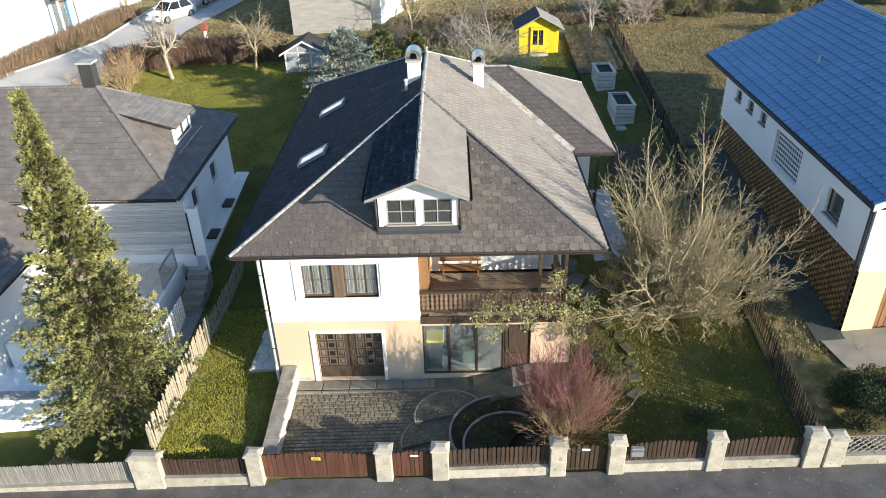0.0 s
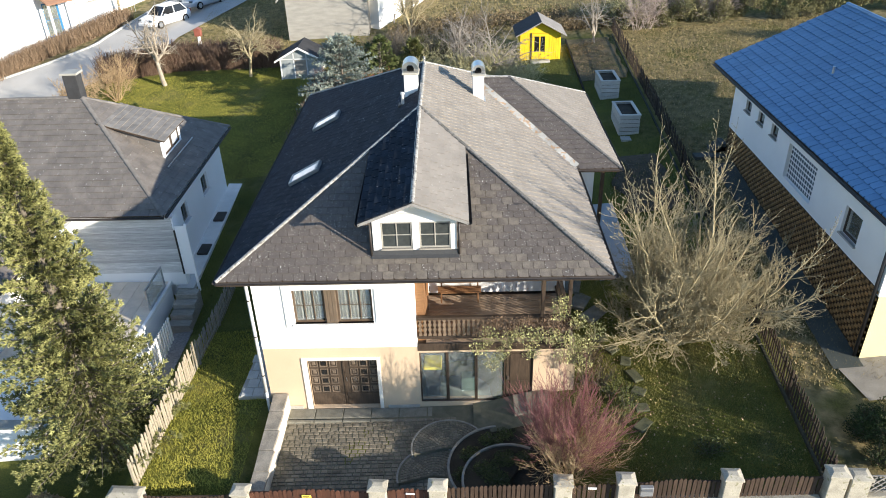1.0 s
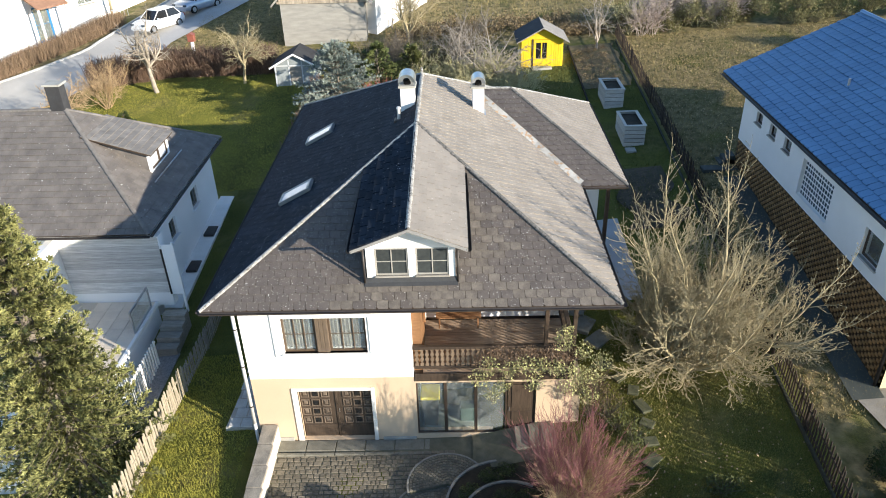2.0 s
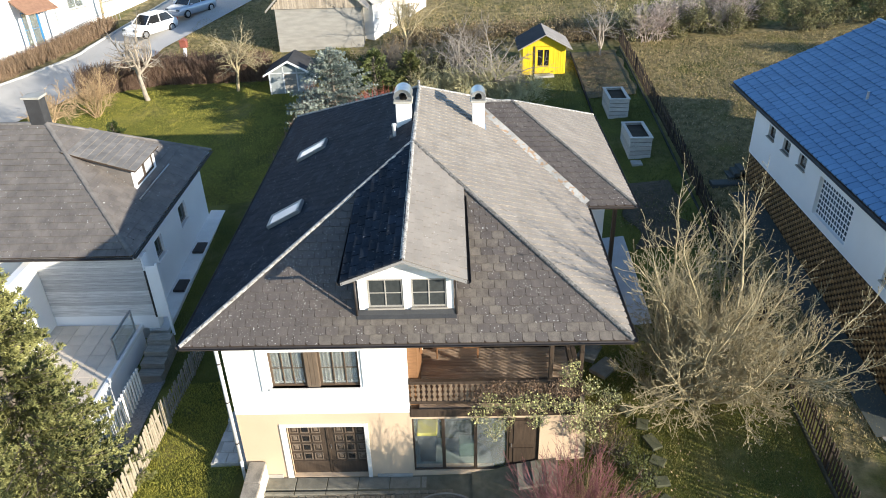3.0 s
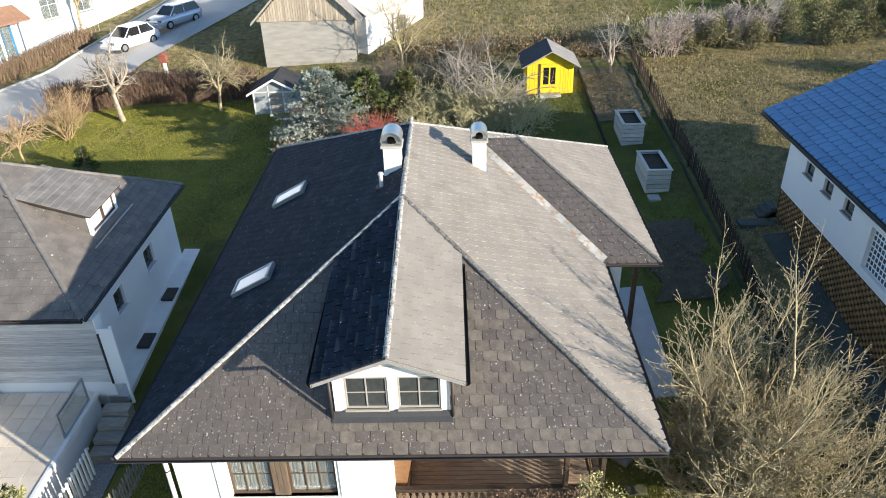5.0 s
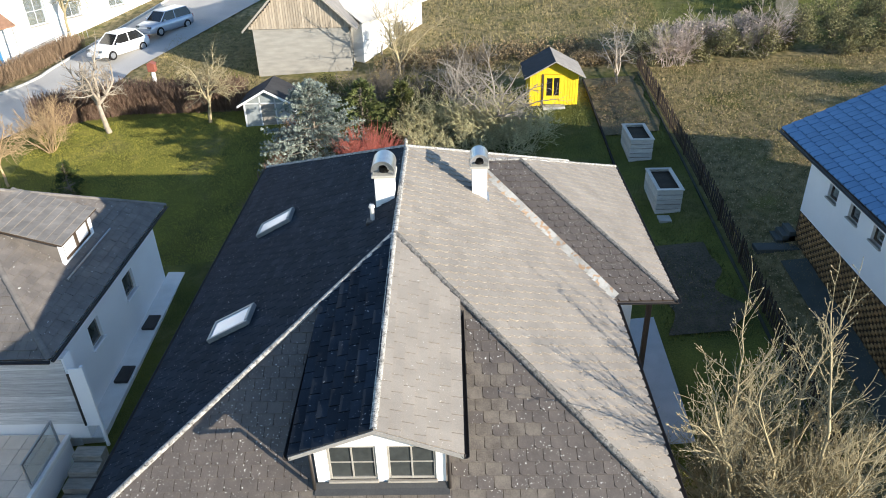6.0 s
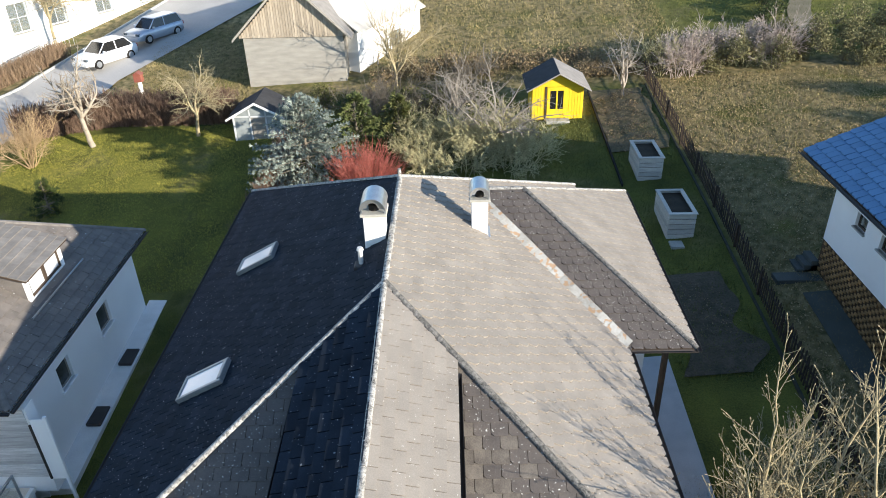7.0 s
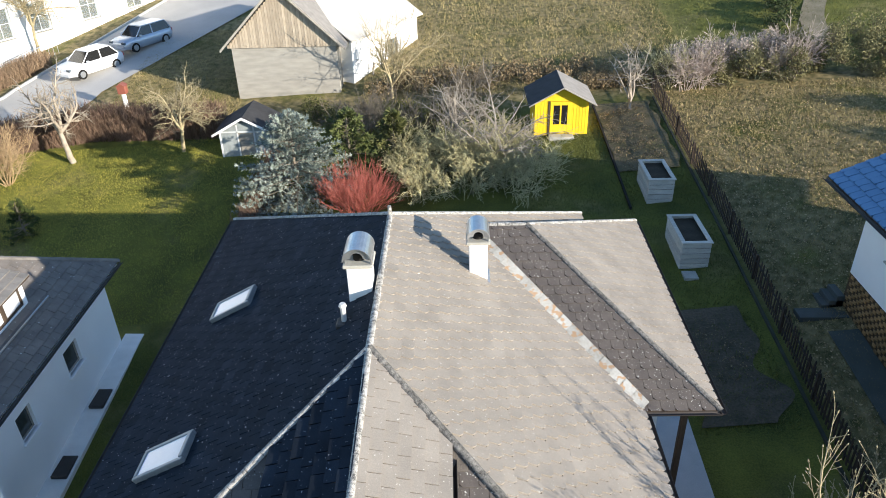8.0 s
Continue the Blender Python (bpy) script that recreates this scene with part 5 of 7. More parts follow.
part("gable_wall", wall_y(Shape(), BX + 0.3, 23.5, 4.05, 6.6, BY0, BY0 + 0.3, [(15.2, 4.7, 16.6, 5.8)]).prism([(BX, BY0, 6.6), (23.5, BY0, 6.6), (18.3, BY0, 9.0)], (0, 0.3, 0)), WHITE, blue, "white render")
part("gable_wall", wall_y(Shape(), BX + 0.02, 23.5, 0.5, 4.05, BY0 - 0.01, BY0 + 0.3, [(14.15, 1.5, 16.6, 3.7)]), YW, blue, "pale yellow render")
part("corner_pier", Shape().box(BX, BY0 - 0.006, 4.05, BX + 0.3, BY0 + 0.3, 4.25), WHITE, blue)
part("garage_door", Shape().rbox(14.15, BY0 + 0.12, 1.4, 16.6, BY0 + 0.18, 3.7, 0.01), WOOD_WARM, blue, "brown wooden garage door")
for k in range(12):
    part("door_board", Shape().rbox(14.18 + k * 0.2, BY0 + 0.10, 1.45, 14.36 + k * 0.2, BY0 + 0.12, 3.66, 0.004), WOOD_WARM, blue)
part("back_wall", Shape().box(BX + 0.302, BY1 - 0.3, 0.5, 23.2, BY1 - 0.004, 6.6), WHITE, blue)
part("far_wall", Shape().box(23.2, BY0, 0.5, 23.5, BY1, 6.6), WHITE, blue)
for h in holes[:3] + holes[4:]:
    window(blue, Matrix.Translation((BX + 0.1, h[2], h[1])) @ pose(0, 0, 0, 0, 0, -90), h[2] - h[0], h[3] - h[1], 1, 1, WOOD_DARK, 0.06)
    part("window_sill", Shape().rbox(BX - 0.08, h[0] - 0.04, h[1] - 0.05, BX + 0.06, h[2] + 0.04, h[1], 0.01), CONCRETE, blue)
gb = part("glass_block_wall", Shape().box(BX + 0.14, 25.4, 4.55, BX + 0.2, 27.9, 6.0), mat("block_joint", (0.80, 0.80, 0.80), (0.70, 0.70, 0.70), 0.8, 4, 40, 0.1), blue, "wall of square glass blocks")
GB = mat("glass_block", (0.10, 0.13, 0.15), (0.07, 0.09, 0.11), 0.1, 4, 30, 0.0, rand=0.3, spec=0.7)
bk = Shape().rbox(-0.02, 0, 0, 0.05, 0.135, 0.14, 0.012).mesh("glass_block", GB)
for i in range(13):
    for j in range(7):
        o = part("glass_block", bk, GB, gb)
        o.matrix_basis = pose(BX + 0.15, 25.44 + i * 0.19, 4.58 + j * 0.2)
BE = [(12.55, 36.1, 6.85), (12.55, 19.35, 6.85), (18.3, 19.35, 9.42), (18.3, 36.1, 9.42)]
dk = deck_part("blue_roof", BE, "blue stepped metal sheeting", blue)
BLUES = mat("blue_sheet", (0.105, 0.225, 0.375), (0.080, 0.180, 0.315), 0.45, 0.5, 30, 0.06, metal=0.15, island=0.07, spec=0.5)
tiling(dk, BE, 0.36, 0.40, 0.075, 0.040, BLUE, BLUES, 0, name="metal_sheet", gap=0.02, seed=21)
BW = [(24.05, 19.35, 6.85), (24.05, 36.1, 6.85), (18.3, 36.1, 9.42), (18.3, 19.35, 9.42)]
dk = deck_part("blue_roof", BW, "blue stepped metal sheeting", blue)
tiling(dk, BW, 0.36, 0.40, 0.075, 0.040, BLUE, BLUES, 0, name="metal_sheet", gap=0.02, seed=22)
caps(dk, (18.3, 19.35, 9.45), (18.3, 36.1, 9.45), BLUE, 0.11, 1.0)
gutter(blue, (12.48, 36.1, 6.80), (12.48, 19.35, 6.80), 0.075)
part("soffit", Shape().box(12.55, 19.4, 6.66, 13.15, 36.0, 6.70), UNDER, blue)
part("verge_board", Shape().prism([(12.55, 19.32, 6.86), (18.3, 19.32, 9.44), (18.3, 19.32, 9.22), (12.55, 19.32, 6.64)], (0, 0.04, 0)), WHITE, blue)
pipe(blue, [(12.55, 19.6, 6.72), (13.02, 20.12, 6.4), (13.02, 20.12, 1.6)], 0.06, GUTTER)
for yy in (24.0, 30.0):
    part("roof_vent", Shape().tube((15.2, yy, 7.9), (15.2, yy, 8.35), 0.05, 0.05, 8), STEEL, blue)
rows_ = [[(x, y) for x in steps(12.15, 13.1, 6)] for y in steps(19.6, 33.0, 24)]
solid("side_pavement", strip(rows_, 0.07), mat("grey_pavement", (0.085, 0.092, 0.080), (0.055, 0.062, 0.052), 0.85, 1.5, 40, 0.2), "grey concrete walkway beside the blue-roofed house", kind="structure")
rows_ = [[(x + 0.25 * (20 - y), y) for x in steps(12.2, 22, 10)] for y in steps(18.2, 20.0, 6)]
solid("forecourt", strip(rows_, 0.06), mat("forecourt_concrete", (0.34, 0.31, 0.26), (0.20, 0.18, 0.145), 0.9, 1.5, 40, 0.4), "pale concrete forecourt of the neighbouring garage", kind="structure")
st = thing("garden_steps", "two grey concrete steps against the clad wall", "steps", (12.4, 33.6, land(12.4, 33.6)))
DIMCON = mat("dark_concrete", (0.10, 0.105, 0.095), (0.065, 0.068, 0.06), 0.85, 2, 40, 0.3)
part("step", Shape().rbox(-0.9, 0, -0.2, 0.7, 0.55, 0.10, 0.015), DIMCON, st)
for k in range(3):
    part("step", Shape().rbox(0.0 + 0.22 * k, 0.55, -0.2, 0.7, 1.3, 0.20 + 0.17 * k, 0.015), DIMCON, st)

# ---- bungalow on the other side ----
bung = thing("house", "white bungalow with a dark tiled hip roof and a dormer", "house")
LX, LY0, LY1 = -12.1, 26.95, 35.5
GREYW = mat("cool_white_render", (0.91, 0.91, 0.91), (0.85, 0.85, 0.85), 0.9, 0.8, 50, 0.12)
lh = [(32.12, 2.18, 33.0, 3.07), (29.2, 2.18, 29.97, 3.05)]
part("side_wall", wall_x(Shape(), LY0, LY1, -0.6, 4.15, LX - 0.3, LX, lh), GREYW, bung, "white render")
part("front_wall", Shape().box(-24, LY0, -0.6, LX - 0.3, LY0 + 0.3, 4.15), GREYW, bung)
part("back_wall", Shape().box(-24, LY1 - 0.3, -0.6, LX - 0.3, LY1, 4.15), GREYW, bung)
for h in lh:
    window(bung, Matrix.Translation((LX - 0.1, h[0], h[1])) @ pose(0, 0, 0, 0, 0, 90), h[2] - h[0], h[3] - h[1], 1, 1, GREY_WOOD, 0.055, glass=DORMERPANE)
    part("window_sill", Shape().rbox(LX - 0.05, h[0] - 0.08, h[1] - 0.06, LX + 0.09, h[2] + 0.08, h[1], 0.01), GREYW, bung)
AP = (-16.0, 31.0, 7.50)
LF = [(-24, 26.1, 4.25), (-11.5, 26.1, 4.25), AP, (-24, 31.0, 7.50)]
LR = [(-11.5, 26.1, 4.25), (-11.5, 35.85, 4.25), AP]
LB = [(-11.5, 35.85, 4.25), (-24, 35.85, 4.25), (-24, 31.0, 7.50), AP]
WORN = mat("worn_tiles", (0.1956, 0.1729, 0.1529), (0.1092, 0.09828, 0.08918), 0.7, 2, 45, 0.25, 0.01, spots=(0.5, 0.5, 0.47), spot_scale=11, spot_at=0.70, island=0.07)
for nm, poly, mt in (("front_roof", LF, WORN), ("east_roof", LR, WORN), ("back_roof", LB, WORN)):
    dk = deck_part(nm, poly, "weathered dark tiles", bung)
    tiling(dk, poly, 0.34, 0.28, 0.0, 0.03, WORN, mt, 0, seed=31)
TC = mat("tile_cap", (0.2016, 0.1824, 0.1632), (0.1248, 0.1152, 0.1056), 0.8, 6, 50, 0.3, rand=0.12)
caps(dk, LF[1], AP, TC, 0.10)
caps(dk, LR[1], AP, TC, 0.10)
caps(dk, AP, (-24, 31, 7.5), TC, 0.10)
gutter(bung, (-24, 26.03, 4.2), (-11.5, 26.03, 4.2))
gutter(bung, (-11.43, 26.1, 4.2), (-11.43, 35.85, 4.2))
part("soffit", Shape().box(-24, 26.15, 4.08, -11.55, 27.0, 4.12).box(-12.15, 27.0, 4.08, -11.55, 35.8, 4.12), GREYW, bung)
c = part("chimney", Shape().rbox(-16.55, 30.9, 6.6, -15.95, 31.4, 8.5, 0.02), FELT, bung, "dark slate-clad chimney")
part("crown", Shape().rbox(-16.62, 30.83, 8.5, -15.88, 31.47, 8.58, 0.015), CONCRETE, c)
# dormer with a pent roof facing our house
# whitish pane colour stands in for bright sky mirrored in the glass
BRIGHTPANE = mat("bright_reflection_pane", (0.62, 0.64, 0.66), (0.45, 0.47, 0.49), 0.1, 2, 10, 0.0, spec=0.7)
dm = part("dormer", wall_x(Shape(), 29.95, 32.15, 4.85, 5.88, -12.66, -12.58, [(30.12, 5.10, 31.98, 5.76)]), GREYW, bung, "white dormer front")
for y0 in (30.12, 31.05):
    window(dm, Matrix.Translation((-12.61, y0, 5.10)) @ pose(0, 0, 0, 0, 0, 90), 0.93, 0.66, 1, 1, WOOD_DARK, 0.08, glass=BRIGHTPANE)
part("cheek", Shape().prism([(-12.66, 29.95, 4.85), (-12.66, 29.95, 5.88), (-14.6, 29.95, 6.45)], (0, 0.08, 0)), WORN, dm)
part("cheek", Shape().prism([(-12.66, 32.07, 4.85), (-12.66, 32.07, 5.88), (-14.6, 32.07, 6.45)], (0, 0.08, 0)), WORN, dm)
part("room_back", Shape().box(-13.6, 30.05, 4.9, -13.55, 32.05, 5.9), DARK, dm)
DT = [(-12.38, 29.75, 5.90), (-12.38, 32.35, 5.90), (-15.05, 32.35, 6.76), (-15.05, 29.75, 6.76)]
dk2 = deck_part("dormer_roof", DT, "pale worn tiles", bung)
PALED = mat("pale_dormer_tiles", (0.261, 0.2385, 0.2115), (0.162, 0.1485, 0.1323), 0.75, 3, 45, 0.3, 0.01, island=0.12)
tiling(dk2, DT, 0.34, 0.27, 0.0, 0.03, PALED, PALED, 0, seed=33)
part("snow_bar", Shape().tube((-12.28, 29.3, 4.90), (-12.28, 32.7, 4.90), 0.035, 0.035, 6), STEEL, bung, "pale metal bar below the dormer")
# clad weather wall with a pale door below the eave
ty = 26.45
PLANKG = mat("pale_grey_plank", (0.74, 0.73, 0.71), (0.40, 0.40, 0.39), 0.8, 3, 40, 0.25, 0.01, rand=0.24, stretch=(0.6, 9, 9))
scr = thing("screen_wall", "grey weathered plank wall under the bungalow's eave", "wall", (0, 0, 0))
for k in range(20):
    z = 1.42 + k * 0.126
    part("plank", Shape().rbox(-15.35, ty, z, -11.45, ty + 0.03, z + 0.118, 0.006), PLANKG, scr)
part("backing", Shape().box(-15.35, ty + 0.03, 0.8, -11.40, ty + 0.45, 3.95), GREYW, scr)
part("jamb", Shape().rbox(-11.44, ty - 0.02, 1.35, -11.38, ty + 0.03, 3.4, 0.006), GUTTER, scr)
part("door", Shape().rbox(-11.36, ty - 0.01, 1.35, -10.97, ty + 0.03, 3.6, 0.006), GREYW, scr, "pale grey door leaf")
part("return_wall", Shape().box(-15.65, 24.8, 0.8, -15.36, ty + 0.45, 3.95), WHITE, scr)
part("end_post", Shape().rbox(-10.97, ty - 0.04, 0.5, -10.88, ty + 0.05, 3.70, 0.01), GREYW, scr)
# terrace
TS = mat("terrace_tile", (0.76, 0.66, 0.54), (0.60, 0.52, 0.42), 0.7, 1.5, 35, 0.15, rand=0.09)
ter = thing("terrace", "raised terrace of pale stone slabs beside the bungalow", "terrace")
part("terrace_body", Shape().box(-16.75, 20.9, -1.6, -12.1, 26.45, 0.98), GREYW, ter, "white terrace wall")
for j in range(9):
    for i in range(8):
        x0, y0 = -16.75 + i * 0.58, 20.92 + j * 0.61
        part("slab", Shape().rbox(x0 + 0.005, y0 + 0.005, 0.98, x0 + 0.572, y0 + 0.603, 1.02, 0.006), TS, ter)
part("coping", Shape().rbox(-12.11, 20.9, 0.9, -11.98, 26.4, 1.05, 0.015), WHITE, ter, "white edge coping")
part("parapet", Shape().rbox(-16.75, 20.68, -1.6, -11.98, 20.9, 1.12, 0.015), WHITE, ter, "low white edge wall")
fr = part("glass_screen", Shape().rbox(-12.16, 24.25, 1.04, -12.10, 24.31, 2.0, 0.006).rbox(-12.16, 25.95, 1.04, -12.10, 26.01, 2.0, 0.006).rbox(-12.16, 24.31, 1.93, -12.10, 25.95, 2.0, 0.006).rbox(-12.16, 24.31, 1.04, -12.10, 25.95, 1.12, 0.006), STEEL, ter, "pale-framed glass screen")
gp = part("pane", Shape().box(-12.14, 24.31, 1.12, -12.125, 25.95, 1.93), GLASS, fr)
gp.visible_shadow = False
wst = thing("wooden_steps", "grey wooden garden steps beside the terrace", "steps", (-11.2, 25.2, 0.3))
for k in range(4):
    part("tread", Shape().rbox(-0.45, -0.9 + k * 0.45, -0.5, 0.45, -0.48 + k * 0.45, -0.05 + k * 0.2, 0.01), GREY_WOOD, wst)
rail = thing("handrail", "white slatted rail above the gravel strip", "rail", (-11.35, 21.0, 0.2))
for k in range(16):
    part("rail_slat", Shape().rbox(-0.03, k * 0.19, -0.5, 0.03, k * 0.19 + 0.07, 0.75, 0.006), WHITE, rail)
part("rail_bar", Shape().rbox(-0.05, -0.05, 0.55, -0.03, 3.1, 0.62, 0.004), WHITE, rail)
GRAV = mat("grey_gravel", (0.36, 0.35, 0.34), (0.13, 0.13, 0.13), 0.9, 14, 60, 0.8, 0.03)
solid("gravel_strip", Shape().prism([(-11.7, 20.5, land(-11.5, 20.5) - 0.1), (-10.9, 20.5, land(-11.0, 20.5) - 0.1), (-10.7, 24.4, land(-10.7, 24.4) - 0.1), (-11.7, 24.4, land(-11.5, 24.4) - 0.1)], (0, 0, 0.18)), GRAV, "strip of grey gravel below the terrace", kind="structure")
ledge = solid("cellar_ledge", Shape().add([(-12.1, 27.0, -0.6), (-11.4, 27.0, -0.6), (-11.4, 35.9, 0), (-12.1, 35.9, 0), (-12.1, 27.0, 0.30), (-11.4, 27.0, 0.28), (-11.4, 35.9, 1.00), (-12.1, 35.9, 1.02)], [(3, 2, 1, 0), (4, 5, 6, 7), (0, 1, 5, 4), (1, 2, 6, 5), (2, 3, 7, 6), (3, 0, 4, 7)]), mat("pale_ledge", (0.80, 0.78, 0.75), (0.66, 0.64, 0.61), 0.85, 2, 40, 0.2), "pale paved ledge along the bungalow", kind="structure")
for y0 in (29.4, 32.2):
    z = 0.31 + (y0 + 0.4 - 27) * 0.081
    solid("light_well", Shape().rbox(-11.95, y0, z - 0.05, -11.48, y0 + 0.85, z + 0.06, 0.01), GUTTER, "dark metal grating over a cellar light well", "grating", "cellar gratings of the bungalow")
# front wing with its own roof
wing = thing("house", "low white wing with a brown-grey tiled roof", "house")
part("wall", Shape().box(-23, 20.2, -2, -16.9, 25.6, 3.1), WHITE, wing)
WR = [(-16.45, 19.4, 3.2), (-16.45, 26.1, 3.2), (-20.5, 26.1, 5.3), (-20.5, 19.4, 5.3)]
dk = deck_part("roof", WR, "worn brown-grey tiles", wing)
tiling(dk, WR, 0.34, 0.28, 0.0, 0.03, WORN, WORN, 0, seed=35)
gutter(wing, (-16.4, 19.4, 3.15), (-16.4, 26.1, 3.15))
lowt = thing("garden_wall", "white garden wall with a gravel bed behind the spruce", "wall")
part("wall_body", Shape().rbox(-17.5, 18.6, -2, -14.0, 18.9, 0.35, 0.02), WHITE, lowt)
part("wall_cap", Shape().rbox(-17.6, 18.55, 0.35, -13.95, 18.95, 0.42, 0.015), CONCRETE, lowt)
part("paving", Shape().box(-17.5, 18.9, -2, -14.0, 20.68, 0.10), GREYW, lowt)


# ---- back garden buildings and things ----
hz = 3.72
hut = thing("garden_hut", "bright yellow wooden garden hut with a grey felt roof", "hut", (5.5, 49.1, hz))
for k in range(18):
    x = -1.30 + k * 0.144
    if not (-0.55 < x + 0.07 < 0.45):
        part("board", Shape().rbox(x, -1.12, 0, x + 0.136, -1.09, 1.72, 0.006), YELLOW, hut)
for k in range(15):
    for sx in (-1.29, 1.27):
        part("board", Shape().rbox(sx, -1.09 + k * 0.146, 0, sx + 0.03, -1.09 + k * 0.146 + 0.138, 1.72, 0.006), YELLOW, hut)
part("back_wall", Shape().box(-1.3, 1.09, 0, 1.3, 1.12, 1.72), YELLOW, hut)
part("gable", Shape().prism([(-1.3, -1.12, 1.72), (1.3, -1.12, 1.72), (0, -1.12, 2.42)], (0, 0.03, 0)), YELLOW, hut)
part("gable", Shape().prism([(-1.3, 1.09, 1.72), (1.3, 1.09, 1.72), (0, 1.09, 2.42)], (0, 0.03, 0)), YELLOW, hut)
dr = part("door", Shape().rbox(-0.55, -1.13, 0.08, -0.40, -1.09, 1.70, 0.008).rbox(0.28, -1.13, 0.08, 0.44, -1.09, 1.70, 0.008).rbox(-0.40, -1.13, 0.08, 0.28, -1.09, 0.55, 0.008).rbox(-0.40, -1.13, 1.52, 0.28, -1.09, 1.70, 0.008).rbox(-0.09, -1.13, 0.55, -0.01, -1.09, 1.52, 0.008), YELLOW, hut, "yellow door with two tall panes")
part("pane", Shape().box(-0.40, -1.11, 0.55, -0.09, -1.10, 1.52), DPANE, dr)
part("pane", Shape().box(-0.01, -1.11, 0.55, 0.28, -1.10, 1.52), DPANE, dr)
part("corner_post", Shape().rbox(-0.66, -1.15, 0.0, -0.57, -1.09, 1.74, 0.008), WOOD_DARK, hut)
FELTP = mat("pale_felt", (0.30, 0.28, 0.255), (0.19, 0.175, 0.16), 0.85, 3, 60, 0.3, 0.01)
# shaded panel in dark felt, sunlit panel in pale felt: light set by colour
for sx, mt, lb in ((-1, FELT, "felt with its shaded side put into the colour"), (1, FELTP, "felt with its sunlit side put into the colour")):
    part("roof_panel", Shape().prism([(0, -1.5, 2.50), (sx * 1.62, -1.5, 1.62), (sx * 1.62, -1.5, 1.56), (0, -1.5, 2.44)], (0, 2.95, 0)), mt, hut, lb)
    part("verge_board", Shape().prism([(0, -1.53, 2.52), (sx * 1.62, -1.53, 1.64), (sx * 1.62, -1.53, 1.58), (0, -1.53, 2.46)], (0, 0.03, 0)), GREY_WOOD, hut)
part("step", Shape().rbox(-0.6, -1.6, -0.25, 0.6, -1.12, 0.06, 0.02), CONCRETE, hut)
part("floor_frame", Shape().box(-1.28, -1.08, -0.3, 1.28, 1.08, 0.02), WOOD_DARK, hut)

shed = thing("greenhouse_shed", "white-framed glazed garden shed with a felt with its shaded side put into the colour roof", "shed", (-10.25, 49.7, 2.78))
SW = mat("shed_paint", (0.62, 0.64, 0.64), (0.48, 0.50, 0.50), 0.7, 3, 40, 0.2)
part("side_wall", Shape().box(-1.35, -1.05, -0.3, -1.30, 1.1, 1.25), SW, shed)
part("side_wall", Shape().box(1.30, -1.05, -0.3, 1.35, 1.1, 1.25), SW, shed)
part("back_wall", Shape().prism([(-1.35, 1.05, -0.3), (1.35, 1.05, -0.3), (1.35, 1.05, 1.25), (0, 1.05, 1.95), (-1.35, 1.05, 1.25)], (0, 0.05, 0)), SW, shed)
part("front_frame", Shape().rbox(-1.35, -1.1, -0.3, -1.25, -1.04, 1.25, 0.01).rbox(1.25, -1.1, -0.3, 1.35, -1.04, 1.25, 0.01).rbox(-0.45, -1.1, -0.3, -0.37, -1.04, 1.6, 0.01).rbox(0.40, -1.1, -0.3, 0.48, -1.04, 1.6, 0.01).rbox(-1.25, -1.1, 1.17, 1.25, -1.04, 1.25, 0.01), SW, shed)
for xa, xb in ((-1.25, -0.45), (0.48, 1.25)):
    part("front_panel", Shape().box(xa, -1.08, -0.3, xb, -1.06, 1.17), mat("milky_pane", (0.336, 0.368, 0.368), (0.24, 0.264, 0.264), 0.25, 2, 20, 0.0) if xa < 0 else bpy.data.materials["milky_pane"], shed)
part("door", Shape().rbox(-0.37, -1.09, -0.3, 0.40, -1.06, 1.17, 0.01), GREY_WOOD, shed)
part("gable", Shape().prism([(-1.35, -1.09, 1.25), (1.35, -1.09, 1.25), (0, -1.09, 1.95)], (0, 0.04, 0)), bpy.data.materials["milky_pane"], shed)
for sx in (-1, 1):
    part("roof_panel", Shape().prism([(0, -1.35, 2.03), (sx * 1.6, -1.35, 1.17), (sx * 1.6, -1.35, 1.10), (0, -1.35, 1.96)], (0, 2.7, 0)), FELT, shed)
    part("verge_board", Shape().prism([(0, -1.39, 2.06), (sx * 1.62, -1.39, 1.18), (sx * 1.62, -1.39, 1.06), (0, -1.39, 1.94)], (0, 0.04, 0)), WHITE, shed)

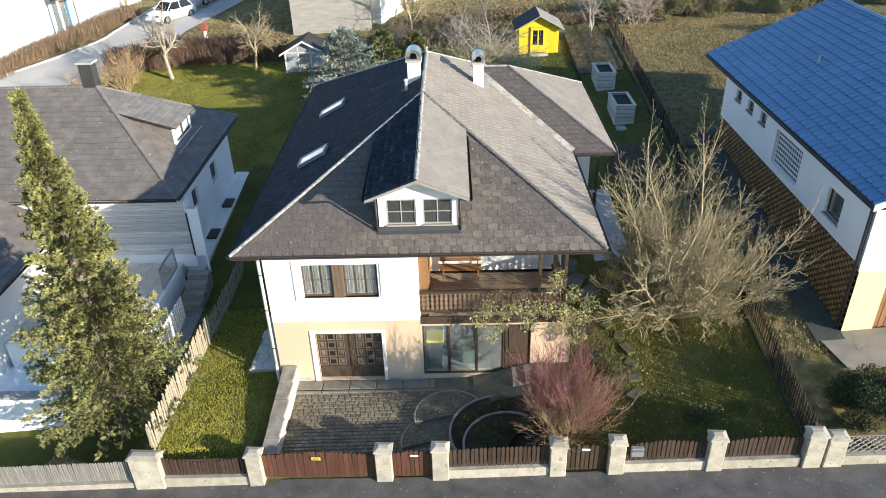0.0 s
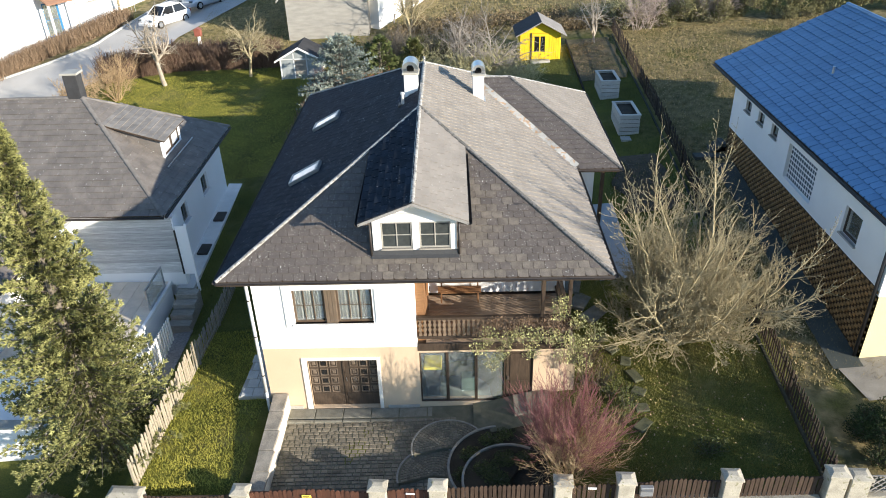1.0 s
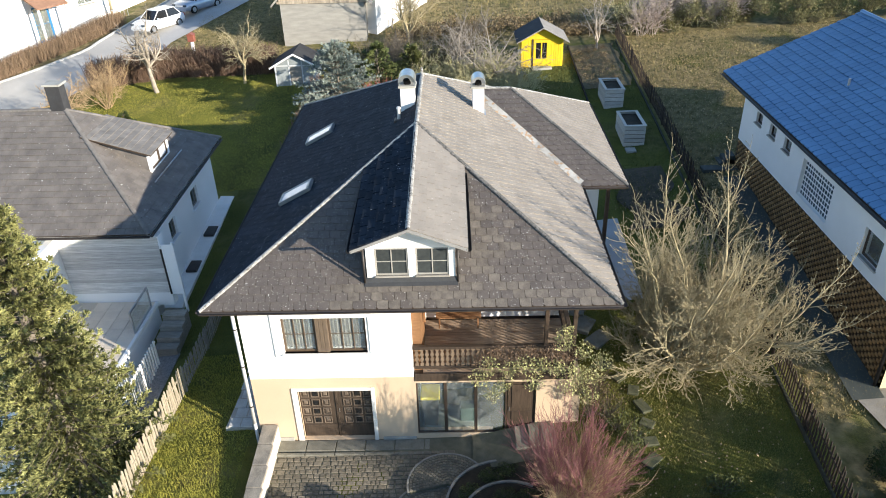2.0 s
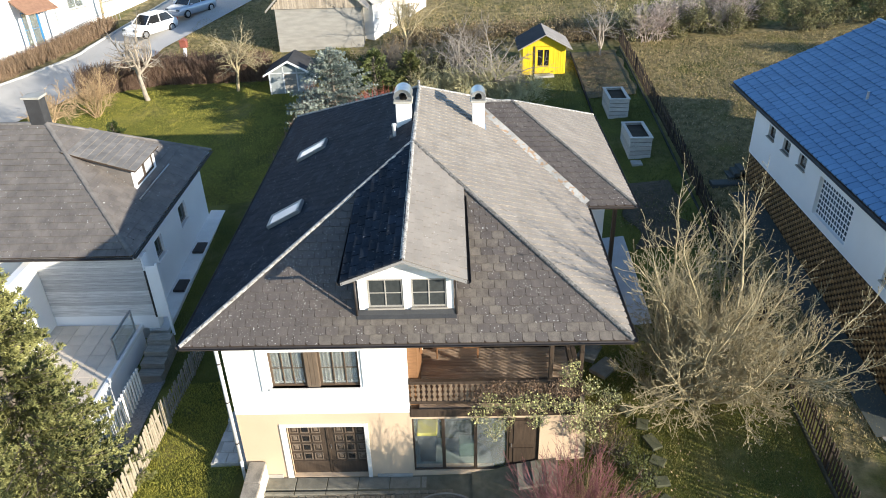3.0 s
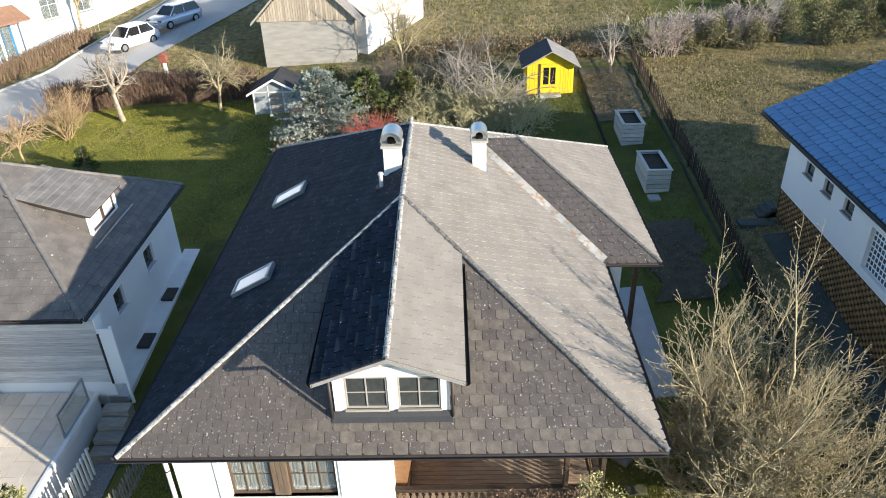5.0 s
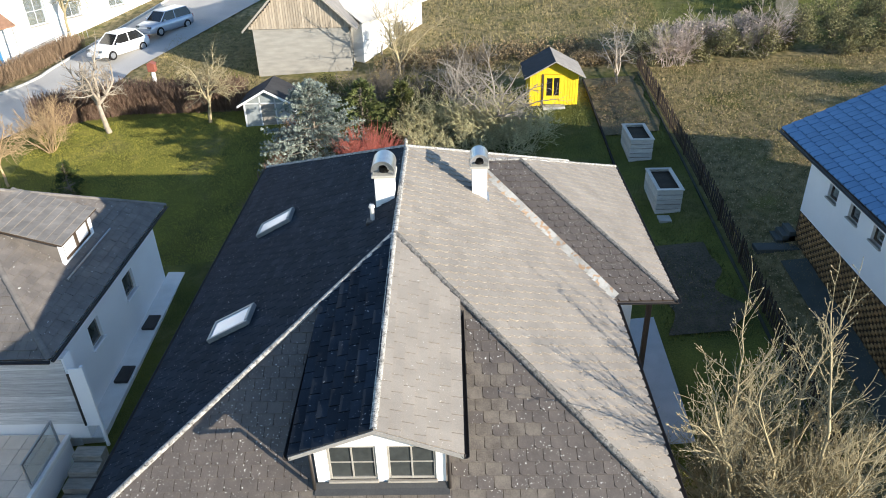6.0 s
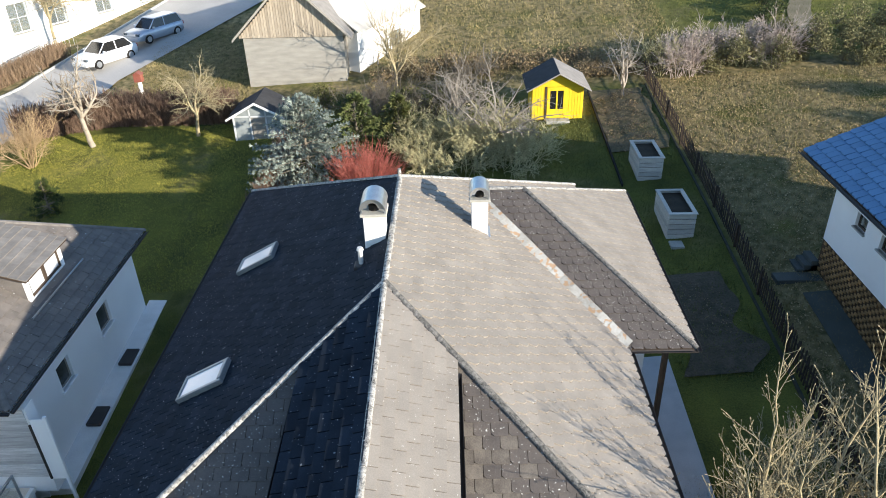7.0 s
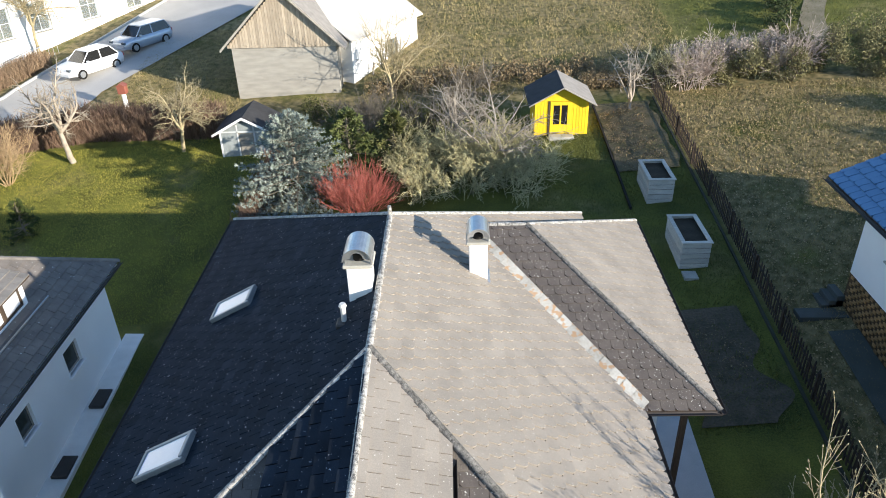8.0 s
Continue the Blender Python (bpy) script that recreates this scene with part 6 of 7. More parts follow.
for bx, by, ln in ((8.45, 36.85, 2.15), (8.25, 41.3, 2.0)):
    z = land(bx + 0.5, by + 1) - 0.02
    bed = thing("raised_bed", "raised planting bed of pale grey planks filled with soil", "planter", (bx, by, z), "raised beds in the back garden")
    W = 1.05
    BEDW = bpy.data.materials.get("bed_plank") or mat("bed_plank", (0.60, 0.56, 0.49), (0.40, 0.37, 0.32), 0.85, 3, 40, 0.35, 0.01, rand=0.14, stretch=(1, 5, 5))
    for k in range(5):
        zz = -0.1 + k * 0.215
        part("plank", Shape().rbox(0, 0, zz, W, 0.05, zz + 0.185, 0.014), BEDW, bed)
        part("plank", Shape().rbox(0, ln - 0.05, zz, W, ln, zz + 0.185, 0.014), BEDW, bed)
        part("plank", Shape().rbox(0, 0.05, zz, 0.05, ln - 0.05, zz + 0.185, 0.014), BEDW, bed)
        part("plank", Shape().rbox(W - 0.05, 0.05, zz, W, ln - 0.05, zz + 0.185, 0.014), BEDW, bed)
    part("rim_board", Shape().rbox(-0.04, -0.04, 0.97, W + 0.04, 0.12, 1.01, 0.01), BEDW, bed)
    part("rim_board", Shape().rbox(-0.04, ln - 0.12, 0.97, W + 0.04, ln + 0.04, 1.01, 0.01), BEDW, bed)
    part("rim_board", Shape().rbox(-0.04, 0.12, 0.97, 0.12, ln - 0.12, 1.01, 0.01), BEDW, bed)
    part("rim_board", Shape().rbox(W - 0.12, 0.12, 0.97, W + 0.04, ln - 0.12, 1.01, 0.01), BEDW, bed)
    part("soil", Shape().box(0.05, 0.05, 0.2, W - 0.05, ln - 0.05, 0.86), SOIL, bed)
solid("paving_slab", Shape().rbox(8.5, 36.2, land(8.7, 36.4) - 0.05, 9.0, 36.7, land(8.7, 36.4) + 0.06, 0.01), CONCRETE, "single pale slab beside the raised bed", "slab")

# barn with a boarded gable, and the pale-roofed house behind it
BARN = mat("barn_blockwork", (0.38, 0.36, 0.315), (0.26, 0.245, 0.215), 0.9, 1.2, 30, 0.4, 0.02, stretch=(1, 1, 4))
BOARD = mat("barn_board", (0.46, 0.39, 0.30), (0.31, 0.255, 0.19), 0.85, 3, 30, 0.3, rand=0.2, stretch=(5, 5, 1))
barn = thing("barn", "grey blockwork barn with a boarded gable", "barn")
part("wall", Shape().box(-12.15, 54.9, 2.6, -6.25, 60.5, 6.6), BARN, barn, "grey blockwork")
for k in range(40):
    x = -12.35 + k * 0.158
    t = 1 - abs(x + 0.075 + 9.2) / 3.25
    if t > 0.02:
        part("gable_board", Shape().rbox(x, 54.80, 6.55, x + 0.146, 54.84, 6.55 + 3.15 * t, 0.006), BOARD, barn)
for sx in (-1, 1):
    part("roof_panel", Shape().prism([(-9.2, 54.5, 9.9), (-9.2 + sx * 3.5, 54.5, 6.5), (-9.2 + sx * 3.5, 54.5, 6.42), (-9.2, 54.5, 9.82)], (0, 6.2, 0)), FELTP, barn)
    part("verge_board", Shape().prism([(-9.2, 54.46, 9.94), (-9.2 + sx * 3.5, 54.46, 6.54), (-9.2 + sx * 3.5, 54.46, 6.38), (-9.2, 54.46, 9.78)], (0, 0.04, 0)), GREY_WOOD, barn)
cot = thing("house", "white house with a pale sheet roof behind the barn", "house", (-5.3, 55.8, 3.4), turn=60)
part("wall", wall_y(Shape(), 0, 7.0, -0.8, 3.1, 0.3, 0.6, [(3.6, 1.1, 4.7, 2.3)]).box(0, 0.6, -0.8, 0.3, 4.5, 3.1).box(6.7, 0.6, -0.8, 7.0, 4.5, 3.1), WHITE, cot, "white render")
part("roof", Shape().prism([(-0.3, 0, 3.1), (7.3, 0, 3.1), (7.3, 4.2, 5.6), (-0.3, 4.2, 5.6)], (0, 0, 0.08)), mat("pale_sheet_roof", (0.52, 0.49, 0.43), (0.44, 0.41, 0.36), 0.7, 1, 30, 0.1), cot, "pale sheet roof")
window(cot, pose(3.6, 0.38, 1.1), 1.1, 1.2, 2, 1, WOOD_DARK, 0.07)
part("leaning_beam", Shape().rbox(1.2, 0.0, -0.8, 1.3, 0.1, 1.7, 0.01, pose(0, 0, 0, 6, 8, 0)), GREY_WOOD, cot)


# ---- side road: long white building, porch, cars, post ----
wb = thing("building", "long white rendered building beside the side road", "building", (-37.5, 47.6, 0), turn=61.5)
wh = [(a, 5.4, a + 1.5, 7.4) for a in (5.5, 16.2, 19.0, 23.0, 27.0)] + [(a, 4.6, a + 0.32, 5.7) for a in (1.2, 2.1, 3.0, 3.9)] + [(12.2, 3.4, 13.6, 6.0)]
part("wall", wall_y(Shape(), -12, 34, 0.0, 10.5, 0, 0.4, wh), WHITE, wb, "white render")
part("end_wall", Shape().box(-12, 0.4, 0, -11.6, 12, 10.5).box(33.6, 0.4, 0, 34, 12, 10.5), WHITE, wb)
part("roof", Shape().prism([(-12.5, -0.5, 10.5), (34.5, -0.5, 10.5), (34.5, 6, 13.5), (-12.5, 6, 13.5)], (0, 0, 0.15)), FELT, wb)
for a in wh[:5]:
    window(wb, pose(a[0], 0.15, a[1]), 1.5, 2.0, 2, 2, mat("white_frame", (0.75, 0.75, 0.74), (0.68, 0.68, 0.67), 0.5, 4, 30, 0.05) if a[0] == 5.5 else bpy.data.materials["white_frame"], 0.08)
    part("window_sill", Shape().rbox(a[0] - 0.1, -0.08, a[1] - 0.07, a[0] + 1.6, 0.14, a[1], 0.01), CONCRETE, wb)
for a in wh[5:9]:
    window(wb, pose(a[0], 0.15, a[1]), 0.32, 1.1, 1, 1, GUTTER, 0.05)
BLUEF = mat("blue_door_paint", (0.04, 0.20, 0.42), (0.03, 0.16, 0.34), 0.4, 4, 30, 0.05)
window(wb, pose(12.2, 0.1, 3.4), 1.4, 2.6, 2, 2, BLUEF, 0.12, name="entrance_door", label="blue-framed glass door")
po = thing("porch", "small porch with a red-brown tiled roof over the blue door", "porch", (-37.5, 47.6, 0), turn=61.5)
part("porch_roof", Shape().prism([(11.6, -1.7, 6.1), (14.2, -1.7, 6.1), (14.2, 0, 6.9), (11.6, 0, 6.9)], (0, 0, 0.10)), mat("red_brown_tile", (0.30, 0.17, 0.11), (0.20, 0.11, 0.07), 0.8, 4, 30, 0.3), po)
for x in (11.75, 14.05):
    part("porch_post", Shape().rbox(x - 0.07, -1.6, 2.2, x + 0.07, -1.46, 6.1, 0.01), WHITE, po)
rl = thing("railing", "pale metal ramp railing in front of the white building", "railing", (-37.5, 47.6, 0), turn=61.5)
for k in range(14):
    part("baluster", Shape().tube((14.8 + k * 0.35, -1.6, 2.6 + k * 0.06), (14.8 + k * 0.35, -1.6, 4.3 + k * 0.06), 0.02, 0.02, 6), STEEL, rl)
part("hand_rail", Shape().tube((14.7, -1.6, 4.3), (19.5, -1.6, 5.1), 0.03, 0.03, 8), STEEL, rl)


def car(x, y, yaw, paint, label, wagon=False):
    z = land(x, y) + 0.08
    t = thing("car", label, "car", (x, y, z), "parked cars", yaw)
    # cross sections along the length: (x, half width, sill, shoulder)
    secs = [(-2.05, 0.62, 0.38, 0.62), (-1.95, 0.78, 0.28, 0.78), (-1.5, 0.84, 0.22, 0.88), (-0.6, 0.86, 0.20, 0.92), (0.6, 0.86, 0.20, 0.92), (1.6, 0.84, 0.22, 0.93), (2.0, 0.78, 0.28, 0.90), (2.1, 0.66, 0.38, 0.72)]
    s = Shape()
    for sx, w, lo, hi in secs:
        s.v += [(sx, -w * 0.92, lo), (sx, -w, (lo + hi) / 2), (sx, -w * 0.96, hi - 0.05), (sx, -w * 0.80, hi), (sx, w * 0.80, hi), (sx, w * 0.96, hi - 0.05), (sx, w, (lo + hi) / 2), (sx, w * 0.92, lo)]
    for k in range(len(secs) - 1):
        s.f += [(k * 8 + i, k * 8 + (i + 1) % 8, (k + 1) * 8 + (i + 1) % 8, (k + 1) * 8 + i) for i in range(8)]
    s.f += [tuple(range(7, -1, -1)), tuple(range(len(secs) * 8 - 8, len(secs) * 8))]
    body = part("body", s, paint, t, smooth=True)
    back = 1.95 if wagon else 1.72
    top = 1.46
    g0, g1, r0, r1 = -1.05, back, -0.35, back - (0.28 if wagon else 0.5)
    cab = Shape().add([(g0, -0.74, 0.88), (g1, -0.74, 0.90), (g1, 0.74, 0.90), (g0, 0.74, 0.88), (r0, -0.58, top), (r1, -0.58, top), (r1, 0.58, top), (r0, 0.58, top)], [(0, 1, 5, 4), (1, 2, 6, 5), (2, 3, 7, 6), (3, 0, 4, 7), (4, 5, 6, 7)])
    part("glazing", cab, DPANE, t, "dark glazing")
    part("roof", Shape().rbox(r0 - 0.03, -0.60, top - 0.02, r1 + 0.04, 0.60, top + 0.035, 0.03), paint, t)
    for sy in (-1, 1):
        for xa, xb in ((g0, r0), (g1, r1)):
            part("pillar", Shape().tube((xa, sy * 0.74, 0.88), (xb, sy * 0.585, top), 0.035, 0.03, 6), paint, t)
        part("pillar", Shape().tube((0.35, sy * 0.755, 0.90), (0.40, sy * 0.60, top), 0.04, 0.035, 6), paint, t)
        part("mirror", Shape().rbox(-0.85, sy * 0.95 - 0.09, 0.92, -0.72, sy * 0.95 + 0.09, 1.04, 0.02), paint, t)
        for wx in (-1.28, 1.30):
            tyre = part("wheel", Shape().tube((wx, sy * 0.70, 0.30), (wx, sy * 0.87, 0.30), 0.31, 0.31, 18), DARK, t, "black tyre")
            part("rim", Shape().tube((wx, sy * 0.865, 0.30), (wx, sy * 0.885, 0.30), 0.20, 0.18, 14), STEEL, tyre)
        part("headlight", Shape().rbox(-2.06, sy * 0.58 - 0.16, 0.62, -1.88, sy * 0.58 + 0.16, 0.76, 0.02), GB, t)
        part("tail_light", Shape().rbox(1.96, sy * 0.66 - 0.09, 0.66, 2.09, sy * 0.66 + 0.09, 0.88, 0.02), mat("tail_red", (0.35, 0.02, 0.02), (0.3, 0.02, 0.02), 0.3, 3, 20, 0.0), t)
    part("bumper", Shape().rbox(-2.14, -0.70, 0.30, -1.98, 0.70, 0.50, 0.03), paint, t)
    return t


PW = mat("white_car_paint", (0.78, 0.78, 0.78), (0.72, 0.72, 0.72), 0.25, 2, 20, 0.0, spec=0.5)
PS = mat("silver_blue_paint", (0.48, 0.53, 0.60), (0.42, 0.47, 0.54), 0.3, 2, 20, 0.0, metal=0.5, spec=0.5)
car(-23.0, 60.1, 62, PW, "white compact car parked at the kerb")
car(-20.95, 63.95, 62, PS, "silver-blue estate car parked at the kerb", True)
hx, hy = -18.65, 54.4
post = thing("information_post", "white post with a red box top beside the road", "post", (hx, hy, land(hx, hy)))
part("post_shaft", Shape().lathe([(0.13, -0.2), (0.13, 0.9), (0.11, 1.0), (0.11, 1.05)], 10), WHITE, post)
part("red_box", Shape().rbox(-0.24, -0.2, 1.05, 0.24, 0.2, 1.5, 0.03), mat("red_paint", (0.30, 0.10, 0.07), (0.22, 0.075, 0.05), 0.5, 4, 30, 0.05), post, "red box")
part("box_cap", Shape().prism([(-0.28, -0.24, 1.5), (0.28, -0.24, 1.5), (0, -0.24, 1.66)], (0, 0.48, 0)), bpy.data.materials["red_paint"], post)
solid("marker_post", Shape().lathe([(0.05, -0.1), (0.05, 0.7), (0.03, 0.78)], 8, Matrix.Translation((-19.9, 51.9, land(-19.9, 51.9)))), WHITE, "short white marker post in the hedge", "post")


# ---- trees, shrubs, hedges ----
BARK = mat("pale_bark", (0.47, 0.395, 0.235), (0.22, 0.18, 0.105), 0.9, 4, 40, 0.5, 0.02)
BARK2 = mat("grey_brown_bark", (0.221, 0.187, 0.1445), (0.1275, 0.1062, 0.08075), 0.9, 4, 40, 0.5, 0.02)
REDTWIG = mat("red_brown_twig", (0.34, 0.145, 0.14), (0.19, 0.08, 0.08), 0.8, 2, 30, 0.2, island=0.25)
STRAWTWIG = mat("straw_twig", (0.54, 0.39, 0.22), (0.34, 0.235, 0.13), 0.8, 2, 30, 0.2, island=0.25)
CORAL = mat("coral_twig", (0.52, 0.17, 0.13), (0.38, 0.11, 0.085), 0.7, 2, 30, 0.2, island=0.25)
OLIVE = mat("olive_twig", (0.58, 0.52, 0.29), (0.40, 0.36, 0.19), 0.85, 2, 30, 0.2, island=0.3)
PINKTWIG = mat("pink_grey_twig", (0.58, 0.48, 0.42), (0.40, 0.325, 0.28), 0.85, 2, 30, 0.2, island=0.25)
HEDGE = mat("brown_hedge_twig", (0.25, 0.165, 0.115), (0.14, 0.092, 0.065), 0.85, 2, 30, 0.2, island=0.3)


def limb(s, p, d, length, r, level, rnd, spec):
    """Grows one limb as a bent tapering tube, then its side shoots."""
    n = spec["segs"][min(level, len(spec["segs"]) - 1)]
    sides = 6 if r > 0.05 else (4 if r > 0.014 else 3)
    r_end = r * spec["taper"]
    pts = [p.copy()]
    for i in range(n):
        d = (d + Vector((rnd.gauss(0, 1), rnd.gauss(0, 1), rnd.gauss(0, 1))) * spec["wobble"] + Vector((0, 0, spec["lift"]))).normalized()
        p = p + d * (length / n)
        pts.append(p.copy())
    for i in range(n):
        ra, rb = r + (r_end - r) * i / n, r + (r_end - r) * (i + 1) / n
        s.tube(pts[i], pts[i + 1], ra, rb, sides, False)
    if level + 1 >= spec["levels"]:
        if spec.get("bud"):
            b = spec["bud"] * rnd.uniform(0.7, 1.4)
            s.tube(pts[-1] - d * b, pts[-1] + d * b, b * 0.8, b * 0.25, 3)
        return
    kids = spec["kids"][min(level, len(spec["kids"]) - 1)]
    for k in range(kids):
        t = spec["from"] + (1 - spec["from"]) * (k + rnd.random()) / kids
        i = min(n - 1, int(t * n))
        q = pts[i].lerp(pts[i + 1], t * n - i)
        ax = (pts[i + 1] - pts[i]).normalized()
        out = ax.orthogonal().normalized()
        out.rotate(Matrix.Rotation(rnd.random() * 2 * math.pi, 3, ax))
        ang = radians(rnd.uniform(*spec["angle"]))
        dd = (ax * math.cos(ang) + out * math.sin(ang)).normalized()
        limb(s, q, dd, length * rnd.uniform(*spec["ratio"]) * (1.15 - 0.45 * t), max(spec["rmin"], (r + (r_end - r) * t) * spec["thin"]), level + 1, rnd, spec)
    limb(s, pts[-1], d, length * 0.55, max(spec["rmin"], r_end), level + 1, rnd, spec)


TREE = dict(levels=5, segs=[5, 4, 3, 2, 2], kids=[6, 5, 4, 3], angle=(28, 62), ratio=(0.45, 0.68), taper=0.5, wobble=0.10, lift=0.05, thin=0.62, rmin=0.006, **{"from": 0.3})


def bare_tree(x, y, stems, length, r, seed, material, label, spec=None, spread=45, name="tree", trunk=0.0, category="tree", group="", base=0.15, split=False, droop=0.0):
    """A leafless tree: a trunk (or many stems) and the crown of limbs and twigs."""
    rnd = random.Random(seed)
    spec = {**TREE, **(spec or {})}
    t = thing(name, label, category, (x, y, land(x, y) - 0.05), group)
    top = Vector((0, 0, 0))
    if trunk:
        tr = Shape()
        d, p = Vector((rnd.uniform(-.12, .12), rnd.uniform(-.12, .12), 1)), Vector((0, 0, 0))
        for i in range(5):
            q = p + (d + Vector((rnd.gauss(0, .08), rnd.gauss(0, .08), 0))).normalized() * trunk / 5
            tr.tube(p, q, r * (1.5 - 0.1 * i), r * (1.4 - 0.1 * i), 9, False)
            p = q
        top = p
        part("trunk", tr, material, t, smooth=True)
    crown = Shape()
    for k in range(stems):
        a = 2 * math.pi * (k + rnd.uniform(-0.3, 0.3)) / stems
        tilt = radians(rnd.uniform(0.15, 1.0) * spread)
        d = Vector((math.cos(a) * math.sin(tilt), math.sin(a) * math.sin(tilt), math.cos(tilt)))
        o = top + Vector((math.cos(a), math.sin(a), 0)) * (0 if trunk else base * rnd.random())
        if split:
            crown = Shape()
        limb(crown, o, d, length * rnd.uniform(0.8, 1.15) * (1 - droop * math.sin(tilt)), r, 0, rnd, spec)
        if split:
            part("limb", crown, material, t, smooth=True)
    if not split:
        part("crown", crown, material, t, smooth=True)
    return t


bare_tree(7.55, 21.65, 26, 4.15, 0.080, 29, BARK, "large leafless garden tree with pale greenish twigs", dict(kids=[7, 6, 5, 2], lift=0.088, wobble=0.13, rmin=0.0082, ratio=(0.33, 0.54), angle=(24, 58), thin=0.55, bud=0.019, **{"from": 0.24}), spread=66, split=True, droop=0.42)
bare_tree(3.0, 16.75, 46, 1.75, 0.014, 12, REDTWIG, "dense leafless shrub with red-brown twigs", dict(levels=4, segs=[4, 3, 2], kids=[5, 3, 2], lift=0.04, rmin=0.0055, angle=(12, 34), thin=0.6, wobble=0.06), spread=36, name="shrub", category="shrub", base=0.45, split=True)
bare_tree(3.2, 16.45, 90, 1.35, 0.010, 13, STRAWTWIG, "straw-coloured inner twigs of a garden shrub", dict(levels=3, segs=[4, 3], kids=[5, 3], lift=0.05, rmin=0.005, angle=(14, 40)), spread=42, name="shrub", category="shrub", base=0.5)
PALEBARK = mat("pale_grey_bark", (0.42, 0.36, 0.28), (0.26, 0.22, 0.17), 0.9, 4, 40, 0.5, 0.02)
FR = dict(levels=4, kids=[6, 5, 4], wobble=0.18, lift=0.02, rmin=0.011, angle=(35, 75))
bare_tree(-19.8, 49.3, 6, 1.9, 0.11, 14, PALEBARK, "old leafless fruit tree with a pale trunk", {**FR, "kids": [5, 4, 3], "rmin": 0.009}, 72, trunk=1.7)
bare_tree(-13.9, 49.5, 5, 1.7, 0.075, 15, BARK, "leaning leafless fruit tree at the hedge", FR, 60, trunk=1.4)
bare_tree(9.3, 50.1, 5, 1.7, 0.06, 16, mat("white_bark", (0.44, 0.38, 0.31), (0.28, 0.24, 0.20), 0.85, 4, 40, 0.4), "young white-barked leafless tree beside the hut", {**FR, "kids": [3, 3, 2], "lift": 0.06}, 38, trunk=0.5)
bare_tree(-3.2, 53.7, 9, 2.3, 0.065, 17, BARK, "tall leafless tree in front of the barn", {**FR, "kids": [5, 4, 3], "lift": 0.04, "rmin": 0.010}, 52, trunk=0.8)
SILVER = mat("silver_grey_bark", (0.40, 0.35, 0.29), (0.26, 0.225, 0.185), 0.9, 4, 40, 0.4, 0.02)
bare_tree(2.3, 45.2, 7, 2.0, 0.07, 18, SILVER, "low spreading leafless fruit tree behind the house", {**FR, "kids": [5, 4, 2]}, 70, trunk=0.8)
bare_tree(0.3, 48.0, 6, 1.9, 0.06, 19, SILVER, "leafless shrub tree near the yellow hut", {**FR, "kids": [4, 4, 2]}, 60, trunk=0.5)
bare_tree(-22.5, 47.6, 16, 1.7, 0.03, 20, STRAWTWIG, "straw-coloured bare shrub at the end of the lawn", dict(levels=4, kids=[5, 4, 2], rmin=0.009), 40, name="shrub", category="shrub")
bare_tree(-23.6, 44.6, 6, 1.4, 0.05, 21, STRAWTWIG, "small reddish bare ornamental tree on the lawn", FR, 45, trunk=1.3)
bare_tree(-28.2, 63.5, 5, 2.4, 0.08, 22, BARK, "slim leafless street tree beside the white building", FR, 30, trunk=2.2)
bare_tree(-4.0, 42.8, 190, 1.2, 0.008, 23, CORAL, "red-stemmed dogwood shrub behind the house", dict(levels=3, segs=[3, 2], kids=[4, 2], lift=0.06, rmin=0.006, angle=(10, 28)), 48, name="shrub", category="shrub", base=0.8)
rb = random.Random(77)
for k in range(24):
    x, y = rb.uniform(-2.4, 3.7), rb.uniform(43.0, 47.0)
    bare_tree(x, y, 9, rb.uniform(0.9, 1.4), 0.022, 100 + k, OLIVE, "tangled olive-green leafless shrub behind the house", dict(levels=4, segs=[4, 3, 2], kids=[5, 4, 2], wobble=0.2, lift=-0.01, rmin=0.013, angle=(25, 70)), 58, name="shrub", category="shrub", group="tangled shrubs behind the house", base=0.5)
for k in range(7):
    x, y = rb.uniform(-4.5, 1.5), rb.uniform(48.5, 53.0)
    bare_tree(x, y, 8, rb.uniform(1.0, 1.6), 0.024, 130 + k, BARK2, "brown leafless shrub in front of the field", dict(levels=4, kids=[5, 4, 2], wobble=0.15, rmin=0.011), 50, name="shrub", category="shrub", group="brown shrubs before the field", base=0.4)


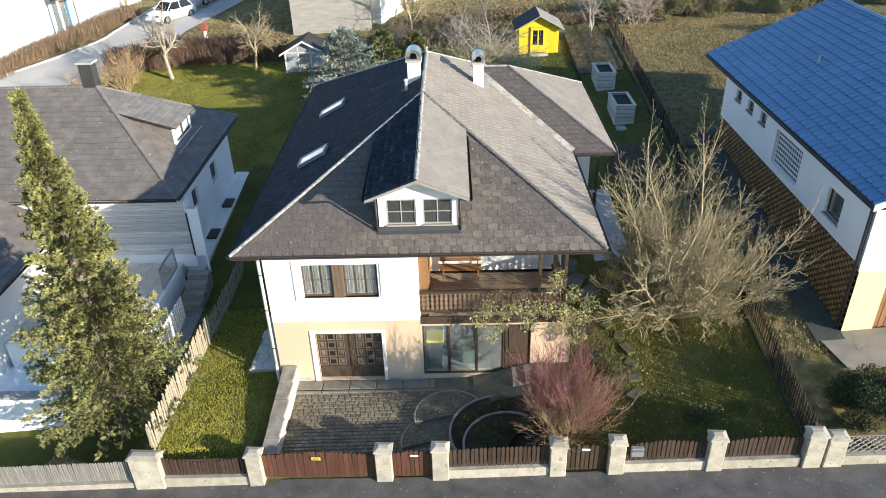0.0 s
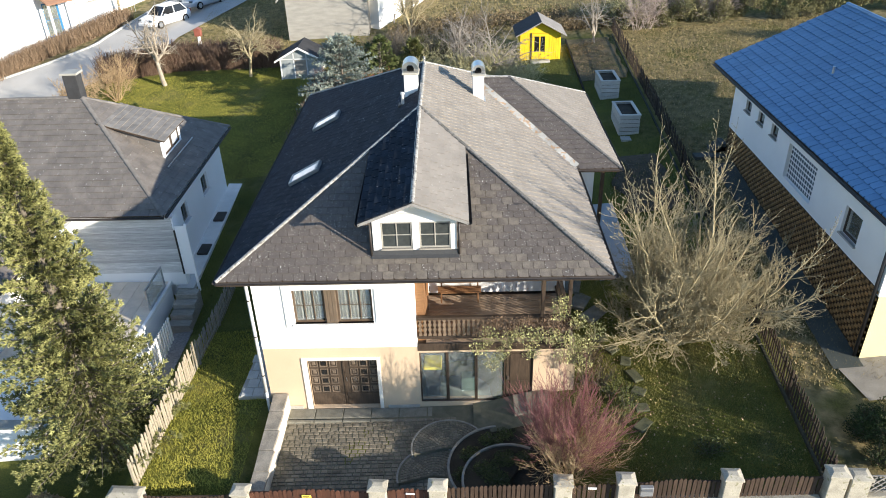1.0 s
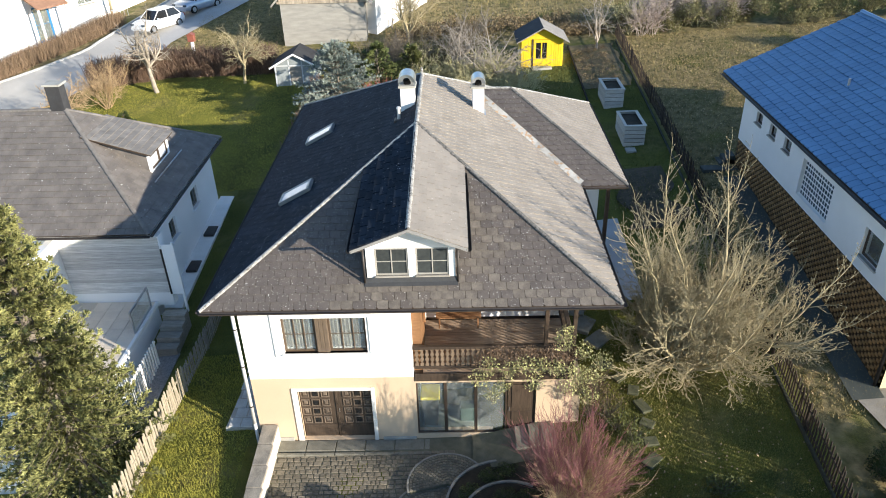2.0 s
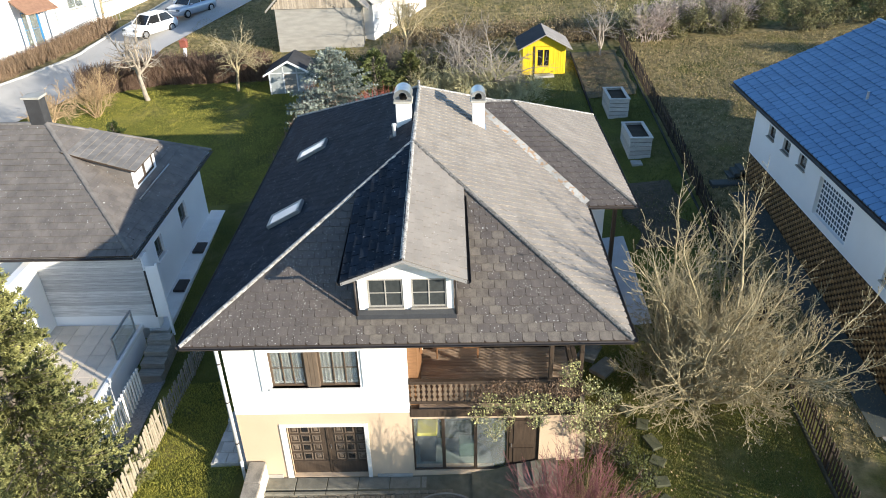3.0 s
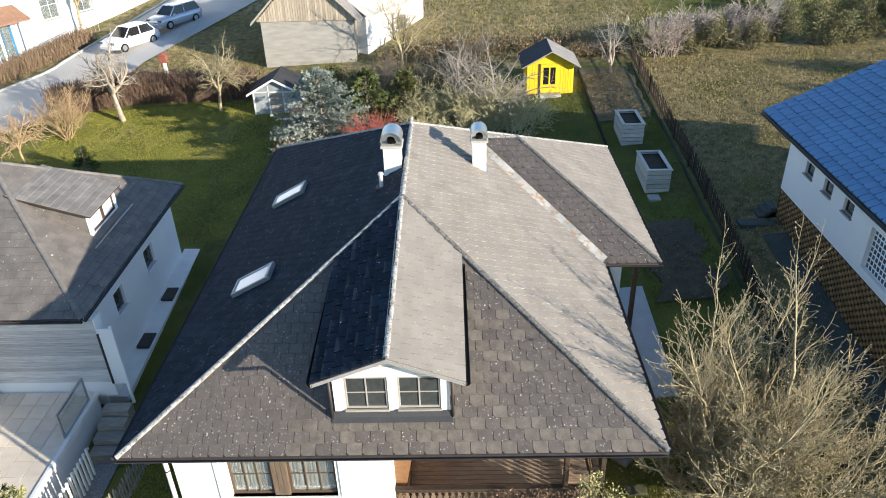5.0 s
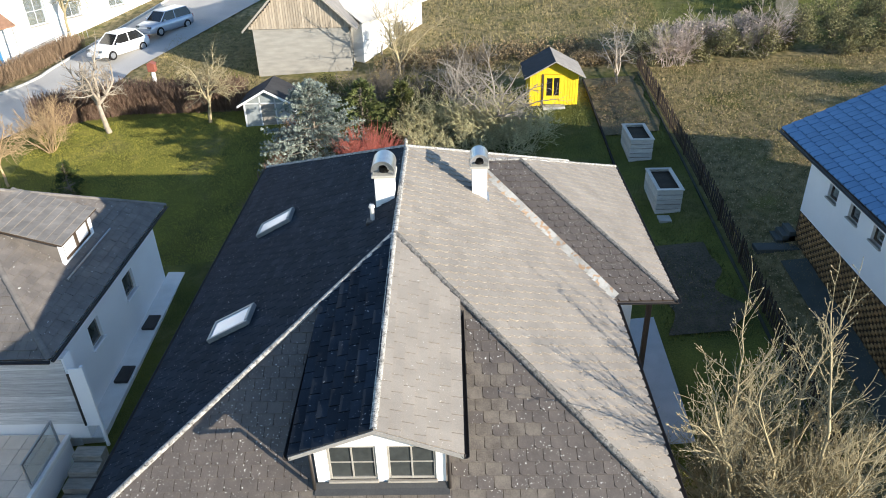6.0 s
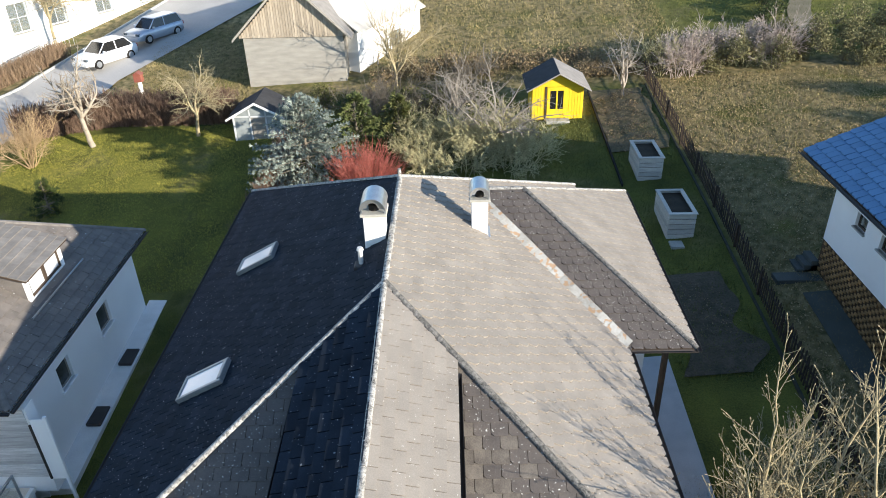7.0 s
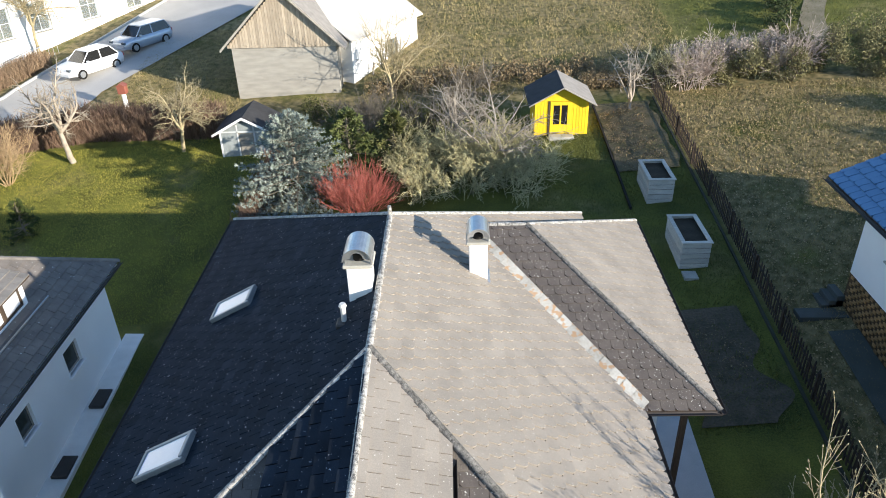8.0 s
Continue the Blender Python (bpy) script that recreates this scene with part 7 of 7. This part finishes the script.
# conifers
def conifer(x, y, h, radius, seed, dark, light, label, droop=0.12, whorl=0.26, clump=0.26, density=1.0, low=0.03, shape=0.9, boughs=0):
    """Trunk, whorls of boughs, and sprays of needles on them."""
    rnd = random.Random(seed)
    t = thing("conifer", label, "tree", (x, y, land(x, y) - 0.05))
    part("trunk", Shape().tube((0, 0, -0.1), (0, 0, h * 0.97), h * 0.016 + 0.03, 0.02, 9), BARK2, t)
    bough, fol = Shape(), Shape()

    def spray(p, d, size):
        side = d.cross(Vector((rnd.gauss(0, 1), rnd.gauss(0, 1), rnd.gauss(0, 1)))).normalized()
        for j in range(3):
            u = side.copy()
            u.rotate(Matrix.Rotation(j * 1.05 + rnd.random(), 3, d))
            a = p - d * size * 0.2
            w = size * rnd.uniform(0.17, 0.28)
            tip = p + d * size * rnd.uniform(0.8, 1.15) + u * size * 0.1
            fol.add([a, p + d * size * 0.35 + u * w, tip, p + d * size * 0.35 - u * w], [(0, 1, 2, 3)])
            q = p + d * size * 0.3
            for sgn in (-1, 1):
                e = (d * 0.7 + u * sgn).normalized()
                fol.add([q, q + e * size * 0.45 + d * w * 0.5, q + e * size * 0.75, q + e * size * 0.42 - d * w * 0.5], [(0, 1, 2, 3)])

    z = h * low
    while z < h * 0.985:
        f = z / h
        rad = radius * (1 - f) ** shape * rnd.uniform(0.85, 1.1) + 0.10
        for k in range(boughs or max(4, int(8 * density))):
            a = rnd.random() * 2 * math.pi
            ln = rad * rnd.uniform(0.72, 1.12)
            slope = (0.75 * f - droop) + rnd.uniform(-0.12, 0.12)
            d = Vector((math.cos(a), math.sin(a), slope)).normalized()
            p0 = Vector((0, 0, z + rnd.uniform(-0.1, 0.1)))
            bough.tube(p0, p0 + d * ln * 0.95, 0.022 * (1 - f) + 0.008, 0.006, 4, False)
            sd = d.cross(Vector((0, 0, 1))).normalized()
            cnt = max(3, int(ln / 0.17 * density))
            for i in range(cnt):
                u = 0.18 + 0.82 * (i + rnd.random()) / cnt
                wid = 0.20 * ln * (1 - u) + 0.10
                off = sd * rnd.uniform(-1, 1) * wid + Vector((0, 0, rnd.uniform(-0.10, 0.05)))
                dd = (d + sd * (1.0 if off.dot(sd) > 0 else -1.0) * rnd.uniform(0.1, 0.9) + Vector((0, 0, rnd.uniform(-0.1, 0.45)))).normalized()
                spray(p0 + d * ln * u + off, dd, clump * rnd.uniform(0.7, 1.2))
        z += whorl * rnd.uniform(0.8, 1.2) * (1 - 0.35 * f)
    part("bough_frame", bough, BARK2, t, kind="stuff")
    fm_ = mat("needles", light, dark, 0.75, 1.3, 12, 0.0, island=0.30)
    part("needles", fol, fm_, t, kind="stuff")
    return t


conifer(-11.8, 18.45, 12.2, 3.0, 41, (0.045, 0.055, 0.016), (0.40, 0.39, 0.145), "tall olive-green spruce behind the street fence", density=3.0, whorl=0.30, clump=0.16, shape=1.12, droop=0.0, low=0.07, boughs=15)
conifer(-6.7, 43.4, 4.5, 3.4, 42, (0.06, 0.085, 0.066), (0.40, 0.45, 0.39), "blue-grey spruce behind the house", whorl=0.40, clump=0.16, density=2.0, droop=0.2, shape=0.75)
conifer(-4.6, 45.6, 3.4, 1.9, 43, (0.045, 0.065, 0.02), (0.15, 0.17, 0.055), "dark green conifer behind the house", whorl=0.30, clump=0.28)
conifer(-2.6, 46.6, 2.6, 1.6, 44, (0.06, 0.075, 0.024), (0.19, 0.19, 0.065), "green conifer among the bare shrubs", whorl=0.30, clump=0.28)
conifer(-19.6, 43.3, 1.8, 0.8, 45, (0.03, 0.05, 0.012), (0.09, 0.11, 0.03), "young fir standing on the lawn", clump=0.22)


# leafy masses
def leafy(name, label, pts, n, size, material, radii, seed, category="shrub", twigs=None):
    """Many small folded leaves round a set of centres, on thin stems."""
    rnd = random.Random(seed)
    x0, y0 = pts[0][0], pts[0][1]
    t = thing(name, label, category, (x0, y0, land(x0, y0)))
    o = Vector((x0, y0, land(x0, y0)))
    lv, st_ = Shape(), Shape()
    for k in range(n):
        c = pts[rnd.randrange(len(pts))]
        c = Vector((c[0], c[1], c[2] if len(c) > 2 else land(c[0], c[1]) + radii[2] * 0.8)) - o
        u = Vector((rnd.gauss(0, 1), rnd.gauss(0, 1), rnd.gauss(0, 1))).normalized() * rnd.random() ** 0.4
        p = c + Vector((u.x * radii[0], u.y * radii[1], u.z * radii[2]))
        d = Vector((rnd.gauss(0, 1), rnd.gauss(0, 1), rnd.gauss(0.3, 1))).normalized()
        w = d.orthogonal().normalized()
        w.rotate(Matrix.Rotation(rnd.random() * 6.28, 3, d))
        b = d.cross(w) * size * 0.12
        sz = size * rnd.uniform(0.6, 1.3)
        lv.add([p, p + d * sz * 0.5 + w * sz * 0.3 + b, p + d * sz, p + d * sz * 0.5 - w * sz * 0.3 + b], [(0, 1, 2), (0, 2, 3)])
        if k % 14 == 0:
            st_.tube(c + Vector((u.x * radii[0] * 0.2, u.y * radii[1] * 0.2, -radii[2] * 0.8)), p, 0.012, 0.005, 3, False)
    part("stem_tangle", st_, twigs or BARK2, t, kind="stuff")
    part("leaves", lv, material, t, kind="stuff")
    return t


YEW = mat("dark_evergreen", (0.06, 0.084, 0.0208), (0.0176, 0.0288, 0.008), 0.6, 2, 20, 0.0, island=0.35)
leafy("evergreen_bush", "dark green evergreen bush behind the corner pillar", [(11.75 + 2.9 * rb.random(), 15.9 + 1.1 * rb.random(), 1.35 + 1.05 * rb.random() ** 1.3) for k in range(26)], 34000, 0.062, YEW, (0.55, 0.5, 0.42), 51)
IVY = mat("balcony_creeper", (0.56, 0.53, 0.24), (0.18, 0.19, 0.07), 0.6, 3, 20, 0.0, island=0.4)
cre = [(0.9, 19.3, 3.3), (1.5, 19.25, 3.2), (1.9, 19.25, 3.4), (2.4, 19.3, 3.3), (2.9, 19.2, 3.3), (3.4, 19.2, 3.2), (3.6, 19.3, 3.0), (3.7, 19.5, 3.7), (1.3, 19.2, 2.7), (2.2, 19.2, 2.8), (3.2, 19.2, 2.6), (3.6, 19.4, 2.4), (3.1, 19.3, 4.2)]
leafy("climbing_plant", "half-bare climbing plant over the balcony rail", cre + [(4.0, 19.2, 3.0), (4.2, 19.3, 3.5), (3.9, 19.2, 2.2), (3.1, 19.25, 4.5), (0.6, 19.25, 2.9), (1.0, 19.25, 2.3)], 3000, 0.066, IVY, (0.34, 0.17, 0.38), 52, "climber", BARK)
leafy("climbing_plant", "brown leafless climber hanging beside the balcony", [(3.9, 19.6, 2.4), (4.2, 19.9, 2.0), (4.4, 20.4, 1.8), (4.1, 19.6, 1.5), (4.6, 19.5, 1.6)], 2400, 0.06, mat("dry_climber", (0.15, 0.11, 0.06), (0.08, 0.06, 0.035), 0.8, 3, 20, 0.0, island=0.4), (0.5, 0.5, 0.6), 53, "climber")
leafy("climbing_plant", "withered brown creeper tangled in the balustrade", [(0.7 + 0.28 * k, 19.62, 3.35 + 0.12 * (k % 3)) for k in range(11)], 2600, 0.055, mat("withered_leaf", (0.30, 0.20, 0.13), (0.13, 0.085, 0.055), 0.8, 3, 20, 0.0, island=0.4), (0.30, 0.14, 0.30), 66, "climber")
GC = mat("ground_cover", (0.125, 0.135, 0.042), (0.045, 0.055, 0.018), 0.7, 2, 20, 0.0, island=0.35)
leafy("ground_cover", "low dark ground cover in the curved bed", [(0.3, 17.3, 0.24), (0.9, 17.9, 0.24), (1.5, 18.2, 0.26), (0.1, 16.5, 0.24), (0.7, 16.6, 0.38), (1.3, 17.0, 0.38), (1.9, 16.9, 0.42), (1.0, 16.2, 0.38)], 6500, 0.055, GC, (0.42, 0.36, 0.09), 54, "plant")
leafy("shrub", "sparse dark shrub on the shaded lawn", [(5.0, 18.2), (5.3, 18.8), (4.9, 19.3)], 1100, 0.07, GC, (0.5, 0.5, 0.5), 55)
leafy("shrub", "low dark shrub on the shaded lawn", [(7.4, 16.8)], 700, 0.07, GC, (0.6, 0.4, 0.3), 56)
FARHEDGE = mat("rough_hedge", (0.2635, 0.238, 0.1105), (0.119, 0.1148, 0.051), 0.8, 1.2, 12, 0.0, island=0.35)
PINKISH = mat("pinkish_shrub", (0.50, 0.42, 0.36), (0.32, 0.26, 0.22), 0.85, 1.2, 12, 0.0, island=0.3)
leafy("hedge", "overgrown mixed hedge along the rough meadow", [(x + rb.uniform(-.6, .6), 52.6 + rb.uniform(-.9, 1.2), land(x, 52.6) + rb.uniform(0.3, 1.1 + 1.0 * smooth_step(15, 19, x) + 0.6 * rb.random())) for x in steps(11.4, 34, 130)], 62000, 0.11, FARHEDGE, (0.62, 0.62, 0.6), 57, "hedge")
leafy("shrub", "pinkish-grey winter shrub beside the meadow", [(x + rb.uniform(-.5, .5), 52.9 + rb.uniform(-.5, 1.2), land(x, 53) + rb.uniform(1.0, 2.0)) for x in steps(12, 18.0, 22)], 7000, 0.12, PINKISH, (0.6, 0.6, 0.6), 58)
DRYF = mat("dry_stalk_leaf", (0.30, 0.22, 0.12), (0.17, 0.125, 0.07), 0.85, 2, 12, 0.0, island=0.35)
leafy("shrub", "brownish undergrowth beside the fence corner", [(x, 53.2) for x in steps(7.5, 10.5, 6)], 3000, 0.10, DRYF, (0.6, 0.7, 0.5), 59)
leafy("shrub", "yellow-green undergrowth around the bare trees", [(x, y) for x, y in ((-3, 48.5), (-1.8, 47.6), (-0.8, 49.5), (-4.8, 48.6), (-2.2, 50.4), (-5.8, 50.4), (-7.2, 51.6))], 7000, 0.12, mat("yellow_green_leaf", (0.176, 0.168, 0.056), (0.088, 0.088, 0.028), 0.8, 2, 12, 0.0, island=0.35), (0.8, 0.7, 0.8), 60)
leafy("hedge", "dark scrub beside the field track", [(19.2 + 0.30 * k + rb.uniform(-.4, .4), 56.0 + 1.0 * k, land(19.2 + 0.3 * k, 56.0 + k) + rb.uniform(0.1, 0.9)) for k in range(18)], 9000, 0.14, YEW, (0.8, 0.7, 0.5), 68, "hedge")
# out of view, added only to cast shade on the right part of the meadow
leafy("evergreen_bush", "unseen evergreen bushes added to shade the meadow", [(27.2 + 4 * rb.random(), 38.6 + 5.5 * rb.random(), 4.9 + 2.2 * rb.random()) for k in range(30)], 16000, 0.2, YEW, (0.9, 0.9, 0.7), 67)
leafy("shrub", "dry brown stalks at the edge of the field", [(x, 54.0 + (x % 2)) for x in steps(-4, 8.5, 16)], 5000, 0.15, DRYF, (0.8, 0.8, 0.55), 61)
leafy("plant", "withered perennials in the vegetable strip", [(8.1 + 0.7 * (k % 3), 44.4 + 0.42 * k) for k in range(15)], 2200, 0.07, DRYF, (0.55, 0.6, 0.14), 62, "plant")
leafy("plant", "dark dug-over vegetable patch with withered plants", [(8.0, 33.0), (8.6, 32.0), (7.6, 31.6), (8.8, 33.6), (9.3, 32.4)], 500, 0.07, DRYF, (0.9, 0.9, 0.10), 63, "plant")
leafy("shrub", "pale dry ornamental grass under the spruce", [(-13.4, 16.6), (-13.0, 16.5)], 1300, 0.16, STRAWTWIG, (0.4, 0.3, 0.3), 64, "plant")


def twig_hedge(label, pts, h, w, n, material, seed):
    """A leafless clipped hedge: a thicket of upright twigs."""
    rnd = random.Random(seed)
    t = thing("hedge", label, "hedge", (*pts[0], land(*pts[0])))
    o = Vector((*pts[0], land(*pts[0])))
    s = Shape()
    lens = [(Vector(b) - Vector(a)).length for a, b in zip(pts, pts[1:])]
    for k in range(n):
        u = rnd.random() * sum(lens)
        i = 0
        while u > lens[i]:
            u -= lens[i]
            i += 1
        a, b = Vector(pts[i]), Vector(pts[i + 1])
        q = a.lerp(b, u / lens[i]) + Vector((rnd.uniform(-w, w), rnd.uniform(-w, w)))
        p = Vector((q.x, q.y, land(q.x, q.y))) - o
        for j in range(3):
            d = Vector((rnd.gauss(0, 0.3), rnd.gauss(0, 0.3), 1)).normalized()
            e = p + d * h * rnd.uniform(0.3, 0.6)
            s.tube(p, e, 0.012, 0.009, 3, False)
            p = e
    part("thicket", s, material, t, kind="stuff")
    return t


DRYHEDGE = mat("dry_hedge_twig", (0.30, 0.21, 0.13), (0.19, 0.13, 0.085), 0.85, 2, 30, 0.2, island=0.3)
twig_hedge("brown leafless hedge at the end of the lawn", [(-24.5, 50.6), (-19.5, 51.6), (-12.3, 50.9)], 1.25, 0.45, 5200, HEDGE, 71)
twig_hedge("brown leafless hedge in front of the white building", [(-33.5, 51.5), (-29.6, 57.0), (-26.9, 61.8)], 0.75, 0.6, 5200, DRYHEDGE, 72)
twig_hedge("dark leafless hedge along the west side of the lawn", [(-8.9, 37.5), (-8.6, 43.0), (-8.4, 47.0)], 0.9, 0.3, 2200, HEDGE, 73)


OLEAF = mat("olive_undergrowth", (0.4, 0.36, 0.168), (0.24, 0.224, 0.096), 0.85, 2, 12, 0.0, island=0.35)
leafy("shrub", "olive-yellow bramble thicket behind the house", [(rb.uniform(-2.4, 3.2), rb.uniform(43.2, 47.6)) for k in range(40)], 5000, 0.075, OLEAF, (0.7, 0.7, 0.7), 65)
for k in range(9):
    x = 11.8 + k * 0.8
    bare_tree(x, 52.7 + rb.uniform(-0.8, 1.0), 9, rb.uniform(1.2, 1.7), 0.022, 160 + k, PINKTWIG if k % 3 else OLIVE, "pinkish-grey leafless shrub at the meadow's edge", dict(levels=4, segs=[4, 3, 2], kids=[5, 4, 2], rmin=0.012), 42, name="shrub", category="shrub", group="leafless shrubs at the meadow's edge", base=0.4)


# turf blades and fallen leaves
def scatter(name, label, zone, n, material, h, w, seed, flat=False):
    rnd = random.Random(seed)
    s = Shape()
    for k in range(n):
        x, y = rnd.uniform(zone[0], zone[2]), rnd.uniform(zone[1], zone[3])
        z = land(x, y) + bumpy(x, y)
        a = rnd.random() * 6.28
        c, d = math.cos(a), math.sin(a)
        hh = h * rnd.uniform(0.5, 1.4)
        if flat:
            s.add([(x, y, z + 0.025), (x + c * w, y + d * w, z + 0.02 + hh), (x + c * w - d * w, y + d * w + c * w, z + 0.03), (x - d * w, y + c * w, z + 0.02)], [(0, 1, 2, 3)])
        else:
            lx, ly = rnd.gauss(0, 0.5) * hh, rnd.gauss(0, 0.5) * hh
            s.add([(x - c * w, y - d * w, z - 0.02), (x + c * w, y + d * w, z - 0.02), (x + lx, y + ly, z + hh)], [(0, 1, 2)])
    return solid(name, s, material, label, kind="stuff")


BLADE = mat("grass_blade", (0.45, 0.41, 0.075), (0.23, 0.235, 0.042), 0.8, 0.5, 4, 0.0, island=0.14)
DRYB = mat("dry_grass_blade", (0.43, 0.34, 0.16), (0.17, 0.145, 0.06), 0.85, 0.4, 4, 0.0, island=0.22)
# darker copy of the lawn blade; shade of the shaded lawns is in its colour
SHADEB = mat("shaded_grass_blade", (0.16, 0.165, 0.05), (0.08, 0.095, 0.025), 0.8, 0.5, 4, 0.0, island=0.2)
LITTER = mat("fallen_leaf", (0.50, 0.37, 0.21), (0.26, 0.18, 0.09), 0.8, 2, 12, 0.0, island=0.35)
scatter("grass", "lawn blades of the strip beside the drive", (-10.2, 15.9, -6.8, 24), 26000, BLADE, 0.07, 0.012, 81)
scatter("grass", "lawn blades of the front garden", (3.9, 15.8, 10.2, 26), 56000, mat("winter_blade", (0.2964, 0.2574, 0.078), (0.1404, 0.1365, 0.039), 0.8, 0.5, 4, 0.0, island=0.3), 0.06, 0.011, 82)
scatter("grass", "lawn blades of the back garden", (-24, 36.5, -7.4, 50.5), 110000, BLADE, 0.052, 0.013, 83)
scatter("grass", "lawn blades of the passage between the houses", (-11.3, 24, -7.2, 36.5), 26000, SHADEB, 0.06, 0.012, 91)
scatter("grass", "straw blades of the rough meadow", (10.9, 19, 26, 52), 120000, DRYB, 0.09, 0.017, 84)
scatter("grass", "straw blades of the field behind", (-5, 53, 14, 78), 36000, DRYB, 0.12, 0.026, 85)
scatter("grass", "blades of the far field with shade put into their green", (12, 54, 30, 78), 24000, SHADEB, 0.10, 0.026, 92)
scatter("grass", "weeds over the vegetable patch", (7.2, 29.3, 10.2, 35), 1800, SHADEB, 0.12, 0.02, 90)
scatter("grass", "lawn blades behind the wing", (3.5, 35, 10.6, 50), 36000, SHADEB, 0.06, 0.016, 86)
scatter("grass", "verge blades beside the side road", (-20, 51.5, -12, 66), 24000, DRYB, 0.09, 0.02, 87)
scatter("fallen_leaves", "brown fallen leaves on the rough meadow", (11, 20, 24, 52), 15000, LITTER, 0.035, 0.05, 88, True)
scatter("fallen_leaves", "brown fallen leaves on the front lawn", (4, 16, 10.3, 25), 500, LITTER, 0.03, 0.04, 89, True)
